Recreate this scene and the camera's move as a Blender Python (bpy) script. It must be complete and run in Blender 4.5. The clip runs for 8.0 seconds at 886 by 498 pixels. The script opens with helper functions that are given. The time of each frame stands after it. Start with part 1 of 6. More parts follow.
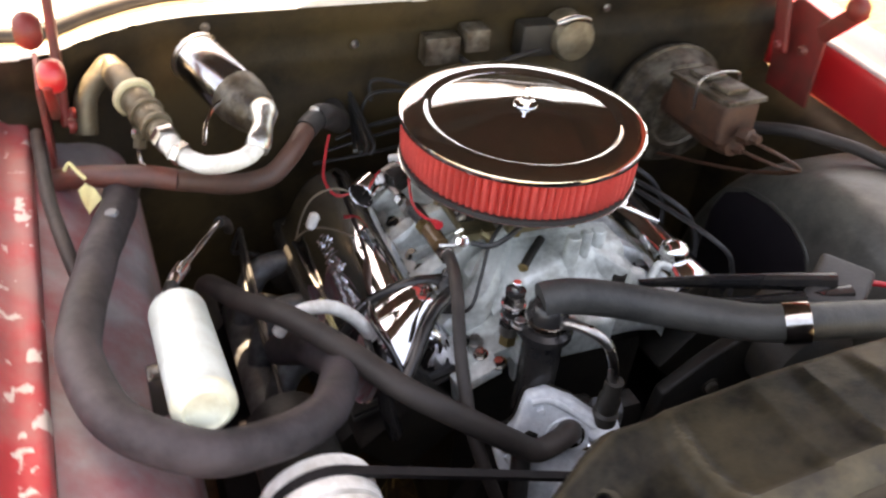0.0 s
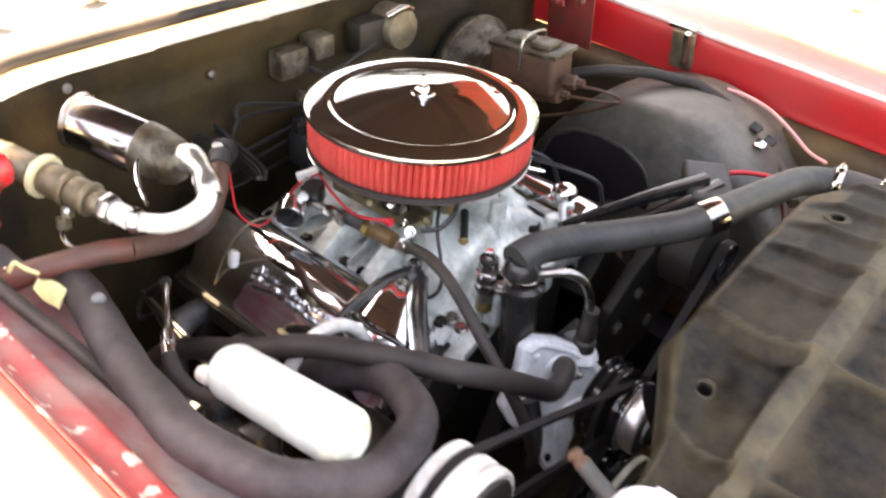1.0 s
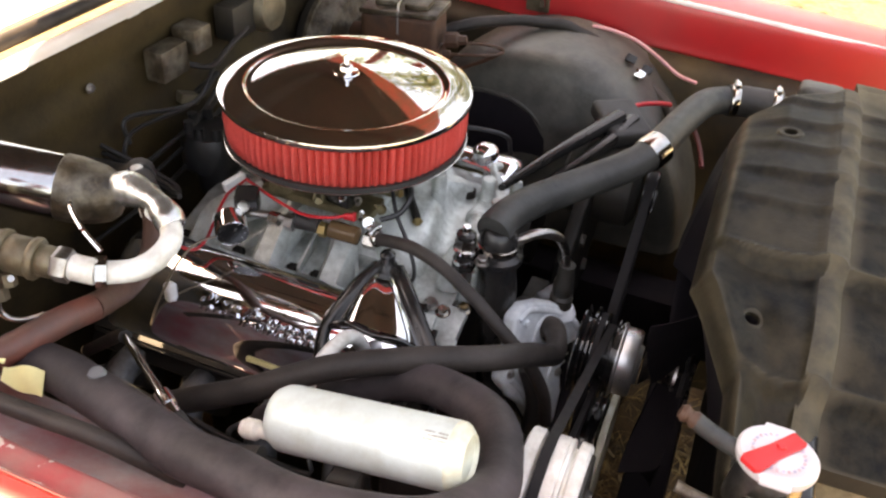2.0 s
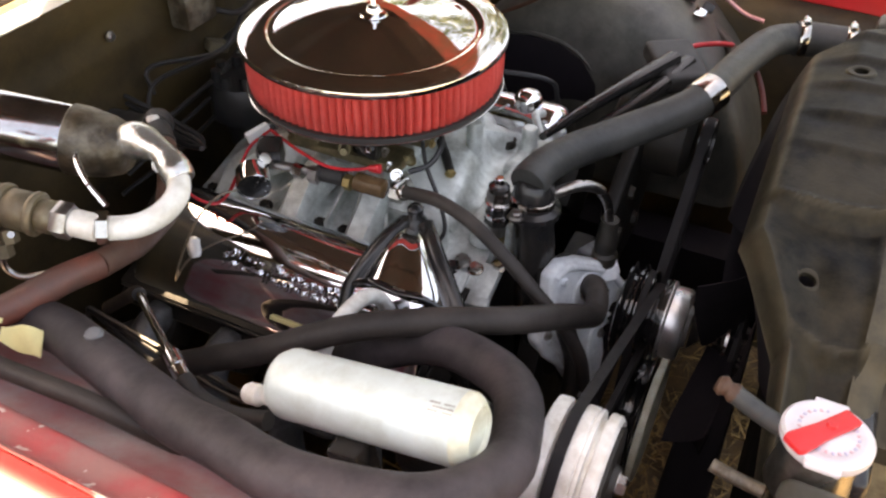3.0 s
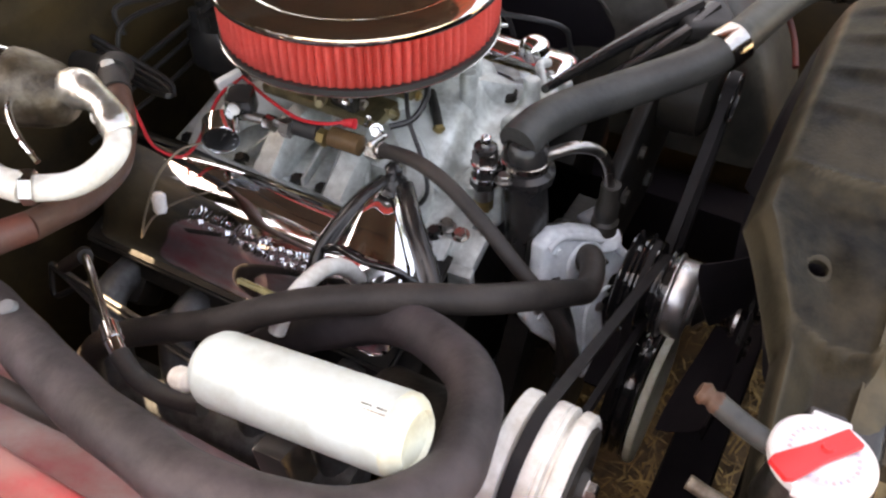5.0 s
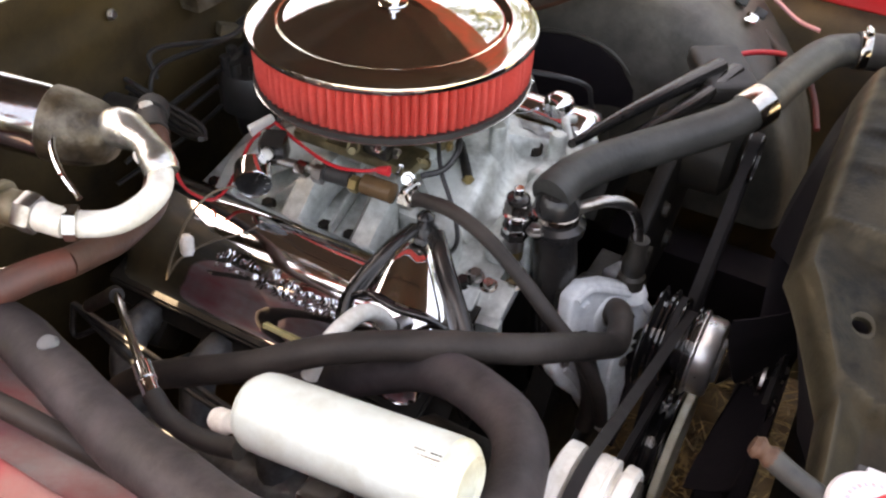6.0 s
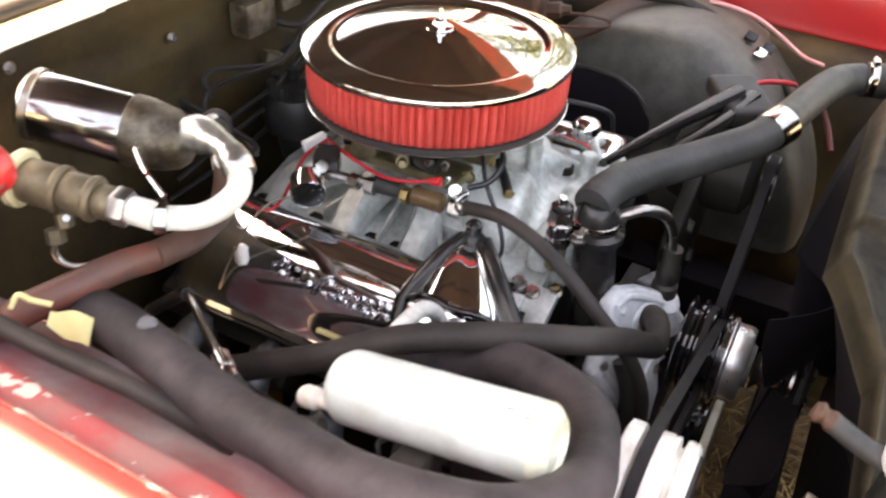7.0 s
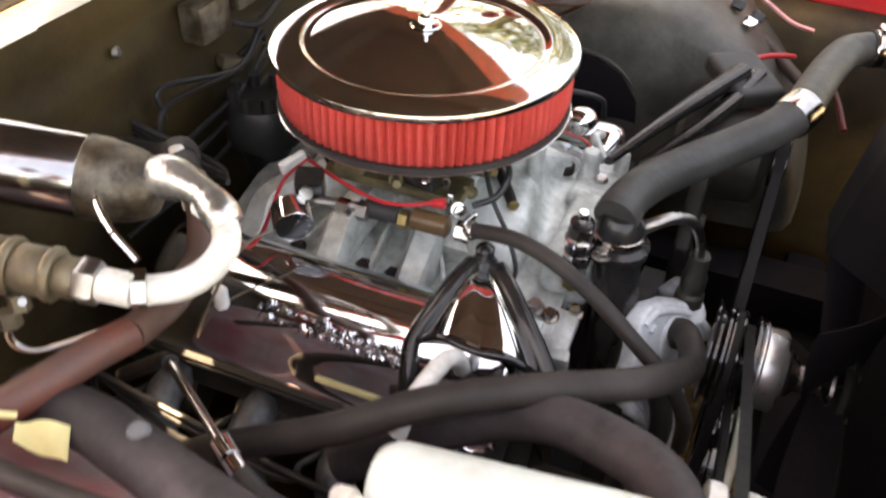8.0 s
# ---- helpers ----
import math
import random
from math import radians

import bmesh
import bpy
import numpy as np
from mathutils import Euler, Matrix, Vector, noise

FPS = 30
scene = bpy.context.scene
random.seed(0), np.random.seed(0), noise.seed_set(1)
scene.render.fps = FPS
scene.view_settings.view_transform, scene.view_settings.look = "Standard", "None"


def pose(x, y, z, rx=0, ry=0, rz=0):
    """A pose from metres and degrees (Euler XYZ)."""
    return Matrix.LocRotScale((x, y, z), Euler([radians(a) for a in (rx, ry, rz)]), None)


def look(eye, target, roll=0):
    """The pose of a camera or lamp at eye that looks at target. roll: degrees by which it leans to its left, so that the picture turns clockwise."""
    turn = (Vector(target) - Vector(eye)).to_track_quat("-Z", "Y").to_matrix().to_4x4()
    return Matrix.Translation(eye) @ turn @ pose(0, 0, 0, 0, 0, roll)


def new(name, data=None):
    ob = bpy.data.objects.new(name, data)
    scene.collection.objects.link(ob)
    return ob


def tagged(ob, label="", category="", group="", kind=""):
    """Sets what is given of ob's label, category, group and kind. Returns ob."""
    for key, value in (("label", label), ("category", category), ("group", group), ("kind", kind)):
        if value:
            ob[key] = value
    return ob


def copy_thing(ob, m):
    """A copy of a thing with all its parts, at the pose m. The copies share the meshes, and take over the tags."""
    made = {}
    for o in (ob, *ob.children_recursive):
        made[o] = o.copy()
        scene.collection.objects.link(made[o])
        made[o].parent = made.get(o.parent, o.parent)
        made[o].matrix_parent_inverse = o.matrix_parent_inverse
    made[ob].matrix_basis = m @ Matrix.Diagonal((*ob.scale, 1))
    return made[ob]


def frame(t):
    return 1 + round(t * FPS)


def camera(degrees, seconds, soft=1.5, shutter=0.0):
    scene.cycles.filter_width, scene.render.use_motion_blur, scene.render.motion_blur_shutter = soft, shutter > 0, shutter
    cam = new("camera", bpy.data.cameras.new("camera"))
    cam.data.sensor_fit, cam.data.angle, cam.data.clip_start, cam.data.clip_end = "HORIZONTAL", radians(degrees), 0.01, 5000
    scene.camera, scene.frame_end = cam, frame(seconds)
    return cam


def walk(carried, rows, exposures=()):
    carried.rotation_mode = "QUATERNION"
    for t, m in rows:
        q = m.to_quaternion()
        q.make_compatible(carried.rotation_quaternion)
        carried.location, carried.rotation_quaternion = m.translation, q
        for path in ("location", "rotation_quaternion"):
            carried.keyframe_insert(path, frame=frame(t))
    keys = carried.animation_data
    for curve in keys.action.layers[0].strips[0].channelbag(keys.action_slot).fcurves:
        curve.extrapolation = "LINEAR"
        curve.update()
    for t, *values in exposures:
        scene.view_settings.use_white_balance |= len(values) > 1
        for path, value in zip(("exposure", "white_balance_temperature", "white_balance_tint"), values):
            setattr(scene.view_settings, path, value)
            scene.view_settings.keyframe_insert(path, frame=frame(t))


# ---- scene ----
cam = camera(54.86, 8.0, soft=2.3, shutter=0.4)
PATH = [
    (0.0, -0.5669, -0.9454, 1.5665, 53.03, -5.14, -22.25),
    (0.3, -0.7156, -0.8850, 1.5576, 55.02, -5.54, -32.54),
    (0.5, -0.7943, -0.8726, 1.5615, 54.52, -4.18, -39.78),
    (1.0, -0.8994, -0.7750, 1.5635, 54.90, -4.06, -48.83),
    (1.2, -0.9002, -0.7166, 1.5558, 56.29, -2.58, -50.35),
    (1.3, -0.8945, -0.7101, 1.5373, 56.03, -1.22, -49.73),
    (1.5, -0.9260, -0.6351, 1.5428, 56.22, -3.22, -56.45),
    (1.7, -0.9531, -0.5818, 1.5362, 56.06, -3.50, -63.01),
    (2.0, -0.9830, -0.5098, 1.5301, 53.65, -3.69, -67.84),
    (2.2, -0.9781, -0.5046, 1.5208, 52.46, -2.50, -67.25),
    (3.3, -0.8798, -0.5531, 1.4920, 50.05, -0.55, -63.58),
    (3.5, -0.8608, -0.5607, 1.4922, 49.58, -0.19, -63.79),
    (4.0, -0.8193, -0.5715, 1.4719, 49.46, -0.36, -63.37),
    (4.2, -0.8036, -0.5792, 1.4593, 47.47, -0.05, -63.22),
    (5.3, -0.7984, -0.5508, 1.4540, 46.53, -0.61, -59.62),
    (5.5, -0.8036, -0.5440, 1.4507, 49.48, -1.08, -59.45),
    (6.0, -0.8265, -0.5225, 1.4484, 50.12, -1.76, -60.44),
    (6.5, -0.8458, -0.5154, 1.4470, 51.90, -2.58, -62.55),
    (7.0, -0.9300, -0.4914, 1.4337, 53.81, -2.53, -61.37),
    (7.2, -0.9590, -0.4759, 1.4295, 53.80, -2.90, -62.62),
    (7.5, -0.9493, -0.4593, 1.4335, 52.61, -2.08, -66.44),
    (7.8, -0.8833, -0.4183, 1.4122, 52.07, -1.25, -65.72),
    (8.0, -0.8399, -0.3631, 1.4224, 51.36, -1.70, -67.08),
]
walk(cam, [(t, pose(*p)) for t, *p in PATH], [(0.0, 2.82, 10800, 19), (0.5, 3.10, 11000, 19), (1.0, 3.37, 11000, 19), (1.5, 3.07, 11400, 19), (2.0, 2.68, 11800, 19), (3.5, 2.55, 11400, 19), (4.0, 2.76, 11400, 19), (5.5, 2.88, 11400, 19), (6.5, 2.87, 11600, 19), (7.0, 3.14, 11500, 19), (7.5, 3.14, 11500, 19), (8.0, 2.97, 12300, 19)])
# ---- light ----
SUN_TO = Vector((-0.02, 0.42, 0.905)).normalized()
world = bpy.data.worlds.new("sky")
scene.world = world
world.use_nodes = True
wn = world.node_tree.nodes
sky = wn.new("ShaderNodeTexSky")
sky.sky_type = "NISHITA"
sky.sun_disc = False
sky.sun_elevation = math.asin(SUN_TO.z)
sky.sun_rotation = math.atan2(SUN_TO.x, SUN_TO.y)
sky.dust_density = 2.0
wn["Background"].inputs[1].default_value = 0.15
world.node_tree.links.new(sky.outputs[0], wn["Background"].inputs[0])
sun = new("sun", bpy.data.lights.new("sun", "SUN"))
sun.data.energy, sun.data.angle, sun.data.color = 4.5, radians(0.6), (1.0, 0.95, 0.86)
sun.matrix_world = look((SUN_TO * 20)[:], (0, 0, 0.9))


# ---- materials ----
def surface(name, base, second=None, rough=0.5, metal=0.0, scale=30.0, amount=0.5, bump=0.15, bump_scale=200.0, dirt=None, dirt_amount=0.0, dirt_scale=9.0, coat=0.0, coat_rough=0.08, rough_var=0.15, random_tint=0.0, chips=None, spec=0.5):
    """Two-scale procedural surface: a base with finer mottling, larger dirt, uneven gloss and fine relief."""
    m = bpy.data.materials.new(name)
    m.use_nodes = True
    n, l = m.node_tree.nodes, m.node_tree.links
    b = n["Principled BSDF"]
    co = n.new("ShaderNodeTexCoord").outputs["Object"]

    def noise_at(s, detail=4.0, rg=0.6):
        t = n.new("ShaderNodeTexNoise")
        t.inputs["Scale"].default_value, t.inputs["Detail"].default_value, t.inputs["Roughness"].default_value = s, detail, rg
        l.new(co, t.inputs["Vector"])
        return t.outputs["Fac"]

    def ramp(fac, lo, hi):
        r = n.new("ShaderNodeMapRange")
        r.inputs["From Min"].default_value, r.inputs["From Max"].default_value = lo, hi
        l.new(fac, r.inputs["Value"])
        return r.outputs["Result"]

    def mix(fac, a, c):
        x = n.new("ShaderNodeMix")
        x.data_type = "RGBA"
        l.new(fac, x.inputs["Factor"])
        for sock, v in ((x.inputs["A"], a), (x.inputs["B"], c)):
            if isinstance(v, tuple):
                sock.default_value = (*v, 1)
            else:
                l.new(v, sock)
        return x.outputs["Result"]

    def times(fac, k):
        x = n.new("ShaderNodeMath")
        x.operation = "MULTIPLY"
        l.new(fac, x.inputs[0])
        x.inputs[1].default_value = k
        return x.outputs[0]

    second = second or tuple(c * 0.72 for c in base)
    fine = noise_at(scale)
    col = mix(times(ramp(fine, 0.35, 0.68), amount), base, second)
    if dirt:
        col = mix(times(ramp(noise_at(dirt_scale, 6.0, 0.65), 0.42, 0.66), dirt_amount), col, dirt)
    if chips:
        moved = n.new("ShaderNodeVectorMath")
        moved.inputs[1].default_value = (0.0, -0.155, -0.006)
        l.new(co, moved.inputs[0])
        co = moved.outputs[0]
        col = mix(ramp(noise_at(34.0, 5.0, 0.55), 0.60, 0.615), col, chips)
    if random_tint:
        info = n.new("ShaderNodeObjectInfo")
        col = mix(times(info.outputs["Random"], random_tint), col, tuple(c * 0.5 for c in base))
    l.new(col, b.inputs["Base Color"])
    rr = n.new("ShaderNodeMapRange")
    rr.inputs["To Min"].default_value, rr.inputs["To Max"].default_value = max(0.02, rough - rough_var), min(1.0, rough + rough_var)
    l.new(noise_at(scale * 0.6), rr.inputs["Value"])
    l.new(rr.outputs["Result"], b.inputs["Roughness"])
    b.inputs["Metallic"].default_value = metal
    b.inputs["Specular IOR Level"].default_value = spec
    b.inputs["Coat Weight"].default_value = coat
    b.inputs["Coat Roughness"].default_value = coat_rough
    if bump:
        bp = n.new("ShaderNodeBump")
        bp.inputs["Strength"].default_value, bp.inputs["Distance"].default_value = bump, 0.002
        l.new(noise_at(bump_scale, 3.0), bp.inputs["Height"])
        l.new(bp.outputs["Normal"], b.inputs["Normal"])
    return m


CHROME = surface("chrome", (0.86, 0.86, 0.86), (0.80, 0.80, 0.80), rough=0.05, metal=1.0, bump=0.0, rough_var=0.025, scale=14)
CHROME_SOFT = surface("polished chrome with fine haze", (0.88, 0.88, 0.92), (0.80, 0.80, 0.84), rough=0.05, metal=1.0, bump=0.0, rough_var=0.03, scale=14)
CHROME_SPUN = surface("spun polished chrome", (0.84, 0.83, 0.82), (0.74, 0.72, 0.70), rough=0.055, metal=1.0, bump=0.0, rough_var=0.02, scale=14)
spun = CHROME_SPUN.node_tree.nodes.new("ShaderNodeTangent")
spun.direction_type, spun.axis = "RADIAL", "Z"
CHROME_SPUN.node_tree.nodes["Principled BSDF"].inputs["Anisotropic"].default_value = 0.35
CHROME_SPUN.node_tree.links.new(spun.outputs[0], CHROME_SPUN.node_tree.nodes["Principled BSDF"].inputs["Tangent"])
CHROME_OLD = surface("worn chrome", (0.62, 0.60, 0.57), (0.40, 0.36, 0.31), rough=0.16, metal=1.0, bump=0.05, rough_var=0.08, dirt=(0.10, 0.07, 0.04), dirt_amount=0.35, dirt_scale=25)
ACC_METAL = surface("dull silver metal", (0.56, 0.56, 0.58), (0.36, 0.35, 0.35), rough=0.15, metal=1.0, scale=20, rough_var=0.08, bump=0.06, dirt=(0.13, 0.10, 0.07), dirt_amount=0.4, dirt_scale=16)
STEEL = surface("steel", (0.48, 0.46, 0.44), rough=0.3, metal=1.0, bump=0.1, dirt=(0.15, 0.10, 0.06), dirt_amount=0.4, dirt_scale=60)
ALUMINIUM = surface("cast aluminium", (0.74, 0.78, 0.75), (0.50, 0.54, 0.51), rough=0.36, metal=0.3, scale=60, bump=0.35, bump_scale=420, dirt=(0.15, 0.145, 0.12), dirt_amount=0.62, dirt_scale=15)
PUMP_ALU = surface("scuffed pump aluminium", (0.92, 0.97, 0.99), (0.66, 0.73, 0.78), rough=0.36, metal=0.0, scale=30, amount=0.9, bump=0.5, bump_scale=120, dirt=(0.24, 0.26, 0.28), dirt_amount=0.55, dirt_scale=19)
DRIER_WHITE = surface("chalky painted aluminium", (0.71, 0.79, 0.77), (0.57, 0.65, 0.63), rough=0.40, metal=0.15, scale=22, bump=0.12, bump_scale=160, dirt=(0.40, 0.41, 0.34), dirt_amount=0.45, dirt_scale=26)
TAN_CAP = surface("yellowed cap", (0.72, 0.66, 0.44), (0.52, 0.44, 0.25), rough=0.5, metal=0.1, scale=40)
CAP_CREAM = surface("cream painted cap", (0.80, 0.82, 0.70), (0.66, 0.62, 0.42), rough=0.42, metal=0.05, scale=50, dirt=(0.35, 0.30, 0.18), dirt_amount=0.4, dirt_scale=40)
WHITE_TUBE = surface("white aluminium tube", (0.88, 0.87, 0.83), (0.70, 0.68, 0.62), rough=0.38, metal=0.0, scale=50, dirt=(0.30, 0.23, 0.15), dirt_amount=0.5, dirt_scale=30)
RED_ELEMENT = surface("red pleated cotton", (0.74, 0.085, 0.07), (0.60, 0.05, 0.045), rough=0.75, scale=240, bump=0.5, bump_scale=900, dirt=(0.30, 0.03, 0.02), dirt_amount=0.3, dirt_scale=14)
RUBBER = surface("black rubber", (0.022, 0.021, 0.021), (0.045, 0.042, 0.04), rough=0.55, scale=50, bump=0.2, dirt=(0.06, 0.052, 0.045), dirt_amount=0.25, dirt_scale=22)
RUBBER_DUSTY = surface("dusty rubber", spec=0.3, base=(0.020, 0.017, 0.016), second=(0.036, 0.030, 0.028), rough=0.55, scale=40, bump=0.25, dirt=(0.068, 0.054, 0.047), dirt_amount=0.6, dirt_scale=9)
HOSE_CHALKY = surface("chalky grey-purple rubber", spec=0.3, base=(0.023, 0.020, 0.022), second=(0.048, 0.041, 0.044), rough=0.6, scale=46, amount=0.8, bump=0.3, bump_scale=140, dirt=(0.094, 0.074, 0.080), dirt_amount=0.55, dirt_scale=12)
HOSE_GREY = surface("grey-black moulded hose", (0.020, 0.021, 0.021), (0.042, 0.042, 0.040), rough=0.50, scale=60, amount=0.8, bump=0.3, dirt=(0.068, 0.067, 0.062), dirt_amount=0.55, dirt_scale=14)
RUST_HOSE = surface("red-brown hose", (0.24, 0.062, 0.040), (0.11, 0.040, 0.029), rough=0.5, scale=24, amount=0.8, bump=0.25, dirt=(0.06, 0.05, 0.045), dirt_amount=0.7, dirt_scale=7)
RED_PAINT = surface("red car paint", (0.58, 0.012, 0.018), (0.50, 0.010, 0.015), rough=0.35, scale=9, bump=0.03, coat=0.9, coat_rough=0.4, dirt=(0.34, 0.03, 0.03), dirt_amount=0.3, dirt_scale=6)
RED_WORN = surface("worn dusty red paint", (0.54, 0.045, 0.055), (0.34, 0.04, 0.046), rough=0.5, scale=18, amount=0.8, bump=0.15, dirt=(0.30, 0.20, 0.19), dirt_amount=0.75, dirt_scale=8, chips=(0.62, 0.56, 0.52))
INNER_DUSTY = surface("dusty inner fender", (0.21, 0.185, 0.192), (0.34, 0.30, 0.31), rough=0.6, scale=14, amount=0.9, bump=0.2, dirt=(0.30, 0.045, 0.058), dirt_amount=0.75, dirt_scale=8)
UNDERCOAT = surface("dusty olive-grey undercoating", (0.034, 0.033, 0.029), (0.070, 0.068, 0.058), rough=0.42, scale=16, amount=0.9, bump=0.45, bump_scale=110, dirt=(0.135, 0.130, 0.106), dirt_amount=0.75, dirt_scale=6)
FIREWALL = surface("grimy brown firewall paint", spec=0.25, base=(0.009, 0.0065, 0.004), second=(0.026, 0.018, 0.010), rough=0.55, scale=18, amount=0.9, bump=0.3, dirt=(0.070, 0.046, 0.018), dirt_amount=0.75, dirt_scale=5)
SHROUD_MAT = surface("dirty stamped sheet metal", spec=0.13, base=(0.003, 0.003, 0.003), second=(0.017, 0.0155, 0.011), rough=0.45, scale=60, amount=0.9, bump=0.22, bump_scale=300, dirt=(0.048, 0.038, 0.023), dirt_amount=0.75, dirt_scale=8)
def edge_wear(m, colour, lo, hi, amount):
    """Bare or dusty paint on convex edges."""
    n, l = m.node_tree.nodes, m.node_tree.links
    b = n["Principled BSDF"]
    old = b.inputs["Base Color"].links[0].from_socket
    r = n.new("ShaderNodeMapRange")
    r.inputs["From Min"].default_value, r.inputs["From Max"].default_value, r.inputs["To Max"].default_value = lo, hi, amount
    l.new(n.new("ShaderNodeNewGeometry").outputs["Pointiness"], r.inputs["Value"])
    x = n.new("ShaderNodeMix")
    x.data_type = "RGBA"
    l.new(r.outputs["Result"], x.inputs["Factor"])
    l.new(old, x.inputs["A"])
    x.inputs["B"].default_value = (*colour, 1)
    l.new(x.outputs["Result"], b.inputs["Base Color"])


edge_wear(SHROUD_MAT, (0.095, 0.080, 0.056), 0.52, 0.57, 0.5)
LIP_MAT = surface("dusty yellowed panel edge", (0.075, 0.062, 0.036), (0.018, 0.016, 0.012), rough=0.7, scale=30, amount=0.9)
# also painted on the stand-ins for shade: arch, holes, side sheet
FLAT_BLACK = surface("flat black for soot, black parts and painted shade", spec=0.2, base=(0.008, 0.006, 0.008), second=(0.015, 0.012, 0.014), rough=0.8, scale=20, bump=0.2)
HOOD_LINING = surface("dull red-brown hood underside", spec=0.2, base=(0.022, 0.012, 0.010), second=(0.013, 0.010, 0.009), rough=0.7, scale=8, amount=0.9, bump=0.2)
BLACK_PAINT = surface("gloss black paint", (0.012, 0.012, 0.013), (0.03, 0.028, 0.027), rough=0.22, scale=30, bump=0.08, dirt=(0.06, 0.05, 0.04), dirt_amount=0.3, dirt_scale=20)
GLOSS_BLACK = surface("deep gloss black enamel", (0.010, 0.010, 0.011), (0.02, 0.019, 0.018), rough=0.10, scale=30, bump=0.04, rough_var=0.06, coat=0.6)
BLACK_CAST = surface("oily black iron", (0.014, 0.013, 0.012), (0.032, 0.027, 0.022), rough=0.5, scale=30, amount=0.8, bump=0.4, dirt=(0.055, 0.043, 0.03), dirt_amount=0.5, dirt_scale=12)
OILY_BLACK = surface("oil-soaked black iron", spec=0.3, base=(0.006, 0.006, 0.006), second=(0.016, 0.014, 0.012), rough=0.5, scale=34, amount=0.8, bump=0.4, dirt=(0.030, 0.023, 0.016), dirt_amount=0.4, dirt_scale=14)
HOSE_BROWN = surface("grimy brown hose", (0.105, 0.048, 0.034), (0.045, 0.028, 0.022), rough=0.5, scale=26, amount=0.8, bump=0.25, dirt=(0.14, 0.062, 0.044), dirt_amount=0.5, dirt_scale=9)
LIP_HIGHLIGHT = surface("worn lip edge with its highlight painted white", (0.80, 0.76, 0.74), (0.66, 0.40, 0.38), rough=0.25, scale=16, amount=0.6, coat=0.6)
HEAD_GREY = surface("grey painted iron", (0.15, 0.16, 0.17), (0.07, 0.07, 0.075), rough=0.45, metal=0.2, scale=40, amount=0.8, bump=0.4, dirt=(0.03, 0.026, 0.022), dirt_amount=0.7, dirt_scale=20)
BELT = surface("black rubber belt", spec=0.25, base=(0.010, 0.009, 0.010), second=(0.022, 0.019, 0.020), rough=0.6, scale=60, bump=0.15)
PLASTIC = surface("black plastic", (0.018, 0.018, 0.019), (0.04, 0.04, 0.04), rough=0.4, scale=40)
BRASS = surface("tarnished brass", (0.42, 0.30, 0.13), (0.22, 0.15, 0.07), rough=0.36, metal=0.85, scale=50, amount=0.8)
ZINC_GOLD = surface("dichromate zinc", (0.34, 0.28, 0.16), (0.20, 0.16, 0.10), rough=0.4, metal=0.8, scale=60, amount=0.8, dirt=(0.06, 0.05, 0.03), dirt_amount=0.5, dirt_scale=40)
VALVE_BRONZE = surface("corroded bronze valve", (0.22, 0.175, 0.115), (0.12, 0.095, 0.065), rough=0.5, metal=0.6, scale=40, amount=0.9, bump=0.3, dirt=(0.34, 0.31, 0.24), dirt_amount=0.4, dirt_scale=26)
RUSTY = surface("rusty iron", (0.085, 0.036, 0.020), (0.045, 0.022, 0.015), rough=0.6, scale=40, amount=0.9, bump=0.4, dirt=(0.15, 0.065, 0.032), dirt_amount=0.45, dirt_scale=18)
DARK_BRONZE = surface("brown corroded steel", (0.085, 0.060, 0.036), (0.030, 0.022, 0.016), rough=0.42, metal=0.3, scale=44, amount=1.0, bump=0.8, bump_scale=90, dirt=(0.34, 0.30, 0.24), dirt_amount=0.5, dirt_scale=26)
BLOCK_ALU = surface("stained cast end block", (0.90, 0.90, 0.87), (0.70, 0.68, 0.63), rough=0.22, metal=0.85, scale=44, amount=0.9, bump=0.6, bump_scale=120, dirt=(0.075, 0.050, 0.030), dirt_amount=0.6, dirt_scale=24)
SATIN_SILVER = surface("satin machined silver", (0.66, 0.66, 0.66), (0.46, 0.46, 0.46), rough=0.30, metal=0.9, scale=60, bump=0.05, rough_var=0.1)
BARK = surface("grey-brown bark", (0.11, 0.085, 0.06), (0.05, 0.04, 0.03), rough=0.9, scale=9, amount=0.9, bump=0.8, bump_scale=30)
TREE_LEAF = surface("green tree leaf", (0.055, 0.095, 0.025), (0.035, 0.062, 0.018), rough=0.5, scale=3, amount=0.9, bump=0.0)
RED_DULL = surface("dull oxidised red paint", (0.24, 0.020, 0.018), (0.12, 0.018, 0.015), rough=0.5, scale=18, amount=0.9, bump=0.15, dirt=(0.07, 0.035, 0.025), dirt_amount=0.7, dirt_scale=8)
WIRE_RED = surface("red wire", (0.62, 0.02, 0.03), rough=0.4, bump=0.0)
WIRE_PINK = surface("faded pink-red wire", (0.78, 0.36, 0.36), rough=0.25, bump=0.0)
WIRE_TAN = surface("tan wire", (0.22, 0.17, 0.12), rough=0.5, bump=0.0)
TAG_YELLOW = surface("faded yellow cloth tag", (0.74, 0.66, 0.33), (0.58, 0.50, 0.24), rough=0.8, scale=60, bump=0.3)
CAP_TIN = surface("tinned cap with faded print", (0.72, 0.70, 0.72), (0.58, 0.55, 0.60), rough=0.42, metal=0.2, scale=60)
RED_LEVER = surface("red plastic lever", (0.72, 0.025, 0.03), (0.62, 0.02, 0.025), rough=0.45, scale=40, bump=0.05)
PRINT_PINK = surface("pink print", (0.72, 0.50, 0.54), rough=0.6, bump=0.0)
PRINT_BLUE = surface("blue print", (0.55, 0.54, 0.68), rough=0.6, bump=0.0)
DIAL_BLACK = surface("black dial", (0.012, 0.012, 0.012), rough=0.2, bump=0.0)
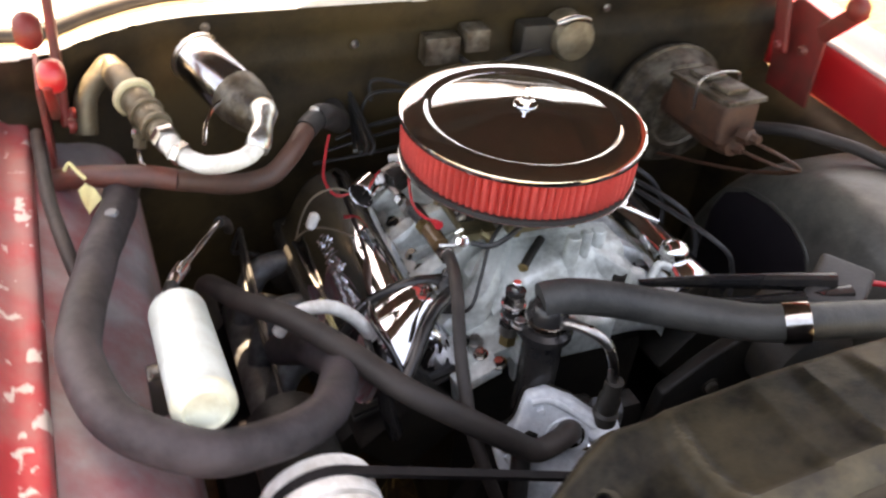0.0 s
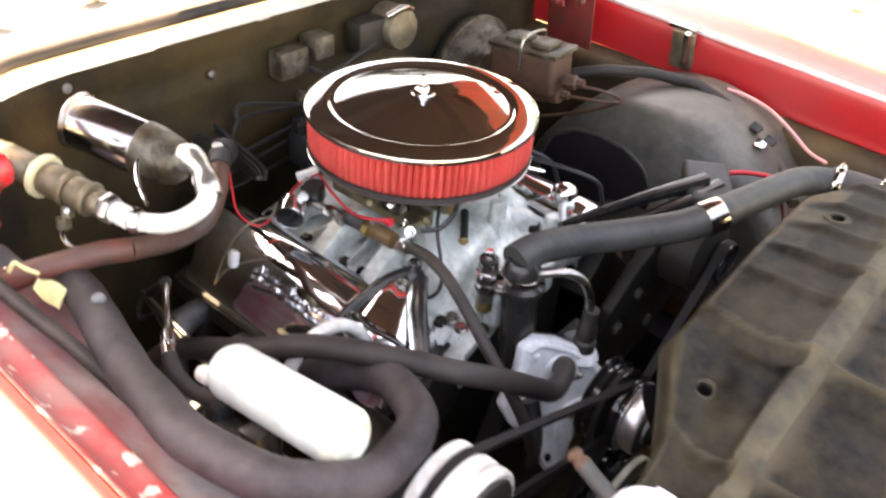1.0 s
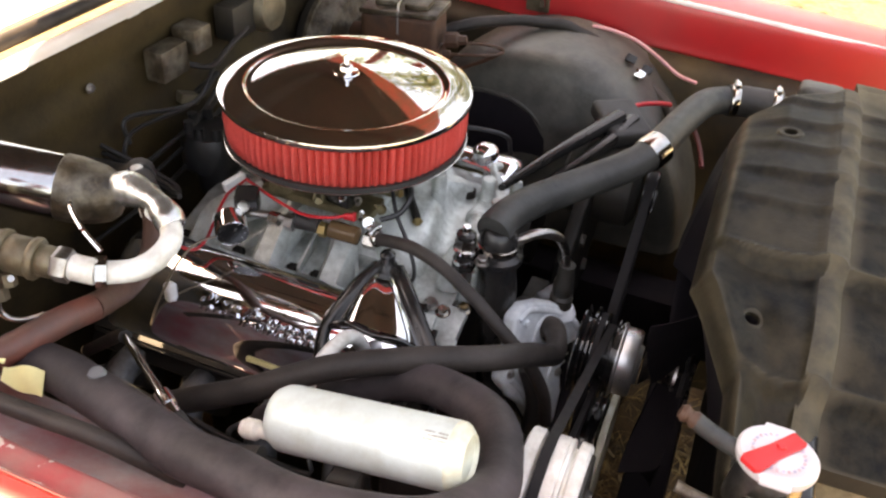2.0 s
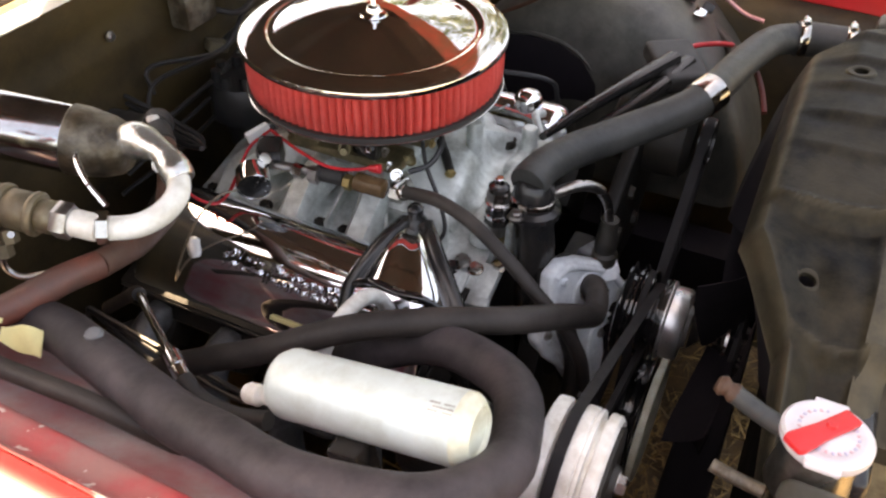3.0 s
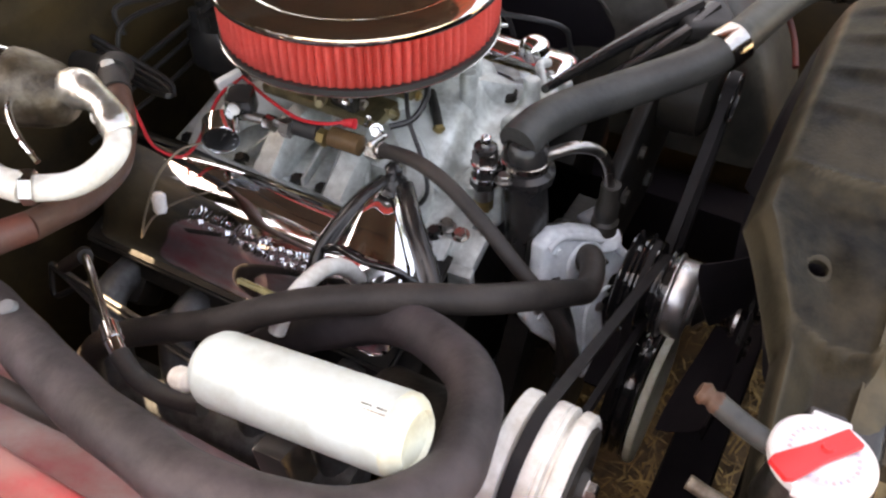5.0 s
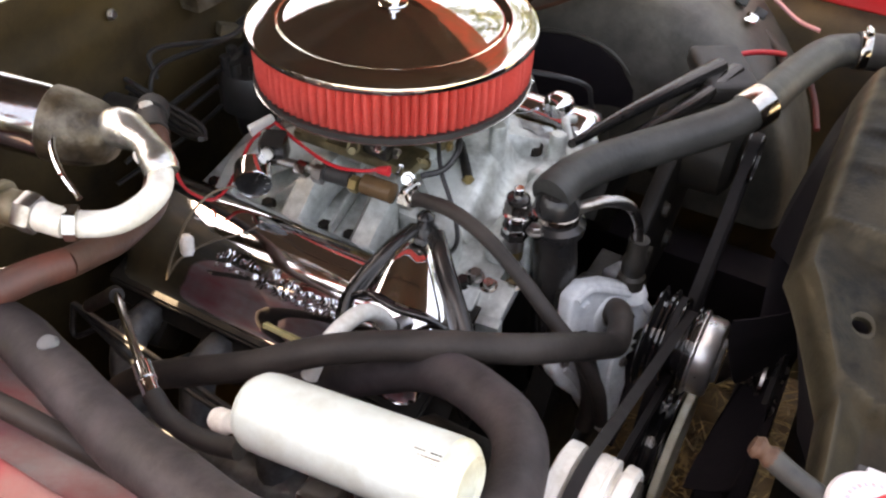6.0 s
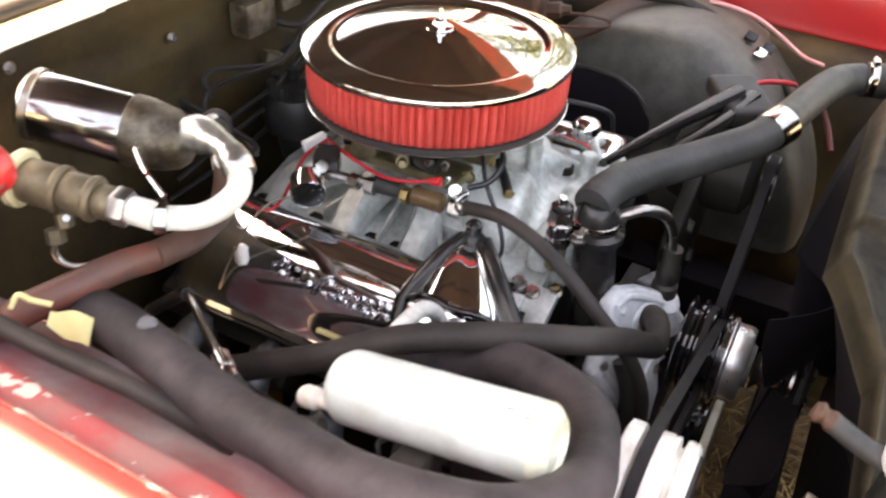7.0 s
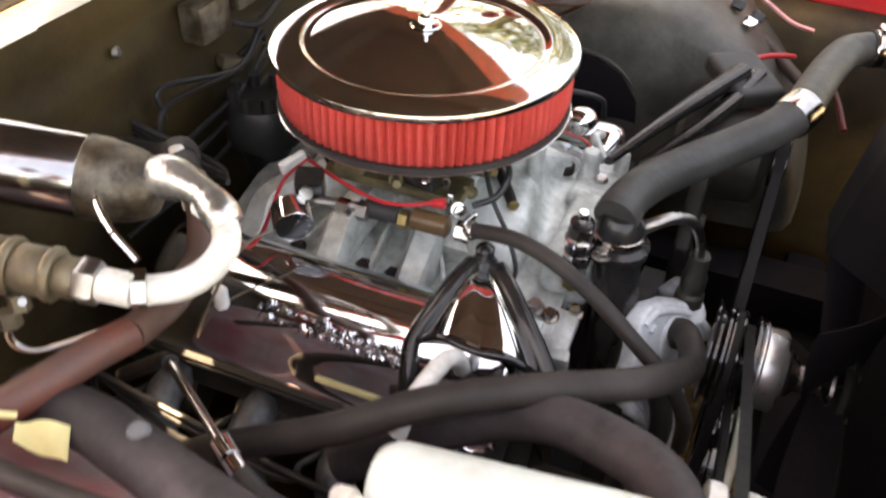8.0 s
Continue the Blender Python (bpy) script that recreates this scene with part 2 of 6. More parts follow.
MARK_WHITE = surface("white print", (0.8, 0.8, 0.78), rough=0.6, bump=0.0)
BROWN_PLASTIC = surface("amber filter bowl", (0.14, 0.080, 0.040), (0.08, 0.045, 0.024), rough=0.2, scale=60)
# washed-out sun glare on the cowl is put into this pale colour
COWL_PALE = surface("pale cowl paint with sun glare put in", (0.62, 0.60, 0.56), (0.50, 0.47, 0.43), rough=0.45, scale=10, dirt=(0.42, 0.37, 0.30), dirt_amount=0.4, dirt_scale=8)
GROUND_MAT = surface("dry grass and soil", (0.25, 0.185, 0.095), (0.11, 0.072, 0.034), rough=0.95, scale=30, amount=1.0, bump=1.0, bump_scale=60, dirt=(0.20, 0.15, 0.08), dirt_amount=0.8, dirt_scale=4)
STRAW = surface("dry straw", (0.36, 0.220, 0.080), (0.14, 0.075, 0.030), rough=0.85, scale=25, amount=1.0, bump=0.0, dirt=(0.055, 0.032, 0.014), dirt_amount=0.9, dirt_scale=14)
SOIL = surface("dark leaf litter", (0.050, 0.027, 0.012), (0.095, 0.052, 0.022), rough=0.95, scale=40, amount=1.0, bump=0.9, bump_scale=90, dirt=(0.16, 0.085, 0.030), dirt_amount=0.7, dirt_scale=16)
LEAF = surface("dead leaf", (0.22, 0.14, 0.08), (0.10, 0.07, 0.05), rough=0.8, scale=60, bump=0.0)
GLASS_DARK = surface("windscreen glass", (0.02, 0.024, 0.024), rough=0.04, bump=0.0, rough_var=0.01, coat=1.0)


# ---- building helpers ----
def part(name, bm, material, parent=None, label="", smooth=40.0):
    """Links a bmesh as one mesh object, in world metres, under a thing or a part."""
    me = bpy.data.meshes.new(name)
    bmesh.ops.recalc_face_normals(bm, faces=bm.faces)
    if smooth:
        for f in bm.faces:
            f.smooth = True
        for e in bm.edges:
            if len(e.link_faces) == 2 and e.calc_face_angle(0.0) > radians(smooth):
                e.smooth = False
    bm.to_mesh(me)
    bm.free()
    me.materials.append(material)
    ob = new(name, me)
    if parent is not None:
        ob.parent = parent
        ob.matrix_parent_inverse = parent_world(parent).inverted()
    if label:
        ob["label"] = label
    return ob


def parent_world(ob):
    m = ob.matrix_basis.copy()
    while ob.parent is not None:
        m = ob.parent.matrix_basis @ ob.matrix_parent_inverse @ m
        ob = ob.parent
    return m


def thing(name, base, label, category, group="", kind=""):
    ob = new(name)
    ob.empty_display_size = 0.02
    ob.matrix_basis = Matrix.Translation(base)
    return tagged(ob, label, category, group, kind)


def axis_pose(a, b):
    """The pose at a whose z axis points to b."""
    a, b = Vector(a), Vector(b)
    return Matrix.Translation(a) @ (b - a).to_track_quat("Z", "Y").to_matrix().to_4x4()


def spline(pts, m=8):
    p = [Vector(q) for q in pts]
    if len(p) == 2:
        return [p[0].lerp(p[1], i / m) for i in range(m + 1)]
    p = [2 * p[0] - p[1], *p, 2 * p[-1] - p[-2]]
    out = []
    for i in range(1, len(p) - 2):
        a, b, c, d = p[i - 1:i + 3]
        for k in range(m):
            u = k / m
            out.append(0.5 * (2 * b + (c - a) * u + (2 * a - 5 * b + 4 * c - d) * u * u + (3 * b - a - 3 * c + d) * u ** 3))
    out.append(p[-2])
    return out


def tube(bm, pts, radius, segs=14, m=8, wobble=0.0, hollow=0.0, flat=1.0):
    """A swept tube through the points. radius: a number or a function of 0..1. hollow: depth of open ends."""
    path = spline(pts, m)
    n = len(path)
    rad = radius if callable(radius) else (lambda u: radius)
    rings = []
    up = None
    for i, c in enumerate(path):
        t = (path[min(i + 1, n - 1)] - path[max(i - 1, 0)]).normalized()
        if up is None:
            up = t.orthogonal().normalized()
        up = (up - t * up.dot(t)).normalized()
        side = t.cross(up)
        r = rad(i / (n - 1))
        if wobble:
            c = c + Vector((noise.noise(c * 17), noise.noise(c * 17 + Vector((5, 0, 0))), noise.noise(c * 17 + Vector((0, 5, 0))))) * wobble
        rings.append([bm.verts.new(c + (up * math.cos(2 * math.pi * k / segs) * flat + side * math.sin(2 * math.pi * k / segs)) * r) for k in range(segs)])
    for a, b in zip(rings, rings[1:]):
        for k in range(segs):
            bm.faces.new((a[k], a[(k + 1) % segs], b[(k + 1) % segs], b[k]))
    for ring, s in ((rings[0], -1), (rings[-1], 1)):
        bm.faces.new(ring)
    return bm


def lathe(bm, profile, pose_m, segs=40, cap=True):
    """Turns (radius, height) pairs about the z axis of pose_m."""
    rings = []
    for r, h in profile:
        if r < 1e-6:
            rings.append([bm.verts.new(pose_m @ Vector((0, 0, h)))])
        else:
            rings.append([bm.verts.new(pose_m @ Vector((r * math.cos(2 * math.pi * k / segs), r * math.sin(2 * math.pi * k / segs), h))) for k in range(segs)])
    for a, b in zip(rings, rings[1:]):
        for k in range(segs):
            k2 = (k + 1) % segs
            if len(a) == 1 and len(b) == 1:
                continue
            if len(a) == 1:
                bm.faces.new((a[0], b[k], b[k2]))
            elif len(b) == 1:
                bm.faces.new((a[k], a[k2], b[0]))
            else:
                bm.faces.new((a[k], a[k2], b[k2], b[k]))
    for ring in (rings[0], rings[-1]) if cap else ():
        if len(ring) > 2 and len(set(ring[0].link_faces)) < 4:
            try:
                bm.faces.new(ring)
            except ValueError:
                pass
    return bm


def box(bm, pose_m, sx, sy, sz, bevel=0.004, segs=2):
    """A bevelled box centred on pose_m."""
    tmp = bmesh.new()
    bmesh.ops.create_cube(tmp, size=1.0)
    bmesh.ops.scale(tmp, vec=(sx, sy, sz), verts=tmp.verts)
    if bevel:
        bmesh.ops.bevel(tmp, geom=list(tmp.edges), offset=min(bevel, 0.45 * min(sx, sy, sz)), segments=segs, affect="EDGES", profile=0.6)
    bmesh.ops.transform(tmp, matrix=pose_m, verts=tmp.verts)
    return merge(bm, tmp)


def merge(bm, tmp):
    table = {v: bm.verts.new(v.co) for v in tmp.verts}
    for f in tmp.faces:
        bm.faces.new([table[v] for v in f.verts])
    tmp.free()
    return bm


def slab(bm, outline, thick, pose_m, bevel=0.002, segs=2):
    """A flat outline in the xy plane of pose_m, extruded along its z."""
    tmp = bmesh.new()
    f = tmp.faces.new([tmp.verts.new((x, y, 0)) for x, y in outline])
    ext = bmesh.ops.extrude_face_region(tmp, geom=[f])
    bmesh.ops.translate(tmp, vec=(0, 0, thick), verts=[v for v in ext["geom"] if isinstance(v, bmesh.types.BMVert)])
    bmesh.ops.recalc_face_normals(tmp, faces=tmp.faces)
    if bevel:
        bmesh.ops.bevel(tmp, geom=list(tmp.edges), offset=bevel, segments=segs, affect="EDGES", profile=0.6)
    bmesh.ops.transform(tmp, matrix=pose_m, verts=tmp.verts)
    return merge(bm, tmp)


def hexbolt(bm, at, towards, r=0.008, h=0.006, washer=True):
    """A hex head with its washer, standing on at along towards."""
    m = axis_pose(at, Vector(at) + Vector(towards))
    if washer:
        lathe(bm, [(0, 0), (r * 1.35, 0), (r * 1.35, 0.0015), (0, 0.0015)], m, 14)
    lathe(bm, [(0, 0.001), (r, 0.001), (r, h * 0.85), (r * 0.85, h), (0, h)], m, 6)
    return bm


def sheet(bm, fn, us, vs, thick, down):
    """A curved sheet fn(u, v) with thickness, offset along the vector down."""
    down = Vector(down) * thick
    top = [[bm.verts.new(fn(u, v)) for v in vs] for u in us]
    low = [[bm.verts.new(p.co + down) for p in row] for row in top]
    nu, nv = len(us), len(vs)
    for i in range(nu - 1):
        for j in range(nv - 1):
            bm.faces.new((top[i][j], top[i + 1][j], top[i + 1][j + 1], top[i][j + 1]))
            bm.faces.new((low[i][j], low[i][j + 1], low[i + 1][j + 1], low[i + 1][j]))
    for j in range(nv - 1):
        bm.faces.new((top[0][j], top[0][j + 1], low[0][j + 1], low[0][j]))
        bm.faces.new((top[-1][j], low[-1][j], low[-1][j + 1], top[-1][j + 1]))
    for i in range(nu - 1):
        bm.faces.new((top[i][0], low[i][0], low[i + 1][0], top[i + 1][0]))
        bm.faces.new((top[i][-1], top[i + 1][-1], low[i + 1][-1], low[i][-1]))
    return top, low


def steps(a, b, n):
    return [a + (b - a) * i / n for i in range(n + 1)]


def along_profile(bm, profile, ys, thick, slope=0.0, wob=0.0):
    """A panel with an xz profile run along y. slope: rise in z per metre of y."""
    pts = [Vector((x, 0, z)) for x, z in profile]
    def fn(i, y):
        p = pts[i]
        return Vector((p.x + wob * noise.noise(Vector((p.x * 9, y * 9, 3))), y, p.z + slope * y + wob * noise.noise(Vector((p.x * 9, y * 9, 0)))))
    return sheet(bm, fn, range(len(pts)), ys, thick, (0, 0, -1))


def smooth_profile(pts, m=5):
    return [(p.x, p.y) for p in spline([(x, z, 0) for x, z in pts], m)]


def screw_clamp(at, towards, r, parent, name="hose_clamp", width=0.014):
    """A worm-drive band with its screw housing."""
    m = axis_pose(at, Vector(at) + Vector(towards)) @ Matrix.Translation((0, 0, -width / 2))
    bm = bmesh.new()
    lathe(bm, [(r - 0.004, 0), (r + 0.0005, 0), (r + 0.0018, 0.002), (r + 0.0018, width - 0.002), (r + 0.0005, width), (r - 0.004, width)], m, 28)
    box(bm, m @ pose(0, r + 0.0035, width / 2), 0.018, 0.006, width * 0.8, 0.002)
    lathe(bm, [(0, -0.012), (0.0032, -0.012), (0.0032, 0.012), (0, 0.012)], m @ pose(0, r + 0.0045, width / 2, 0, 90, 0), 6)
    return part(name, bm, CHROME_OLD, parent)


def bolts(spots, towards, r, h, material, parent, name="bolt"):
    for at in spots:
        bm = bmesh.new()
        hexbolt(bm, at, towards, r, h)
        part(name, bm, material, parent)


# ---- the setting: ground and car body ----
def build_ground():
    bm = bmesh.new()
    # fine under and round the car, coarse to the horizon
    rings = [0.0, 0.4, 0.8, 1.2, 1.7, 2.4, 3.5, 6, 12, 30, 90, 300, 1200, 4000]
    segs = 48
    prev = None
    for r in rings:
        if r == 0:
            ring = [bm.verts.new((0, -0.4, 0))]
        else:
            ring = [bm.verts.new((r * math.cos(2 * math.pi * k / segs), -0.4 + r * math.sin(2 * math.pi * k / segs), 0.03 * noise.noise(Vector((r * math.cos(k / segs * 6.283), r * math.sin(k / segs * 6.283), 0)) * 1.7) if r < 6 else 0.0)) for k in range(segs)]
        if prev:
            for k in range(segs):
                k2 = (k + 1) % segs
                if len(prev) == 1:
                    bm.faces.new((prev[0], ring[k], ring[k2]))
                else:
                    bm.faces.new((prev[k], ring[k], ring[k2], prev[k2]))
        prev = ring
    tagged(part("ground", bm, GROUND_MAT), "dry brown grass and bare soil under the car", "ground", kind="structure")
    # litter and loose straw where the gap ahead of the engine shows the ground
    rnd = random.Random(4)
    bm = bmesh.new()
    sheet(bm, lambda x, y: Vector((x, y, 0.034 + 0.022 * noise.noise(Vector((x * 9, y * 9, 2))) + 0.010 * noise.noise(Vector((x * 31, y * 31, 5))))), steps(-0.7, 1.1, 90), steps(-0.85, 0.3, 60), 0.04, (0, 0, -1))
    tagged(part("leaf_litter", bm, SOIL), "dark brown rotted leaf litter on the soil", "litter", kind="stuff")
    bm = bmesh.new()
    for _ in range(9000):
        x, y, a = rnd.uniform(-0.55, 1.0), rnd.uniform(-0.8, 0.1), rnd.uniform(0, 6.283)
        if noise.noise(Vector((x * 8, y * 8, 1))) < rnd.uniform(-0.5, 0.25):
            continue
        ln, w, h = rnd.uniform(0.015, 0.08), rnd.uniform(0.0008, 0.0030), rnd.uniform(0.045, 0.085)
        d = Vector((math.cos(a), math.sin(a), rnd.uniform(-0.2, 0.6))) * ln
        s = Vector((-math.sin(a), math.cos(a), 0)) * w
        p = Vector((x, y, h))
        q = p + d * 0.5 + Vector((0, 0, rnd.uniform(0, 0.012)))
        e = p + d
        v = [bm.verts.new(c) for c in (p - s, p + s, q + s, q - s, e)]
        bm.faces.new((v[0], v[1], v[2], v[3]))
        bm.faces.new((v[3], v[2], v[4]))
    tagged(part("dry_grass", bm, STRAW, smooth=0), "loose dry straw blades lying on the soil", "grass", kind="stuff")


def build_tree():
    rnd = random.Random(21)
    foot = Vector((6.6, 1.3, 0))
    t = thing("tree", foot, "leafy green tree beyond the car, with gaps in its crown", "tree", "trees beyond the car")
    bm = bmesh.new()
    tube(bm, [foot, foot + Vector((0.05, 0.02, 1.2)), foot + Vector((-0.05, 0.1, 2.6)), foot + Vector((0.1, 0.1, 4.2))], lambda u: 0.20 - 0.13 * u, 14, 6, wobble=0.02)
    tips = []
    for k in range(11):
        a, h = k * 2.4, 0.9 + 0.32 * k
        o = Vector((math.cos(a), math.sin(a), 0))
        b = foot + Vector((0, 0.06, h))
        tip = b + o * rnd.uniform(1.1, 1.9) * (1.15 - 0.05 * k) + Vector((0, 0, rnd.uniform(0.3, 1.1)))
        tube(bm, [b, b.lerp(tip, 0.5) + Vector((0, 0, 0.18)), tip], lambda u: 0.065 - 0.05 * u, 8, 5)
        tips += [b.lerp(tip, 0.6), tip, tip + Vector((rnd.uniform(-0.5, 0.5), rnd.uniform(-0.5, 0.5), rnd.uniform(-0.4, 0.5)))]
    part("trunk", bm, BARK, t)
    verts, faces = [], []
    for c in tips:
        size = rnd.uniform(0.45, 0.75)
        for _ in range(260):
            d = Vector((rnd.gauss(0, 1), rnd.gauss(0, 1), rnd.gauss(0, 0.7))) * size * 0.55
            n = Vector((rnd.gauss(0, 1), rnd.gauss(0, 1), rnd.gauss(0.6, 1))).normalized()
            u = n.orthogonal().normalized() * rnd.uniform(0.035, 0.065)
            v = n.cross(u) * 0.55
            i = len(verts)
            verts += [c + d - u, c + d + v + n * 0.006, c + d + u, c + d - v + n * 0.006]
            faces.append((i, i + 1, i + 2, i + 3))
    me = bpy.data.meshes.new("crown")
    me.from_pydata([q - foot for q in verts], [], faces)
    me.materials.append(TREE_LEAF)
    crown = new("crown", me)
    crown.parent = t
    for x, y, turn, k in ((7.4, 4.4, 70, 1.1), (7.6, -1.9, 200, 0.95)):
        copy_thing(t, Matrix.Translation((x, y, 0)) @ Matrix.Rotation(radians(turn), 4, "Z") @ Matrix.Scale(k, 4) @ Matrix.Translation(-foot))


def build_body():
    ys = steps(-1.0, 0.40, 28)
    # passenger side
    bm = bmesh.new()
    along_profile(bm, smooth_profile([(-0.706, 0.990), (-0.722, 0.993), (-0.755, 0.987), (-0.82, 0.964), (-0.89, 0.905), (-0.925, 0.80), (-0.935, 0.45)]), ys, 0.0015, 0.03)
    fend = tagged(part("fender_passenger", bm, RED_PAINT), "glossy red front fender with a sunlit top", "fender", kind="structure")
    bm = bmesh.new()
    along_profile(bm, smooth_profile([(-0.7045, 0.9915), (-0.698, 0.984), (-0.690, 0.962), (-0.676, 0.948), (-0.655, 0.944), (-0.650, 0.930)], 4), ys, 0.0015, 0.03, 0.0012)
    part("gutter", bm, RED_WORN, fend, "worn red fender gutter with chipped edge")
    bm = bmesh.new()
    along_profile(bm, smooth_profile([(-0.650, 0.927), (-0.625, 0.912), (-0.59, 0.895), (-0.555, 0.868), (-0.53, 0.82), (-0.515, 0.70), (-0.50, 0.42), (-0.50, 0.10)], 4), ys, 0.002, 0.03, 0.003)
    tagged(part("inner_fender_passenger", bm, INNER_DUSTY), "dusty grey-red sheet metal inner fender", "inner fender", kind="structure")
    # driver side
    bm = bmesh.new()
    along_profile(bm, smooth_profile([(0.762, 0.955), (0.785, 0.963), (0.83, 0.967), (0.89, 0.962), (0.945, 0.942), (0.978, 0.89), (0.992, 0.78), (1.0, 0.45)]), ys, 0.0015, 0.045)
    fend2 = tagged(part("fender_driver", bm, RED_PAINT), "glossy bright red front fender in sun", "fender", kind="structure")
    bm = bmesh.new()
    along_profile(bm, smooth_profile([(0.7605, 0.957), (0.756, 0.953), (0.752, 0.935), (0.750, 0.88), (0.748, 0.862)], 4), ys, 0.0015, 0.03, 0.0012)
    part("gutter", bm, RED_PAINT, fend2, "red inner flange of the fender")
    # the white highlight along the lip is painted into the bead
    bm = bmesh.new()
    tube(bm, [(0.762, y, 0.9585 + 0.040 * y) for y in (-1.0, -0.6, -0.2, 0.2, 0.38)], 0.0065, 10, 6)
    part("lip_bead", bm, LIP_HIGHLIGHT, fend2, "worn rolled fender lip with its highlight painted white")
    bm = bmesh.new()
    along_profile(bm, [(0.748, 0.859), (0.735, 0.853), (0.71, 0.846), (0.69, 0.82), (0.67, 0.70), (0.66, 0.42), (0.66, 0.08)], ys, 0.002, 0.03, 0.003)
    inner2 = tagged(part("inner_fender_driver", bm, FIREWALL), "dark brown undercoated sheet metal inner fender", "inner fender", kind="structure")
    # wheelhouse bulge
    bm = bmesh.new()
    na, prof = 26, [(0.73, 1.0), (0.60, 1.0), (0.545, 0.985), (0.515, 0.95), (0.50, 0.89), (0.49, 0.60), (0.485, 0.2), (0.484, 0.0)]
    rows_ = []
    for x, k in prof:
        rows_.append([bm.verts.new((x, -0.16 + 0.33 * k * math.cos(math.pi * i / na), 0.52 + 0.365 * k * math.sin(math.pi * i / na))) for i in range(na + 1)])
    for a, b in zip(rows_, rows_[1:]):
        for i in range(na):
            bm.faces.new((a[i], a[i + 1], b[i + 1], b[i]))
    part("wheelhouse", bm, UNDERCOAT, inner2, "rounded dusty olive-grey wheelhouse")
    # arched opening in its flank, with a rolled lip
    arch = [(0.075, 0.700), (0.055, 0.750), (0.010, 0.780), (-0.050, 0.789), (-0.105, 0.784), (-0.150, 0.762), (-0.182, 0.720), (-0.190, 0.660)]
    bm = bmesh.new()
    tube(bm, [(0.4955 - 0.02 * max(0.0, 0.72 - z), y, z) for y, z in arch], 0.0065, 10, 6, flat=0.7)
    part("arch_lip", bm, UNDERCOAT, inner2, "pale rolled lip of the arched opening")
    # black slab paints the shade inside the arch
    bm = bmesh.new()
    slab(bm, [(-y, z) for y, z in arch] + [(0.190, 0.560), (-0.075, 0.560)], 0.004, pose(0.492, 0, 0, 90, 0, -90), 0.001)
    part("arch_pocket", bm, FLAT_BLACK, inner2, "black slab painted in for the shade of the opening")
    # firewall with its stamped beads; it bows forward at the passenger end
    def bow(x):
        return -0.06 * (max(0.0, min(0.24, -x - 0.38)) / 0.175) ** 2
    bm = bmesh.new()
    def fw(x, z):
        y = 0.322
        y += 0.010 * math.exp(-((z - 0.99) / 0.012) ** 2) - 0.016 * max(0.0, min(1.0, (0.92 - z) / 0.05)) * (1 if abs(x) < 0.34 else 0.4)
        return Vector((x, y + bow(x) + 0.002 * noise.noise(Vector((x * 6, 0, z * 6))), z))
    sheet(bm, fw, steps(-0.76, 0.76, 60), steps(0.02, 1.046, 50), 0.002, (0, 1, 0))
    fwall = tagged(part("firewall", bm, FIREWALL), "grimy dark brown painted firewall", "firewall", kind="structure")
    bolts([(x, 0.321, z) for x, z in ((-0.15, 0.978), (-0.389, 1.025), (0.33, 1.01))], (0, -1, 0), 0.0055, 0.006, STEEL, fwall)
    # cowl
    bm = bmesh.new()
    def cw(x, v):
        prof = [(0.322, 1.046), (0.336, 1.051), (0.350, 1.050), (0.362, 1.046)]
        i = min(int(v), 2)
        (y0, z0), (y1, z1) = prof[i], prof[i + 1]
        f = v - i
        return Vector((x, y0 + (y1 - y0) * f + bow(x) - 0.05 * max(0, x - 0.5), z0 + (z1 - z0) * f))
    sheet(bm, cw, steps(-0.76, 0.76, 40), [0, 0.5, 1, 1.5, 2, 2.5, 3], 0.002, (0, 0, -1))
    cowl = tagged(part("cowl_lip", bm, COWL_PALE), "cowl edge painted pale for the sun glare", "cowl", kind="structure")
    bm = bmesh.new()
    tube(bm, [(-0.72, 0.276, 1.056), (-0.62, 0.268, 1.056), (-0.55, 0.318, 1.057), (-0.47, 0.362, 1.058), (-0.38, 0.378, 1.058), (0, 0.380, 1.059), (0.4, 0.378, 1.058), (0.76, 0.366, 1.056)], 0.011, 10)
    part("rubber_seal", bm, RUBBER_DUSTY, cowl, "dark brown weatherstrip")
    bm = bmesh.new()
    sheet(bm, lambda x, y: Vector((x, y + bow(x) * max(0.0, 1 - (y - 0.39) / 0.3), 1.052 + 0.16 * (y - 0.39) + 0.02 * math.cos(x * 1.8))), steps(-0.8, 0.8, 24), steps(0.39, 1.10, 20), 0.002, (0, 0, -1))
    panel = tagged(part("cowl_panel", bm, COWL_PALE), "cowl panel painted pale for the sun glare, scattered with dead leaves", "cowl", kind="structure")
    bm = bmesh.new()
    sheet(bm, lambda x, y: Vector((x, y, 1.17 + 0.75 * (y - 1.10) + 0.05 * math.cos(x * 1.6))), steps(-0.72, 0.72, 24), steps(1.10, 1.70, 10), 0.005, (0, 0, -1))
    tagged(part("windscreen", bm, GLASS_DARK), "raked windscreen glass behind the cowl", "windscreen", kind="structure")
    rnd = random.Random(9)
    bm = bmesh.new()
    for _ in range(90):
        x, y = rnd.uniform(-0.75, 0.5), rnd.uniform(0.40, 0.70)
        z = 1.056 + 0.16 * (y - 0.39) + 0.02 * math.cos(x * 1.8)
        a, ln = rnd.uniform(0, 6.28), rnd.uniform(0.012, 0.04)
        d, s = Vector((math.cos(a), math.sin(a), 0.1)) * ln, Vector((-math.sin(a), math.cos(a), 0)) * ln * 0.3
        c = Vector((x, y, z))
        v = [bm.verts.new(q) for q in (c - d, c + s + Vector((0, 0, 0.005)), c + d, c - s)]
        bm.faces.new(v)
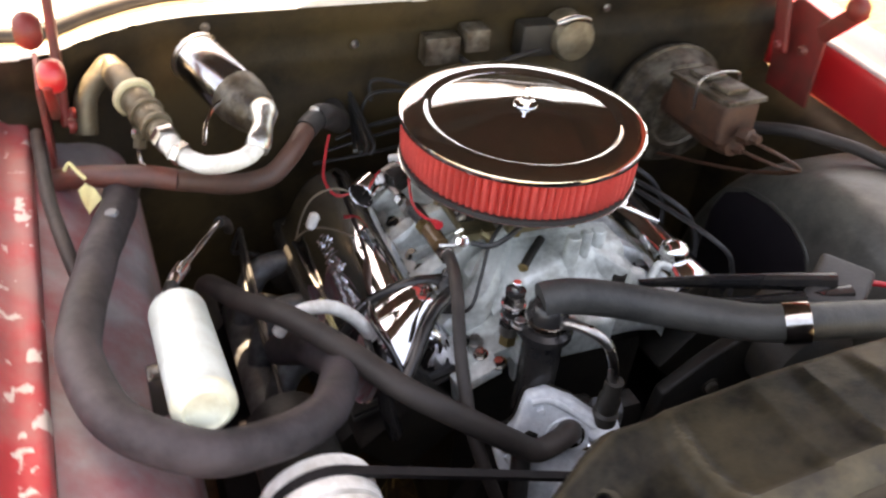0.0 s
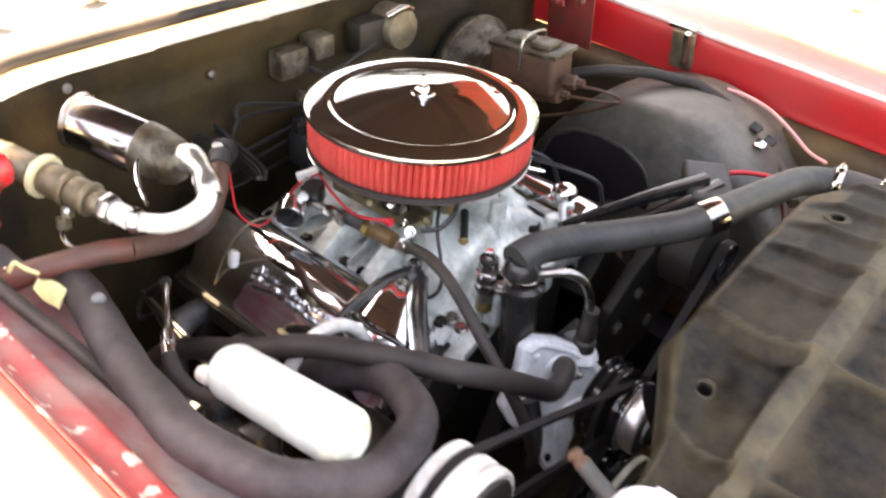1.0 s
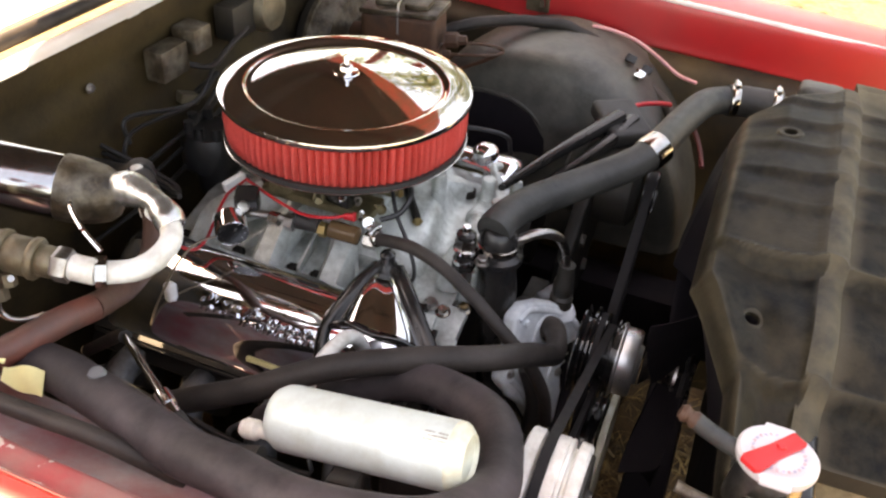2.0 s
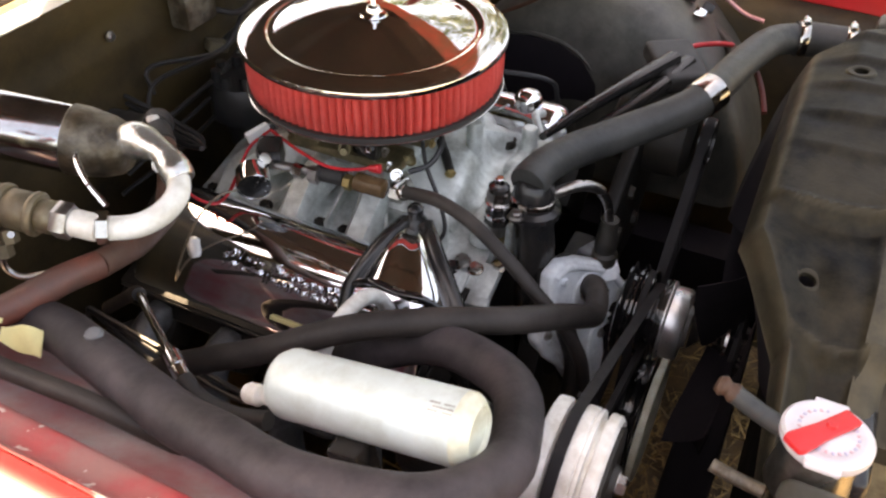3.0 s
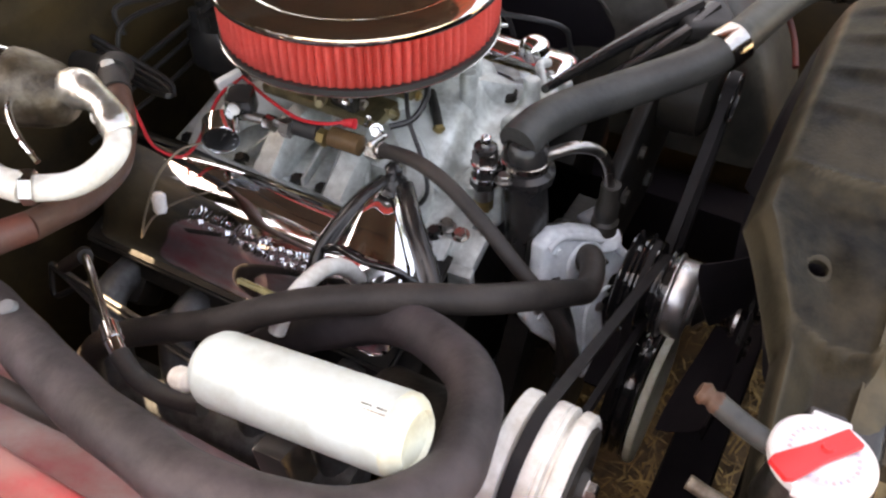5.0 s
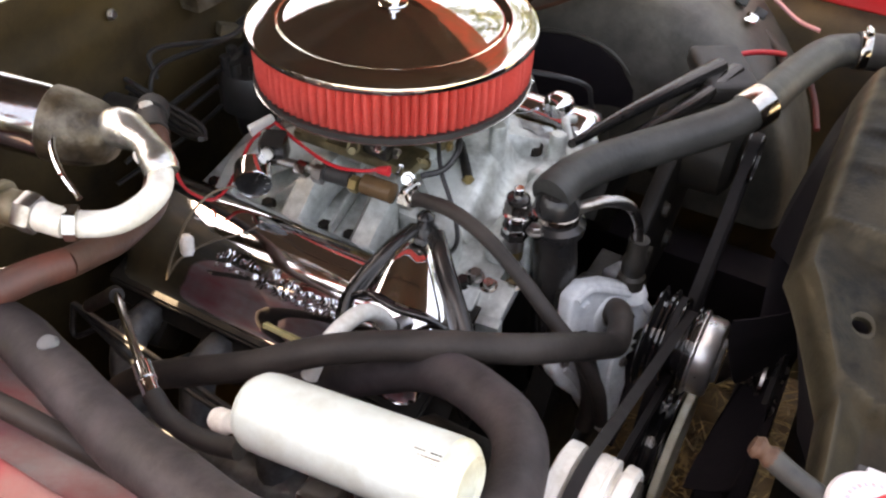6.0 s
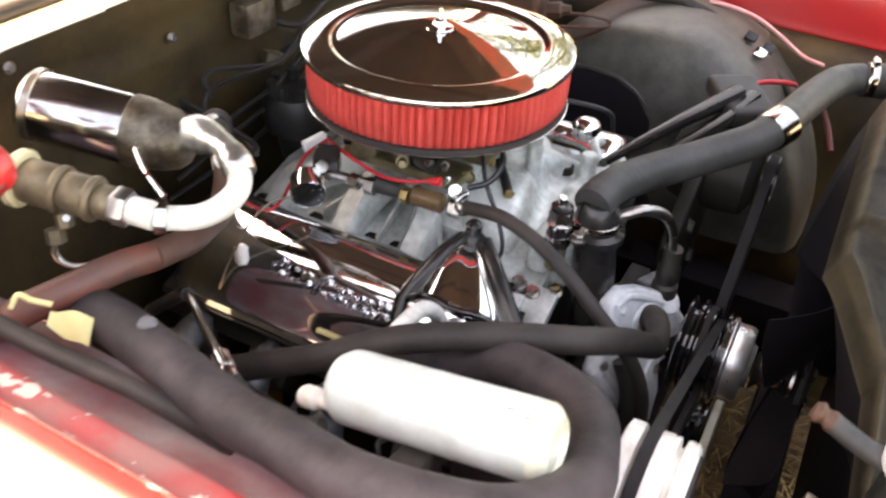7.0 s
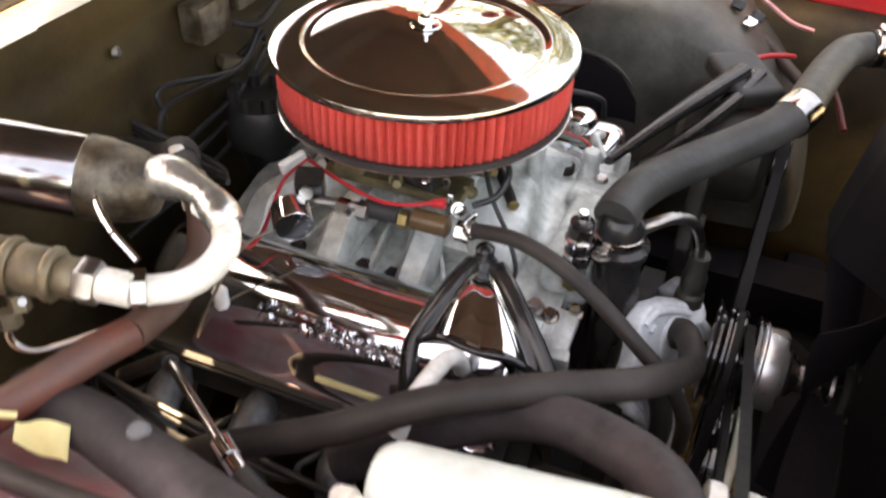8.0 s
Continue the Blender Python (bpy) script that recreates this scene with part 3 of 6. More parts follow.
    tagged(part("fallen_leaves", bm, LEAF, smooth=0), "dead brown leaves and twigs on the cowl", "leaves", kind="stuff")
    # hood, propped open on its hinges
    bm = bmesh.new()
    HY, HZ, HL, CROWN = 0.350, 1.180, 1.24, 0.090
    def drop(x, s):
        return s + (0.05 * max(0.0, min(1.0, (-x - 0.36) / 0.2)) - 0.085 * max(0.0, min(1.0, (x + 0.36) / 0.2))) * (1 - s)
    sheet(bm, lambda x, s: Vector((x, HY - HL * drop(x, s) * 0.640, HZ + CROWN * math.cos(1.9 * (x + 0.05)) * (1 - 0.7 * s) + HL * drop(x, s) * 0.768 + 0.03 * math.cos(x * 1.7) * math.sin(s * 2.4))), steps(-0.715, 0.755, 24), steps(0, 1, 20), 0.02, (0, 0.8, 0.57))
    hood = tagged(part("hood", bm, RED_PAINT), "red hood standing open over the engine", "hood", kind="structure")
    bm = bmesh.new()
    sheet(bm, lambda x, s: Vector((x, HY - HL * drop(x, s) * 0.640, HZ + CROWN * math.cos(1.9 * (x + 0.05)) * (1 - 0.7 * s) + HL * drop(x, s) * 0.768)) + Vector((0, -0.8, -0.57)) * 0.003, steps(-0.712, 0.752, 30), steps(0.002, 0.998, 20), 0.001, (0, 0.8, 0.57))
    part("hood_edge_band", bm, RED_DULL, hood, "dull red margin inside the hood")
    bm = bmesh.new()
    def under(x, s):
        p = Vector((x, HY - HL * drop(x, s) * 0.640, HZ + CROWN * math.cos(1.9 * (x + 0.05)) * (1 - 0.7 * s) + HL * drop(x, s) * 0.768))
        ridge = 0.02 if (abs(abs(x - 0.02) - 0.45) < 0.07 or s < 0.1 or s > 0.9 or abs(abs(x - 0.02) - 0.72 * (1 - s)) < 0.05) else 0.0
        return p + Vector((0, -0.8, -0.57)) * (0.006 + ridge)
    sheet(bm, under, steps(-0.665, 0.600, 56), steps(0.004, 0.996, 50), 0.001, (0, 0.8, 0.57))
    part("hood_inner_panel", bm, HOOD_LINING, hood, "dark stamped inner bracing of the hood")
    # unseen black strip, added so chrome does not mirror the red edge
    bm = bmesh.new()
    sheet(bm, lambda x, v: Vector((x, HY + 0.003 - HL * drop(x, 0) * 0.640, HZ - 0.004 + CROWN * math.cos(1.9 * (x + 0.05)) + HL * drop(x, 0) * 0.768)) + Vector((0, 0.8, 0.57)) * (-0.024 + 0.048 * v), steps(-0.712, 0.752, 24), [0, 0.5, 1], 0.002, (0, 0.57, -0.8))
    part("rear_edge_seal", bm, FLAT_BLACK, hood, "black strip added to keep the red rear edge out of reflections")
    # frame crossmember under the radiator
    bm = bmesh.new()
    box(bm, pose(0.1, -0.545, 0.33), 1.3, 0.075, 0.10, 0.015)
    tagged(part("crossmember", bm, FLAT_BLACK), "sooty black front frame crossmember", "frame", kind="structure")
    # added black sheet stands in for deep shade beside the engine
    bm = bmesh.new()
    sheet(bm, lambda x, y: Vector((x, y, 0.27 + 0.25 * max(0.0, x - 0.45) + 0.01 * noise.noise(Vector((x * 7, y * 7, 4))))), steps(0.12, 0.68, 20), steps(-0.36, 0.32, 24), 0.003, (0, 0, -1))
    tagged(part("splash_shield", bm, FLAT_BLACK), "black sheet added for the shade beside the engine", "shield", kind="structure")
    bm = bmesh.new()
    box(bm, pose(-0.43, -0.1, 0.40), 0.09, 1.4, 0.12, 0.012)
    box(bm, pose(0.47, -0.1, 0.40), 0.09, 1.4, 0.12, 0.012)
    tagged(part("frame_rails", bm, FLAT_BLACK), "sooty black frame rails", "frame", kind="structure")


def build_hinges():
    for sx, x in ((-1, -0.628), (1, 0.668)):
        skin, back = (RED_PAINT, RED_DULL) if sx < 0 else (RED_DULL, RED_DULL)
        h = thing("hood_hinge", (x, 0.17, 0.9), "red painted hood hinge with rounded knuckles" if sx < 0 else "dull oxidised red hood hinge", "hinge", "hood hinges")
        bm = bmesh.new()
        slab(bm, [(-0.06, -0.11), (0.05, -0.11), (0.07, 0.02), (0.04, 0.07), (-0.05, 0.06)], 0.006, Matrix.Translation((x, 0.17, 0.985)) @ pose(0, 0, 0, 90, 0, 90))
        part("bracket", bm, back, h)
        for a, b in (((x - 0.018 * sx, 0.105, 1.030), (x - 0.018 * sx, 0.055, 1.085)), ((x - 0.026 * sx, 0.19, 0.97), (x - 0.030 * sx, 0.24, 1.14))):
            bm = bmesh.new()
            d = (Vector(b) - Vector(a))
            box(bm, axis_pose(a, b) @ Matrix.Translation((0, 0, d.length / 2)), 0.012, 0.032, d.length + 0.03, 0.005, 3)
            part("arm", bm, back, h)
        bm = bmesh.new()
        lathe(bm, [(0, -0.016), (0.012, -0.015), (0.018, -0.010), (0.020, -0.003), (0.020, 0.004), (0.018, 0.010), (0.010, 0.015), (0, 0.016)], axis_pose((x - 0.024 * sx, 0.055, 1.092), (x - sx, 0.055, 1.10)), 24)
        part("knuckle", bm, skin, h)
        bm = bmesh.new()
        lathe(bm, [(0, -0.016), (0.014, -0.015), (0.021, -0.008), (0.023, 0.0), (0.021, 0.008), (0.014, 0.015), (0, 0.016)], axis_pose((x - 0.006 * sx, 0.105, 1.128), (x - sx, 0.105, 1.13)), 22)
        part("upper_knuckle", bm, RED_DULL, h)
        for yy, zz in ((0.13, 0.985), (0.19, 0.97)):
            bm = bmesh.new()
            lathe(bm, [(0, 0), (0.010, 0), (0.010, 0.006), (0.006, 0.010), (0, 0.010)], axis_pose((x - 0.03 * sx, yy, zz), (x - sx, yy, zz)), 14)
            part("rivet", bm, back, h)


# ---- engine ----
def build_block():
    e = thing("engine_block", (0, -0.05, 0.35), "oily black cast iron V8 engine block", "engine")
    bm = bmesh.new()
    box(bm, pose(-0.01, 0.01, 0.56), 0.30, 0.46, 0.34, 0.02)
    part("block", bm, OILY_BLACK, e)
    bm = bmesh.new()
    slab(bm, [(-0.16, -0.20), (-0.19, -0.05), (-0.12, 0.12), (0.08, 0.12), (0.16, -0.05), (0.14, -0.20)], 0.03, pose(-0.01, -0.290, 0.59, 90))
    part("timing_cover", bm, OILY_BLACK, e)
    bm = bmesh.new()
    box(bm, pose(-0.01, -0.06, 0.33), 0.24, 0.56, 0.16, 0.03, 3)
    part("oil_pan", bm, OILY_BLACK, e)
    for sx in (-1, 1):
        bm = bmesh.new()
        box(bm, pose(sx * 0.235, -0.0, 0.675, 0, sx * 42, 0), 0.13, 0.50, 0.10, 0.01)
        head = part("cylinder_head", bm, OILY_BLACK, e)
        for y in (-0.18, -0.06, 0.06, 0.18):
            bm = bmesh.new()
            box(bm, pose(sx * 0.305, y, 0.640, 0, sx * 42, 0), 0.05, 0.07, 0.05, 0.012)
            part("exhaust_port", bm, OILY_BLACK, head)
        for y in (-0.17, -0.055, 0.06, 0.175):
            bm = bmesh.new()
            tube(bm, [(sx * 0.305, y, 0.665), (sx * 0.345, y, 0.660), (sx * 0.372, y - 0.01, 0.635), (sx * 0.385, y - 0.02, 0.57)], 0.022, 12, 5)
            part("exhaust_runner", bm, HEAD_GREY if sx < 0 else RUSTY, e)
        bm = bmesh.new()
        tube(bm, [(sx * 0.385, -0.22, 0.57), (sx * 0.39, 0.0, 0.56), (sx * 0.385, 0.22, 0.54)], 0.030, 12, 6)
        part("exhaust_manifold", bm, HEAD_GREY if sx < 0 else RUSTY, e, "dull grey exhaust manifold")
        for y in (-0.17, -0.055, 0.06, 0.175):
            bm = bmesh.new()
            tube(bm, [(sx * 0.335, y + 0.02, 0.665), (sx * 0.37, y + 0.03, 0.675), (sx * 0.385, y + 0.06, 0.66), (sx * 0.37, 0.24, 0.70)], 0.004, 8, 6)
            part("spark_plug_wire", bm, PLASTIC, e)


def duct(bm, pts, w, h, taper=0.0):
    """A cast runner of rounded rectangular section along a curve; w and h are its half sizes."""
    line = spline(pts, 7)
    rows_ = []
    for i, p in enumerate(line):
        t = (line[min(i + 1, len(line) - 1)] - line[max(i - 1, 0)]).normalized()
        side = t.cross(Vector((0, 0, 1))).normalized()
        up = side.cross(t).normalized()
        k = 1 - taper * i / (len(line) - 1)
        rows_.append([bm.verts.new(p + side * (a * w * k) + up * (b * h * k)) for a, b in ((-1, -1), (1, -1), (1.0, 0.55), (0.62, 1.0), (-0.62, 1.0), (-1.0, 0.55))])
    for a, b in zip(rows_, rows_[1:]):
        for i in range(6):
            bm.faces.new((a[i], a[(i + 1) % 6], b[(i + 1) % 6], b[i]))
    bm.faces.new(rows_[0])
    bm.faces.new(rows_[-1])
    return bm


def build_intake():
    it = thing("intake_manifold", (0, 0, 0.74), "cast aluminium four-barrel intake manifold", "manifold")
    bm = bmesh.new()
    prof = [(-0.165, 0.744), (-0.150, 0.762), (-0.10, 0.774), (-0.055, 0.786), (0.055, 0.786), (0.10, 0.774), (0.150, 0.762), (0.165, 0.744)]
    along_profile(bm, prof, steps(-0.225, 0.215, 24), 0.02, 0, 0.002)
    part("valley_floor", bm, ALUMINIUM, it)
    bm = bmesh.new()
    box(bm, pose(0, 0.0, 0.822), 0.13, 0.15, 0.052, 0.014, 3)
    box(bm, pose(0, 0.0, 0.846), 0.155, 0.165, 0.014, 0.004)
    part("plenum", bm, ALUMINIUM, it)
    for sx in (-1, 1):
        for y0, y1 in ((-0.058, -0.150), (-0.022, -0.056), (0.022, 0.050), (0.058, 0.158)):
            bm = bmesh.new()
            duct(bm, [(sx * 0.035, y0, 0.826), (sx * 0.075, y0 + (y1 - y0) * 0.5, 0.818), (sx * 0.115, y1 * 0.97, 0.797), (sx * 0.160, y1, 0.764)], 0.020, 0.021)
            part("runner", bm, ALUMINIUM, it)
        # head flange rail and the thin webs between the runners
        bm = bmesh.new()
        box(bm, pose(sx * 0.158, -0.005, 0.756, 0, sx * 38, 0), 0.028, 0.42, 0.016, 0.003)
        part("head_flange", bm, ALUMINIUM, it)
        for y0, y1 in ((-0.040, -0.100), (0.0, -0.004), (0.040, 0.105)):
            bm = bmesh.new()
            slab(bm, [(0.0, -0.012), (0.105, -0.040), (0.105, -0.026), (0.0, 0.016)], 0.005, pose(sx * 0.05, y0, 0.806, 90, 0, math.degrees(math.atan2(y1 - y0, sx * 0.105))), 0.0015)
            part("web", bm, ALUMINIUM, it)
    # the broad saddle between the carburetor pad and the water crossover
    def saddle(u, v):
        x = -0.105 + 0.235 * u + 0.02 * v
        y = -0.070 - 0.160 * v
        z = 0.826 - 0.020 * v - 0.055 * max(0.0, abs(u - 0.58) - 0.18) ** 1.3 - 0.018 * math.tanh((v - 0.62 + 0.25 * u) / 0.05)
        z -= 0.26 * max(0.0, 0.34 - u) ** 2
        return Vector((x, y, z + 0.001 * noise.noise(Vector((x * 40, y * 40, 0)))))
    bm = bmesh.new()
    sheet(bm, saddle, steps(0, 1, 26), steps(0, 1, 26), 0.03, (0, 0, -1))
    part("saddle", bm, ALUMINIUM, it)
    bm = bmesh.new()
    box(bm, pose(-0.02, -0.218, 0.782), 0.15, 0.060, 0.060, 0.012, 3)
    box(bm, pose(0.105, -0.205, 0.778, 0, 10, 0), 0.13, 0.055, 0.045, 0.010, 3)
    part("water_crossover", bm, ALUMINIUM, it)
    for x, y, z0, z1, r in ((0.033, -0.137, 0.800, 0.874, 0.0115), (0.060, -0.128, 0.800, 0.872, 0.009), (0.09, -0.115, 0.795, 0.86, 0.012), (-0.09, -0.21, 0.78, 0.815, 0.014), (0.115, -0.19, 0.79, 0.835, 0.012), (0.150, -0.225, 0.77, 0.822, 0.010)):
        bm = bmesh.new()
        lathe(bm, [(r * 1.5, z0), (r * 1.2, z0 + 0.012), (r, z0 + 0.020), (r, z1 - 0.003), (r * 0.8, z1), (0, z1)], Matrix.Translation((x, y, 0)), 18)
        part("boss", bm, ALUMINIUM, it)
    # a black socket plug, a raised strap and a dark vacuum barb on the saddle
    m = Matrix.Translation((0.112, -0.158, 0.806))
    bm = bmesh.new()
    lathe(bm, [(0.0125, -0.010), (0.0125, 0.001), (0.0105, 0.003), (0.0095, 0.003), (0.0062, -0.001), (0, -0.001)], m, 20)
    part("socket_plug", bm, OILY_BLACK, it, "black socket plug")
    bm = bmesh.new()
    tube(bm, [(0.128, -0.205, 0.815), (0.145, -0.190, 0.826), (0.160, -0.182, 0.830), (0.176, -0.188, 0.826)], 0.0065, 10, 5)
    part("casting_strap", bm, ALUMINIUM, it)
    bm = bmesh.new()
    tube(bm, [(0.004, -0.098, 0.848), (-0.020, -0.118, 0.842), (-0.042, -0.136, 0.832)], 0.0065, 12, 5)
    part("vacuum_barb", bm, OILY_BLACK, it, "short black vacuum barb")
    bm = bmesh.new()
    lathe(bm, [(0, 0), (0.008, 0), (0.008, 0.003), (0.004, 0.007), (0, 0.008)], axis_pose((-0.040, -0.134, 0.833), (-0.06, -0.15, 0.823)), 6)
    part("barb_end", bm, BRASS, it)
    for sx in (-1, 1):
        for y in (-0.19, -0.103, -0.028, 0.010, 0.100, 0.19):
            bm = bmesh.new()
            hexbolt(bm, (sx * 0.150, y, 0.769), (sx * 0.35, 0, 1), 0.0082, 0.009)
            part("bolt", bm, BLACK_PAINT, it)
    bolts([(-0.137, -0.199, 0.772), (0.10, -0.21, 0.80), (-0.078, -0.228, 0.812)], (-0.1, 0, 1), 0.009, 0.010, STEEL, it)


def build_valve_cover(sx):
    side = "passenger" if sx < 0 else "driver"
    v = thing("valve_cover", (sx * 0.24, 0.02, 0.70), "polished chrome valve cover with raised script" if sx < 0 else "polished chrome valve cover in sun", "valve cover", "valve covers")
    Y0, Y1 = -0.215, 0.225
    # inner rail, crown, outer wall, outer rail
    prof = [(0.160, 0.752), (0.168, 0.760), (0.175, 0.782), (0.188, 0.803), (0.208, 0.815), (0.230, 0.815), (0.252, 0.804), (0.272, 0.784), (0.287, 0.760), (0.297, 0.732), (0.305, 0.716), (0.313, 0.709)]
    prof = smooth_profile(prof, 3)
    bm = bmesh.new()
    cx, cz = 0.235, 0.735
    ys = [(Y0, 0.72), (Y0 + 0.003, 0.86), (Y0 + 0.010, 0.95), (Y0 + 0.022, 1.0)] + [(y, 1.0) for y in steps(Y0 + 0.06, Y1 - 0.06, 6)] + [(Y1 - 0.022, 1.0), (Y1 - 0.010, 0.95), (Y1 - 0.003, 0.86), (Y1, 0.72)]
    rows_ = [[bm.verts.new((sx * (cx + (x - cx) * k), y, cz + (z - cz) * k)) for x, z in prof] for y, k in ys]
    for a, b in zip(rows_, rows_[1:]):
        for i in range(len(prof) - 1):
            bm.faces.new((a[i], a[i + 1], b[i + 1], b[i]))
    bm.faces.new(rows_[0])
    bm.faces.new(rows_[-1])
    part("shell", bm, CHROME_SOFT, v)
    bm = bmesh.new()
    box(bm, pose(sx * 0.2385, 0.005, 0.7300, 0, sx * 16.5, 0), 0.160, 0.455, 0.006, 0.002)
    part("flange", bm, OILY_BLACK, v)
    bm = bmesh.new()
    box(bm, pose(sx * 0.2375, 0.005, 0.7235, 0, sx * 16.5, 0), 0.162, 0.458, 0.005, 0.001)
    part("gasket", bm, RUBBER, v)
    for y in (-0.17, -0.06, 0.07, 0.18):
        bm = bmesh.new()
        slab(bm, [(-0.010, -0.014), (0.010, -0.014), (0.010, 0.014), (-0.010, 0.014)], 0.003, pose(sx * 0.168, y, 0.7535, 0, sx * 20, 0))
        hexbolt(bm, (sx * 0.166, y, 0.756), (sx * 0.3, 0, 1), 0.006, 0.008, False)
        part("hold_down", bm, CHROME_OLD, v)
    if sx > 0:
        cap = Matrix.Translation((0.212, -0.150, 0.812))
        bm = bmesh.new()
        lathe(bm, [(0.020, -0.006), (0.0215, 0.0), (0.0235, 0.004), (0.0235, 0.010), (0.021, 0.017), (0.016, 0.0225), (0.009, 0.0255), (0.003, 0.0265), (0, 0.0265)], cap, 36)
        part("oil_filler_cap", bm, CHROME, v, "domed chrome oil filler cap")
    if sx < 0:
        # raised script on the outer wall, not legible: a row of slanted strokes
        rnd = random.Random(3)
        n = Vector((-0.80, 0, 0.60)).normalized()
        up = Vector((0.52, 0, 0.85)).normalized()
        y, k = 0.074, 0
        while y > -0.108:
            capital = k in (6, 7)
            for row in ((0.0, 0.012) if not capital else (0.0,)):
                tall = 0.030 if capital else rnd.uniform(0.004, 0.012)
                base = Vector((-0.2835, y + rnd.uniform(-0.002, 0.002), 0.7685)) + up * (row + rnd.uniform(-0.002, 0.003) + (0.004 if y > 0.02 else 0.0))
                lean = Vector((0, -0.45, 0))
                pts = [base, base + up * tall * 0.5 + lean * tall * 0.3 + n * 0.001, base + up * tall + lean * tall * 0.9]
                if k % 2:
                    pts.append(base + up * tall * 0.5 + Vector((0, -0.007, 0)))
                bm = bmesh.new()
                tube(bm, [p + n * (0.0012 + 0.010 * max(0.0, (p - base).dot(up) - 0.02)) for p in pts], 0.0011, 6, 4)
                part("script_stroke", bm, CHROME, v, "raised chrome script stroke")
            y -= rnd.uniform(0.0090, 0.0125) if y > 0.012 else rnd.uniform(0.0040, 0.0062)
            k += 1
        bm = bmesh.new()
        box(bm, pose(-0.3000, -0.045, 0.7300, 0, 20, 0), 0.002, 0.078, 0.006, 0.0005)
        part("stripe", bm, TAG_YELLOW, v, "small yellow stripe at the lower edge")


def build_carburettor():
    c = thing("carburetor", (0, 0, 0.853), "four-barrel carburetor in dichromate and dull metal", "carburetor")
    bm = bmesh.new()
    box(bm, pose(0, 0, 0.861), 0.150, 0.170, 0.016, 0.004)
    part("throttle_body", bm, ALUMINIUM, c)
    bm = bmesh.new()
    box(bm, pose(0, 0, 0.888), 0.120, 0.110, 0.040, 0.008, 3)
    lathe(bm, [(0.058, 0.905), (0.062, 0.910), (0.062, 0.925), (0.056, 0.928), (0, 0.928)], Matrix.Identity(4), 32)
    part("main_body", bm, ZINC_GOLD, c)
    for y in (-0.085, 0.085):
        bm = bmesh.new()
        box(bm, pose(0, y, 0.888), 0.115, 0.045, 0.040, 0.010, 3)
        part("float_bowl", bm, ZINC_GOLD, c)
        for x in (-0.045, 0.045):
            for z in (0.874, 0.902):
                bm = bmesh.new()
                hexbolt(bm, (x, y + math.copysign(0.0225, y), z), (0, math.copysign(1, y), 0), 0.005, 0.005)
                part("bowl_screw", bm, BRASS, c)
    bm = bmesh.new()
    lathe(bm, [(0, 0), (0.022, 0), (0.024, 0.004), (0.024, 0.016), (0.018, 0.024), (0, 0.024)], axis_pose((-0.062, 0.02, 0.885), (-0.2, 0.02, 0.885)), 20)
    part("choke_housing", bm, PLASTIC, c, "round black choke cap")
    bm = bmesh.new()
    tube(bm, [(-0.105, 0.0, 0.864), (0.10, 0.0, 0.864)], 0.0045, 8)
    slab(bm, [(-0.012, -0.03), (0.012, -0.03), (0.018, 0.02), (0.0, 0.034), (-0.014, 0.02)], 0.003, pose(-0.098, 0, 0.872, 90, 0, 90))
    slab(bm, [(-0.012, -0.02), (0.012, -0.02), (0.010, 0.03), (-0.010, 0.03)], 0.003, pose(0.10, 0, 0.872, 90, 0, 90))
    part("throttle_linkage", bm, STEEL, c)
    bm = bmesh.new()
    lathe(bm, [(0, 0), (0.017, 0.001), (0.024, 0.006), (0.025, 0.016), (0.018, 0.023), (0, 0.024)], axis_pose((-0.085, 0.062, 0.882), (-0.14, 0.075, 0.892)), 22)
    part("vacuum_pod", bm, CHROME_OLD, c)
    rnd = random.Random(2)
    for k in range(26):
        x, y, z = -0.078 - rnd.uniform(0, 0.055), -0.10 + 0.195 * k / 25 + rnd.uniform(-0.006, 0.006), rnd.uniform(0.862, 0.900)
        bm = bmesh.new()
        hexbolt(bm, (x + 0.012, y, z), (-1, rnd.uniform(-0.6, 0.6), rnd.uniform(-0.2, 0.8)), rnd.uniform(0.003, 0.0075), rnd.uniform(0.010, 0.020))
        part("fitting", bm, rnd.choice((BRASS, STEEL, CHROME, CHROME_OLD, ZINC_GOLD, BLACK_PAINT)), c)
    bm = bmesh.new()
    box(bm, pose(-0.092, -0.01, 0.868), 0.05, 0.17, 0.014, 0.004)
    box(bm, pose(-0.105, 0.045, 0.882, 0, 0, 15), 0.03, 0.035, 0.026, 0.005)
    part("choke_arm_plate", bm, ZINC_GOLD, c)
    bm = bmesh.new()
    box(bm, pose(-0.100, -0.045, 0.883, 0, 0, -8), 0.028, 0.040, 0.026, 0.006)
    part("idle_solenoid", bm, BLACK_PAINT, c)
    bm = bmesh.new()
    tube(bm, [(-0.03, -0.11, 0.90), (-0.07, -0.135, 0.895), (-0.095, -0.13, 0.878), (-0.115, -0.11, 0.872)], 0.004, 8)
    part("vacuum_line", bm, PLASTIC, c)


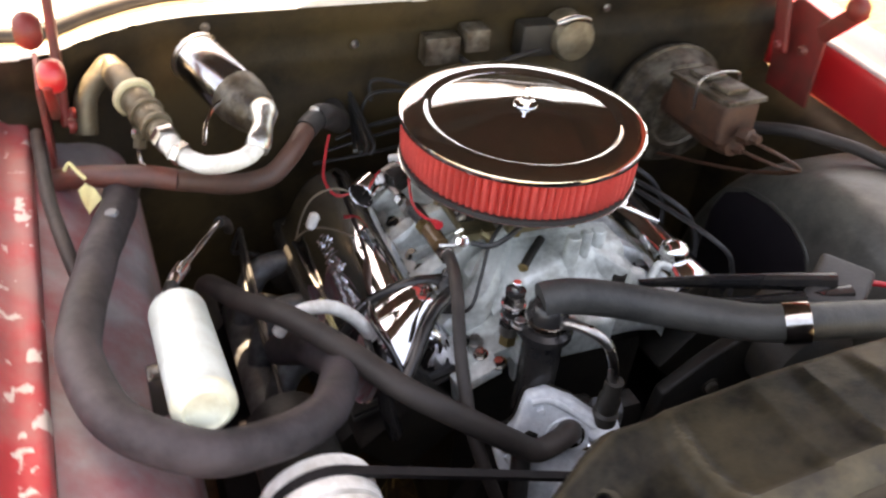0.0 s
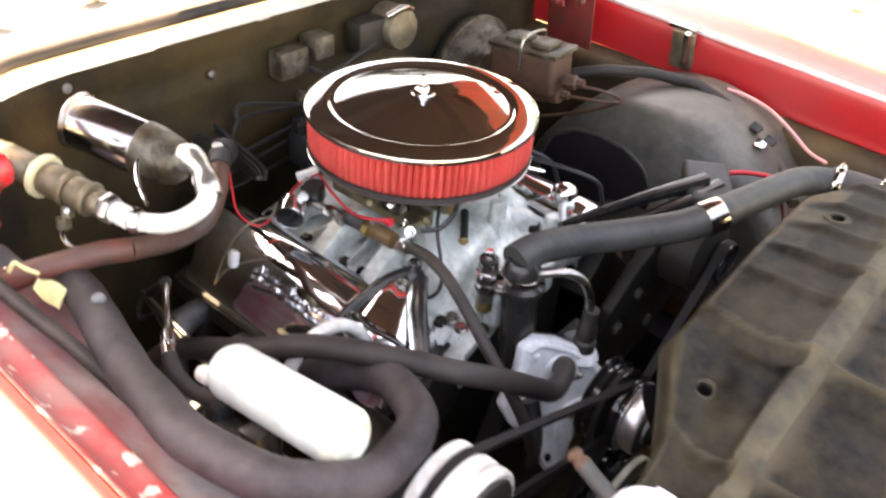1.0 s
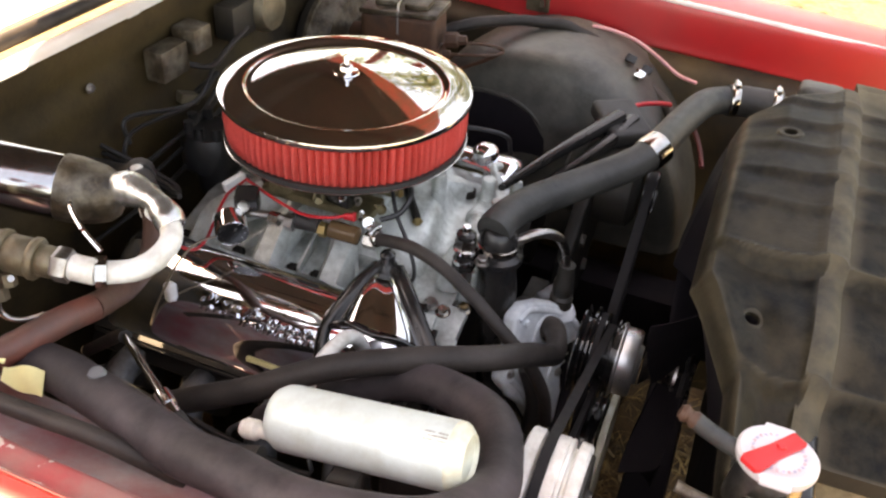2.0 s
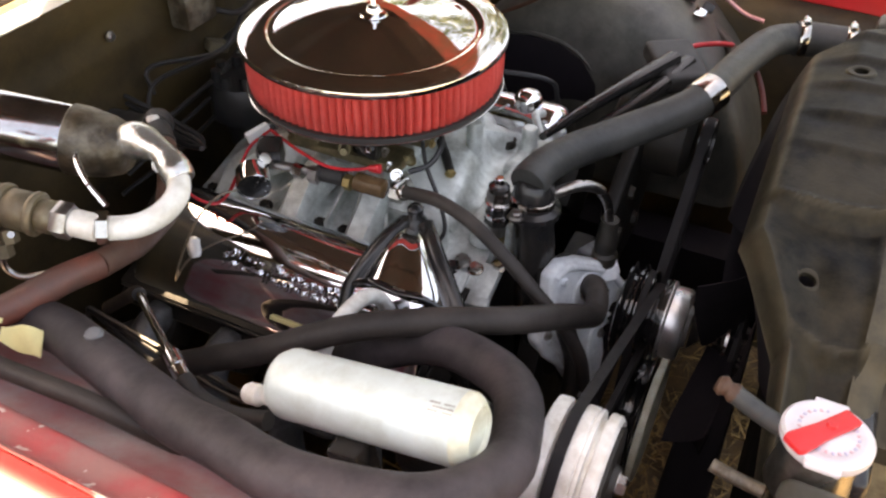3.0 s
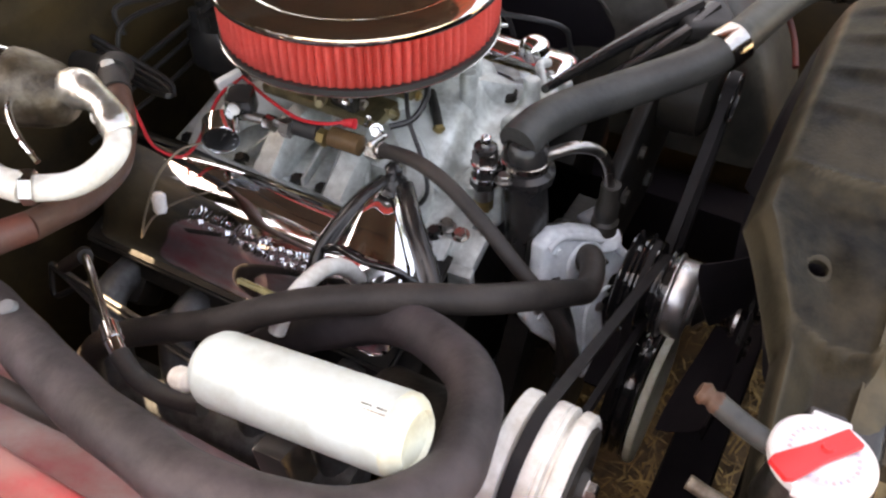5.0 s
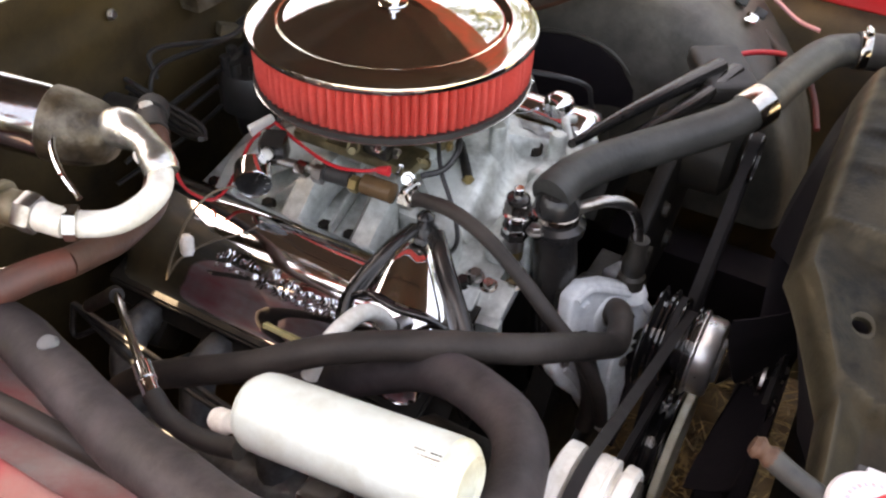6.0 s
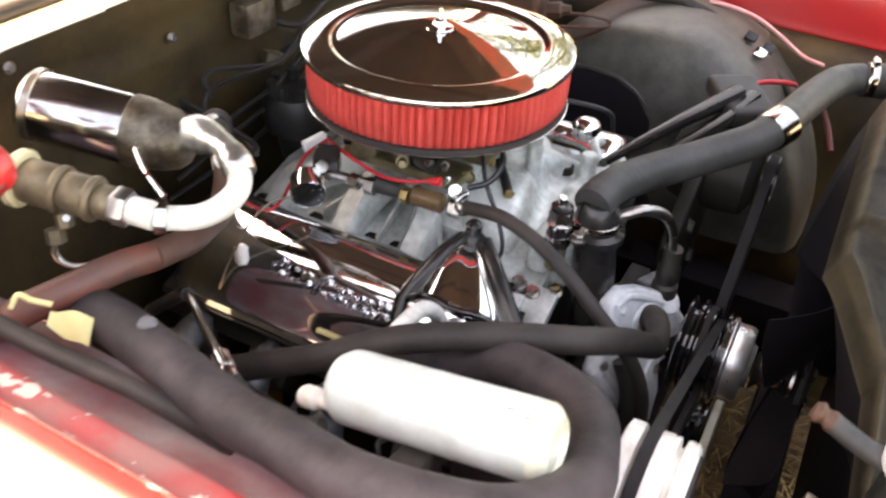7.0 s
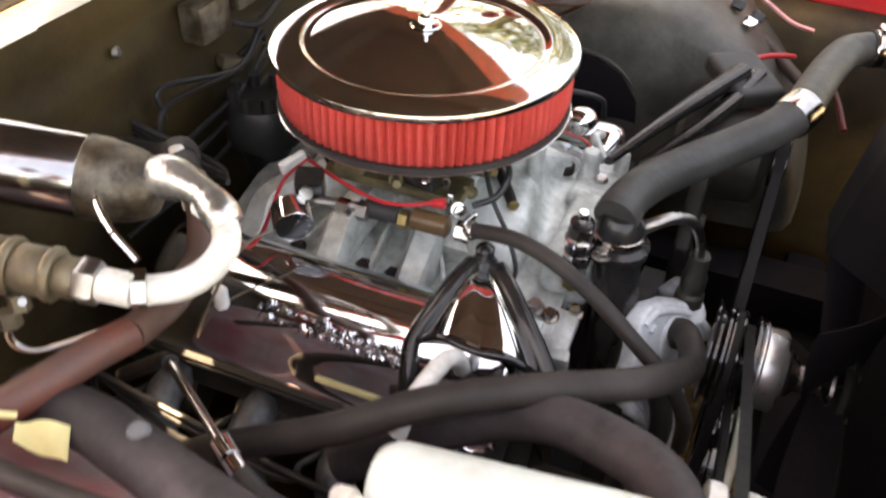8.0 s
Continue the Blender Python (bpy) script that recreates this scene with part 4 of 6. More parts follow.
def build_fuel_line():
    f = thing("fuel_line", (-0.16, -0.03, 0.80), "fuel feed with regulator, amber filter and hex fittings", "fuel line")
    bm = bmesh.new()
    box(bm, pose(-0.165, 0.066, 0.878, 0, -14, 24), 0.030, 0.032, 0.036, 0.005)
    part("regulator", bm, BLACK_PAINT, f, "small dark regulator block")
    bm = bmesh.new()
    lathe(bm, [(0, -0.001), (0.008, -0.001), (0.008, 0.002), (0, 0.002)], axis_pose((-0.1895, 0.056, 0.887), (-0.26, 0.03, 0.895)), 14)
    part("port", bm, STEEL, f)
    bm = bmesh.new()
    tube(bm, [(-0.172, 0.062, 0.866), (-0.165, 0.02, 0.866), (-0.155, -0.04, 0.866)], 0.006, 10)
    part("feed_tube", bm, STEEL, f)
    for y, r, ln, m_ in ((0.028, 0.010, 0.014, CHROME_OLD), (0.004, 0.012, 0.012, STEEL), (-0.108, 0.0115, 0.016, CHROME_OLD), (-0.044, 0.0105, 0.010, BRASS)):
        bm = bmesh.new()
        lathe(bm, [(0, 0), (r, 0), (r, ln), (0, ln)], axis_pose((-0.162 + 0.1 * (y + 0.05) * -1, y, 0.866), (-0.152, y - 0.4, 0.866)), 6)
        part("hex_fitting", bm, m_, f)
    bm = bmesh.new()
    tube(bm, [(-0.160, -0.002, 0.866), (-0.157, -0.04, 0.866)], 0.011, 12)
    part("rubber_sleeve", bm, RUBBER, f)
    bm = bmesh.new()
    lathe(bm, [(0.006, 0), (0.0125, 0.003), (0.0125, 0.043), (0.006, 0.046), (0, 0.046)], axis_pose((-0.156, -0.054, 0.866), (-0.150, -0.4, 0.868)), 20)
    part("filter_bowl", bm, BROWN_PLASTIC, f, "amber brown fuel filter")
    g = thing("fuel_gauge", (-0.215, 0.055, 0.84), "small chrome gauge with a black dial", "gauge")
    m = axis_pose((-0.192, 0.078, 0.868), (-0.224, 0.052, 0.861))
    bm = bmesh.new()
    lathe(bm, [(0, 0), (0.012, 0.0), (0.0215, 0.008), (0.0225, 0.036), (0.0212, 0.038), (0.0202, 0.036), (0.0202, 0.034), (0, 0.034)], m, 30)
    part("case", bm, CHROME, g)
    bm = bmesh.new()
    lathe(bm, [(0, 0.0342), (0.0200, 0.0342), (0.0200, 0.0355), (0, 0.0355)], m, 30)
    part("dial", bm, DIAL_BLACK, g)
    bm = bmesh.new()
    for k in range(9):
        a = radians(-130 + 260 * k / 8)
        box(bm, m @ pose(0.0165 * math.sin(a), 0.0165 * math.cos(a), 0.0358, 0, 0, -math.degrees(a)), 0.0007, 0.003, 0.0006, 0)
    box(bm, m @ pose(0.003, 0.004, 0.0360, 0, 0, -35), 0.0008, 0.010, 0.0006, 0)
    part("scale_marks", bm, STEEL, g, "white scale marks and needle")
    # fuel hose down to the pump
    h = thing("fuel_hose", (-0.157, -0.123, 0.874), "black rubber fuel hose bending down to the pump", "hose")
    bm = bmesh.new()
    tube(bm, [(-0.155, -0.115, 0.869), (-0.163, -0.15, 0.880), (-0.174, -0.185, 0.888), (-0.188, -0.23, 0.884), (-0.204, -0.278, 0.866), (-0.213, -0.32, 0.837), (-0.216, -0.361, 0.800), (-0.20, -0.385, 0.74), (-0.17, -0.39, 0.66)], 0.0085, 14)
    part("tubing", bm, RUBBER_DUSTY, h)
    screw_clamp((-0.158, -0.126, 0.8725), (-0.2, -0.9, 0.3), 0.0088, h, width=0.008)
    w = thing("red_wire", (-0.15, 0.0, 0.88), "bright red wire along the carburetor", "wire")
    bm = bmesh.new()
    tube(bm, [(-0.134, 0.087, 0.890), (-0.156, 0.029, 0.888), (-0.168, -0.02, 0.886), (-0.168, -0.059, 0.892), (-0.158, -0.09, 0.900)], 0.0022, 8)
    tube(bm, [(-0.134, 0.087, 0.890), (-0.165, 0.100, 0.876), (-0.200, 0.100, 0.850), (-0.225, 0.098, 0.838), (-0.246, 0.104, 0.836), (-0.256, 0.130, 0.850), (-0.248, 0.152, 0.876), (-0.235, 0.175, 0.90)], 0.0022, 8)
    part("insulation", bm, WIRE_RED, w)
    bm = bmesh.new()
    lathe(bm, [(0, 0), (0.004, 0.001), (0.0065, 0.016), (0, 0.018)], axis_pose((-0.161, -0.078, 0.896), (-0.155, -0.12, 0.902)), 10)
    part("terminal", bm, WIRE_RED, w)
    bm = bmesh.new()
    box(bm, axis_pose((-0.146, 0.098, 0.888), (-0.185, 0.118, 0.878)), 0.010, 0.016, 0.034, 0.003)
    part("connector", bm, MARK_WHITE, w, "white plastic connector")
    w = thing("tan_wire", (-0.3, 0.1, 0.75), "thin tan wire with a pale clip", "wire")
    bm = bmesh.new()
    tube(bm, [(-0.225, 0.07, 0.858), (-0.255, 0.085, 0.860), (-0.280, 0.098, 0.842), (-0.292, 0.115, 0.805), (-0.296, 0.14, 0.75), (-0.30, 0.16, 0.68)], 0.0016, 8)
    part("insulation", bm, WIRE_TAN, w)
    bm = bmesh.new()
    lathe(bm, [(0.003, 0), (0.008, 0.004), (0.0085, 0.022), (0.005, 0.028), (0, 0.028)], axis_pose((-0.270, 0.13, 0.790), (-0.285, 0.115, 0.765)), 12)
    part("clip", bm, WHITE_TUBE, w, "pale plug boot")
    w = thing("black_wire", (-0.15, -0.13, 0.78), "thin black wire looped beside the bracket", "wire")
    bm = bmesh.new()
    tube(bm, [(-0.06, -0.10, 0.900), (-0.095, -0.125, 0.875), (-0.118, -0.155, 0.845), (-0.135, -0.172, 0.815), (-0.15, -0.165, 0.800), (-0.165, -0.15, 0.81)], 0.0028, 8)
    part("insulation", bm, PLASTIC, w)


def build_air_cleaner():
    a = thing("air_cleaner", (0, 0, 0.922), "round chrome air cleaner with a red pleated filter", "air cleaner")
    bm = bmesh.new()
    lathe(bm, [(0.166, 0.990), (0.1765, 0.990), (0.1785, 0.9915), (0.1790, 0.9945), (0.1775, 0.9985), (0.1735, 1.0005), (0.165, 1.0015), (0.146, 1.0045), (0.1425, 1.0040), (0.1395, 1.0010), (0.1360, 0.9995), (0.131, 1.0005), (0.10, 1.0055), (0.05, 1.0130), (0.03, 1.0155), (0.018, 1.0160), (0, 1.0160)], Matrix.Identity(4), 128)
    part("lid", bm, CHROME_SPUN, a, "mirror-bright chrome lid with a stepped ring")
    bm = bmesh.new()
    n, sub = 98, 6
    zs = [0.9325, 0.936, 0.950, 0.965, 0.980, 0.9865, 0.990]
    rows_ = []
    for z in zs:
        bulge = 0.0015 * math.sin(math.pi * (z - 0.9325) / 0.0575)
        row = []
        for i in range(n * sub):
            u = (i % sub) / sub
            tri_w = 0.5 + 0.5 * math.cos(2 * math.pi * u)
            pl = i // sub
            r = 0.1635 + bulge + 0.0095 * tri_w ** 0.7 * (0.9 + 0.1 * math.sin(pl * 12.9)) if 0.934 < z < 0.989 else 0.166
            ang = 2 * math.pi * (i + 0.6 * math.sin(pl * 7.3)) / (n * sub)
            row.append(bm.verts.new((r * math.cos(ang), r * math.sin(ang), z)))
        rows_.append(row)
    for p, q in zip(rows_, rows_[1:]):
        for i in range(n * sub):
            j = (i + 1) % (n * sub)
            bm.faces.new((p[i], p[j], q[j], q[i]))
    part("filter_element", bm, RED_ELEMENT, a, "red pleated cotton filter ring", 80)
    bm = bmesh.new()
    lathe(bm, [(0.150, 0.9275), (0.1735, 0.9275), (0.1745, 0.930), (0.1735, 0.9335), (0.160, 0.9335)], Matrix.Identity(4), 96)
    part("rubber_seal", bm, RUBBER, a)
    bm = bmesh.new()
    lathe(bm, [(0.055, 0.918), (0.075, 0.914), (0.12, 0.916), (0.160, 0.921), (0.1735, 0.9245), (0.1755, 0.927), (0.172, 0.9285), (0.15, 0.9275), (0.06, 0.922), (0.055, 0.918)], Matrix.Identity(4), 96)
    part("base_pan", bm, CHROME_OLD, a, "chrome base pan under the filter")
    bm = bmesh.new()
    lathe(bm, [(0.016, 1.0158), (0.018, 1.0165), (0.017, 1.0180), (0.010, 1.0190), (0.0085, 1.0195), (0.0085, 1.0270), (0.006, 1.0290), (0, 1.0290)], Matrix.Identity(4), 24)
    tube(bm, [(0, 0, 1.028), (0, 0, 1.043)], 0.0032, 10)
    part("wing_nut", bm, CHROME, a, "chrome nut on a threaded stud")
    bm = bmesh.new()
    box(bm, pose(0.1712 * math.cos(radians(-58)), 0.1712 * math.sin(radians(-58)), 0.961, 0, 0, -58), 0.006, 0.006, 0.054, 0.001)
    part("element_seam", bm, RED_ELEMENT, a)


# ---- front of the engine ----
def build_thermostat():
    t = thing("thermostat_housing", (-0.02, -0.235, 0.835), "black painted thermostat neck on the intake", "thermostat housing")
    bm = bmesh.new()
    lathe(bm, [(0, 0.0), (0.036, 0.0), (0.036, 0.010), (0.028, 0.014), (0.026, 0.040), (0.020, 0.048), (0, 0.05)], Matrix.Translation((-0.078, -0.268, 0.838)), 28)
    part("cover", bm, BLACK_PAINT, t)
    bm = bmesh.new()
    lathe(bm, [(0.0265, 0), (0.0285, 0.001), (0.0285, 0.007), (0.0265, 0.008)], Matrix.Translation((-0.078, -0.268, 0.856)), 28)
    part("band", bm, CHROME_OLD, t, "bright clamp band")
    for dx, dy in ((-0.033, 0.01), (0.033, -0.01)):
        bm = bmesh.new()
        hexbolt(bm, (-0.078 + dx, -0.268 + dy, 0.848), (0, 0, 1), 0.008, 0.009)
        part("bolt", bm, STEEL, t)
    s = thing("temperature_sender", (-0.098, -0.235, 0.80), "stacked steel temperature sender with hex nuts", "sender")
    for z0, z1, r, sides, m_ in ((0.795, 0.812, 0.012, 6, BRASS), (0.812, 0.830, 0.0125, 18, STEEL), (0.830, 0.840, 0.0165, 6, BLACK_PAINT), (0.840, 0.846, 0.0155, 24, CHROME), (0.846, 0.858, 0.0140, 18, BLACK_PAINT), (0.858, 0.864, 0.0165, 24, CHROME), (0.864, 0.880, 0.0150, 6, STEEL), (0.880, 0.886, 0.0135, 18, BLACK_PAINT), (0.886, 0.898, 0.0060, 10, CHROME)):
        bm = bmesh.new()
        lathe(bm, [(0, z0), (r, z0), (r, z1 - 0.001), (r * 0.85, z1), (0, z1)], Matrix.Translation((-0.108, -0.232, 0)), sides)
        part("segment", bm, m_, s)
    # black riser tube in front of the thermostat
    b = thing("bypass_tube", (0.0, -0.29, 0.6), "thick black vertical coolant tube", "pipe")
    bm = bmesh.new()
    tube(bm, [(-0.078, -0.268, 0.850), (-0.080, -0.272, 0.82), (-0.083, -0.278, 0.78), (-0.085, -0.284, 0.70), (-0.085, -0.29, 0.60)], 0.0265, 18)
    part("tubing", bm, BLACK_PAINT, b)
    p = thing("heater_pipe", (-0.03, -0.34, 0.78), "bent steel heater pipe with black end fitting", "pipe")
    bm = bmesh.new()
    tube(bm, [(-0.070, -0.285, 0.862), (-0.066, -0.300, 0.874), (-0.052, -0.318, 0.878), (-0.034, -0.336, 0.868), (-0.025, -0.348, 0.846), (-0.021, -0.354, 0.815)], 0.0072, 14)
    part("bent_tube", bm, STEEL, p)
    bm = bmesh.new()
    lathe(bm, [(0, 0), (0.017, 0), (0.017, 0.018), (0.013, 0.022), (0.015, 0.028), (0.015, 0.044), (0.012, 0.050), (0.012, 0.074), (0, 0.074)], Matrix.Translation((-0.020, -0.356, 0.742)), 20)
    part("end_fitting", bm, BLACK_CAST, p)


def build_water_pump():
    w = thing("water_pump", (-0.03, -0.34, 0.50), "scuffed bare aluminium water pump", "water pump")
    face = [(-0.121, 0.772), (-0.098, 0.784), (-0.064, 0.772), (-0.028, 0.750), (0.000, 0.718), (0.018, 0.690), (0.024, 0.674), (-0.004, 0.648), (-0.032, 0.644), (-0.032, 0.600), (-0.046, 0.560), (-0.069, 0.530), (-0.086, 0.560), (-0.110, 0.616), (-0.141, 0.655), (-0.152, 0.684), (-0.128, 0.730)]
    base = pose(-0.03, -0.352, 0.68, 78, 0, -25)
    def local(x, z):
        return ((x + 0.03) * 1.05, z - 0.68)
    bm = bmesh.new()
    slab(bm, [local(x, z) for x, z in face], 0.024, base, 0.008, 4)
    part("face_casting", bm, PUMP_ALU, w)
    bm = bmesh.new()
    lathe(bm, [(0, 0), (0.022, 0), (0.024, 0.004), (0.024, 0.030), (0.020, 0.034), (0.020, 0.055), (0, 0.055)], axis_pose((-0.014, -0.350, 0.662), (-0.014, -1, 0.662)), 32)
    part("bearing_housing", bm, OILY_BLACK, w, "oily black bearing housing")
    bm = bmesh.new()
    box(bm, pose(-0.06, -0.312, 0.66), 0.12, 0.05, 0.14, 0.016, 3)
    part("rear_volute", bm, OILY_BLACK, w)
    # the step behind the face, under the pipe fitting, its shade painted grey
    bm = bmesh.new()
    box(bm, pose(-0.004, -0.338, 0.716, 0, 0, -25), 0.044, 0.030, 0.070, 0.010, 3)
    part("rear_step", bm, HEAD_GREY, w, "step of the casting with its shade painted grey")
    # ribs down the front of the arm and round the bearing bore
    for pts, r in (([(-0.112, 0.766), (-0.092, 0.772), (-0.062, 0.758), (-0.020, 0.728), (0.004, 0.694)], 0.0050), ([(-0.134, 0.680), (-0.116, 0.650), (-0.092, 0.590), (-0.076, 0.556)], 0.0045), ([(-0.020, 0.664), (-0.052, 0.656), (-0.064, 0.626), (-0.066, 0.580)], 0.0040)):
        bm = bmesh.new()
        tube(bm, [base @ Vector((*local(x, z), 0.0230)) for x, z in pts], r, 10, 6)
        part("rib", bm, PUMP_ALU, w)
    bm = bmesh.new()
    lathe(bm, [(0.024, -0.004), (0.024, 0.004), (0.018, 0.007), (0.0135, 0.008), (0.0135, 0.020), (0, 0.020)], axis_pose((-0.060, -0.343, 0.725), (-0.100, -0.430, 0.750)), 24)
    part("hose_nipple", bm, PUMP_ALU, w)
    bm = bmesh.new()
    lathe(bm, [(0.023, 0), (0.025, 0.004), (0.021, 0.014), (0.0185, 0.018), (0, 0.018)], Matrix.Translation((-0.020, -0.356, 0.726)), 24)
    part("top_neck", bm, PUMP_ALU, w)
    for x, z, m_ in ((-0.100, 0.756, PUMP_ALU), (-0.003, 0.670, OILY_BLACK), (-0.040, 0.640, STEEL), (-0.078, 0.574, BLACK_PAINT), (-0.134, 0.690, STEEL)):
        bm = bmesh.new()
        hexbolt(bm, base @ Vector((*local(x, z), 0.0235)), (-0.41, -0.89, 0.2), 0.0052, 0.005, m_ is not OILY_BLACK)
        part("bolt", bm, m_, w)
    bm = bmesh.new()
    lathe(bm, [(0.020, -0.002), (0.027, 0.0), (0.029, 0.003), (0.027, 0.005), (0.021, 0.005)], axis_pose(base @ Vector((*local(-0.062, 0.722), 0.0225)), base @ Vector((*local(-0.062, 0.722), 0.20))), 28)
    part("neck_ring", bm, PUMP_ALU, w)
    bm = bmesh.new()
    slab(bm, [local(x * 1.02 + 0.0005, z - 0.001) for x, z in face], 0.004, base @ Matrix.Translation((0, 0, -0.003)), 0.001)
    part("gasket", bm, OILY_BLACK, w, "dark gasket behind the face")
    # clamp screw standing off the hose neck
    bm = bmesh.new()
    box(bm, pose(-0.044, -0.366, 0.712, 20, 30, -30), 0.009, 0.012, 0.020, 0.002)
    part("clamp_lug", bm, CHROME, w, "bright clamp lug")
    # the lower hose stub that leaves the arm
    bm = bmesh.new()
    tube(bm, [(-0.128, -0.345, 0.706), (-0.134, -0.360, 0.676), (-0.134, -0.366, 0.640), (-0.126, -0.362, 0.590)], 0.013, 14, 6)
    part("lower_stub", bm, RUBBER, w, "black rubber stub")


def pulley_profile(r, grooves, width, depth):
    prof = [(0.02, 0), (r * 0.55, 0), (r * 0.60, 0.006), (r * 0.9, 0.008)]
    y = 0.0
    for _ in range(grooves):
        prof += [(r, y), (r, y + 0.003), (r - depth, y + width * 0.42), (r - depth, y + width * 0.58), (r, y + width - 0.003), (r, y + width)]
        y += width
    return prof + [(r * 0.93, y + 0.001), (r * 0.90, y - width * 0.6), (r * 0.45, y - width * 0.6), (0.02, y - width * 0.6)]


def build_pulleys():
    cx, cz = -0.012, 0.670
    p = thing("water_pump_pulley", (cx, -0.43, cz), "gloss black double-groove water pump pulley", "pulley")
    bm = bmesh.new()
    lathe(bm, [(0.02, 0), (0.045, 0), (0.048, 0.004), (0.060, 0.0), (0.0625, 0.0012), (0.0625, 0.003), (0.052, 0.0055), (0.052, 0.0085), (0.062, 0.0115), (0.0625, 0.0135), (0.061, 0.0155), (0.040, 0.0185), (0.038, 0.025), (0.057, 0.0285), (0.0605, 0.0300), (0.0605, 0.0322), (0.054, 0.0335), (0.054, 0.0350), (0.0585, 0.0362), (0.0585, 0.0390), (0.054, 0.040), (0.02, 0.040)], axis_pose((cx, -0.414, cz), (cx, -1, cz)), 72)
    part("sheave", bm, GLOSS_BLACK, p)
    bm = bmesh.new()
    lathe(bm, [(0.02, 0), (0.062, 0), (0.067, 0.002), (0.067, 0.004), (0.056, 0.009), (0.056, 0.012), (0.067, 0.017), (0.067, 0.020), (0.060, 0.022), (0.02, 0.023)], axis_pose((cx, -0.392, cz), (cx, -1, cz)), 72)
    part("rear_sheave", bm, GLOSS_BLACK, p)
    bm = bmesh.new()
    lathe(bm, [(0.052, 0), (0.056, 0.002), (0.056, 0.004), (0.051, 0.007), (0.051, 0.026), (0.048, 0.030), (0.030, 0.031), (0.028, 0.036), (0, 0.036)], axis_pose((cx, -0.451, cz), (cx, -1, cz)), 48)
    part("fan_spacer", bm, SATIN_SILVER, p, "satin machined fan spacer")
    c = thing("crank_pulley", (0.0, -0.44, 0.49), "black crankshaft pulley with a bright worn rim", "pulley")
    bm = bmesh.new()
    lathe(bm, pulley_profile(0.098, 3, 0.013, 0.013), axis_pose((0.0, -0.4135, 0.45), (0.0, -1, 0.45)), 72)
    part("sheave", bm, GLOSS_BLACK, c)
    bm = bmesh.new()
    lathe(bm, [(0.080, -0.002), (0.0985, -0.001), (0.1005, 0.001), (0.1005, 0.009), (0.0985, 0.011), (0.090, 0.010), (0.080, 0.004)], axis_pose((0.0, -0.458, 0.45), (0.0, -1, 0.45)), 72)
    part("worn_rim", bm, CAP_CREAM, c, "bright worn rim")
    # compressor with its ribbed clutch pulley
    ax, az = -0.418, 0.828
    k = thing("compressor", (ax, -0.35, 0.74), "air conditioning compressor with a ribbed bright clutch pulley", "compressor")
    bm = bmesh.new()
    lathe(bm, [(0, 0), (0.044, 0), (0.048, 0.006), (0.048, 0.12), (0.042, 0.128), (0, 0.128)], axis_pose((ax, -0.403, az - 0.03), (ax, 0.5, az - 0.03)), 40)
    part("body", bm, OILY_BLACK, k)
    bm = bmesh.new()
    lathe(bm, [(0.02, 0), (0.056, 0.0), (0.0605, 0.002), (0.0610, 0.010), (0.0600, 0.015), (0.050, 0.020), (0.050, 0.026), (0.0600, 0.029), (0.0610, 0.031), (0.0610, 0.040), (0.0595, 0.041), (0.0595, 0.042), (0.0610, 0.043), (0.0605, 0.046), (0.0520, 0.0475), (0.0520, 0.050), (0.0600, 0.052), (0.0610, 0.054), (0.0605, 0.062), (0.0570, 0.065), (0.052, 0.063), (0.02, 0.061)], axis_pose((ax, -0.410, az), (ax, -1, az)), 72)
    part("clutch_pulley", bm, WHITE_TUBE, k, "bright ribbed clutch pulley")
    bm = bmesh.new()
    lathe(bm, [(0.050, 0), (0.052, 0.002), (0.050, 0.005), (0.030, 0.007), (0.027, 0.004), (0.018, 0.004), (0.016, 0.012), (0, 0.012)], axis_pose((ax, -0.473, az), (ax, -1, az)), 48)
    part("clutch_plate", bm, BLACK_CAST, k, "dark clutch plate")
    bm = bmesh.new()
    hexbolt(bm, (ax, -0.484, az), (0, -1, 0), 0.010, 0.010)
    part("hub_bolt", bm, CHROME_OLD, k)
    # belts
    for name, y, c1, r1, c2, r2, w in (("drive_belt", -0.4345, (ax, az), 0.0590, (cx, cz), 0.043, 0.009), ("fan_belt", -0.4210, (cx, cz), 0.0565, (0.0, 0.45), 0.092, 0.009), ("alternator_belt", -0.4210, (0.28, 0.785), 0.0335, (0.0, 0.45), 0.0945, 0.011)):
        b = thing(name, (c2[0], y, c2[1]), "black rubber V-belt round the pulleys", "belt", "belts")
        bm = bmesh.new()
        a1, a2 = Vector((c1[0], c1[1])), Vector((c2[0], c2[1]))
        d = a2 - a1
        th = math.atan2(d.y, d.x)
        off = math.acos((r1 - r2) / d.length)
        loop = []
        n = 20
        s1, s2 = th + off, th - off
        for i in range(n + 1):
            a = s1 + (2 * math.pi - 2 * off) * i / n
            loop.append(a1 + Vector((math.cos(a), math.sin(a))) * r1)
        for i in range(n + 1):
            a = s2 + (2 * off) * i / n
            loop.append(a2 + Vector((math.cos(a), math.sin(a))) * r2)
        m_ = len(loop)
        ctr = [(Vector((q.x, y, q.y))) for q in loop]
        rings = []
        for i in range(m_):
            t = (loop[(i + 1) % m_] - loop[i - 1]).normalized()
            nrm = Vector((t.y, 0, -t.x))
            rings.append([bm.verts.new(ctr[i] + nrm * e + Vector((0, f, 0))) for e, f in ((0.0035, -w * 0.62), (0.0035, w * 0.62), (-0.0045, w * 0.42), (-0.0045, -w * 0.42))])
        for i in range(m_):
            p_, q_ = rings[i], rings[(i + 1) % m_]
            for e in range(4):
                bm.faces.new((p_[e], p_[(e + 1) % 4], q_[(e + 1) % 4], q_[e]))
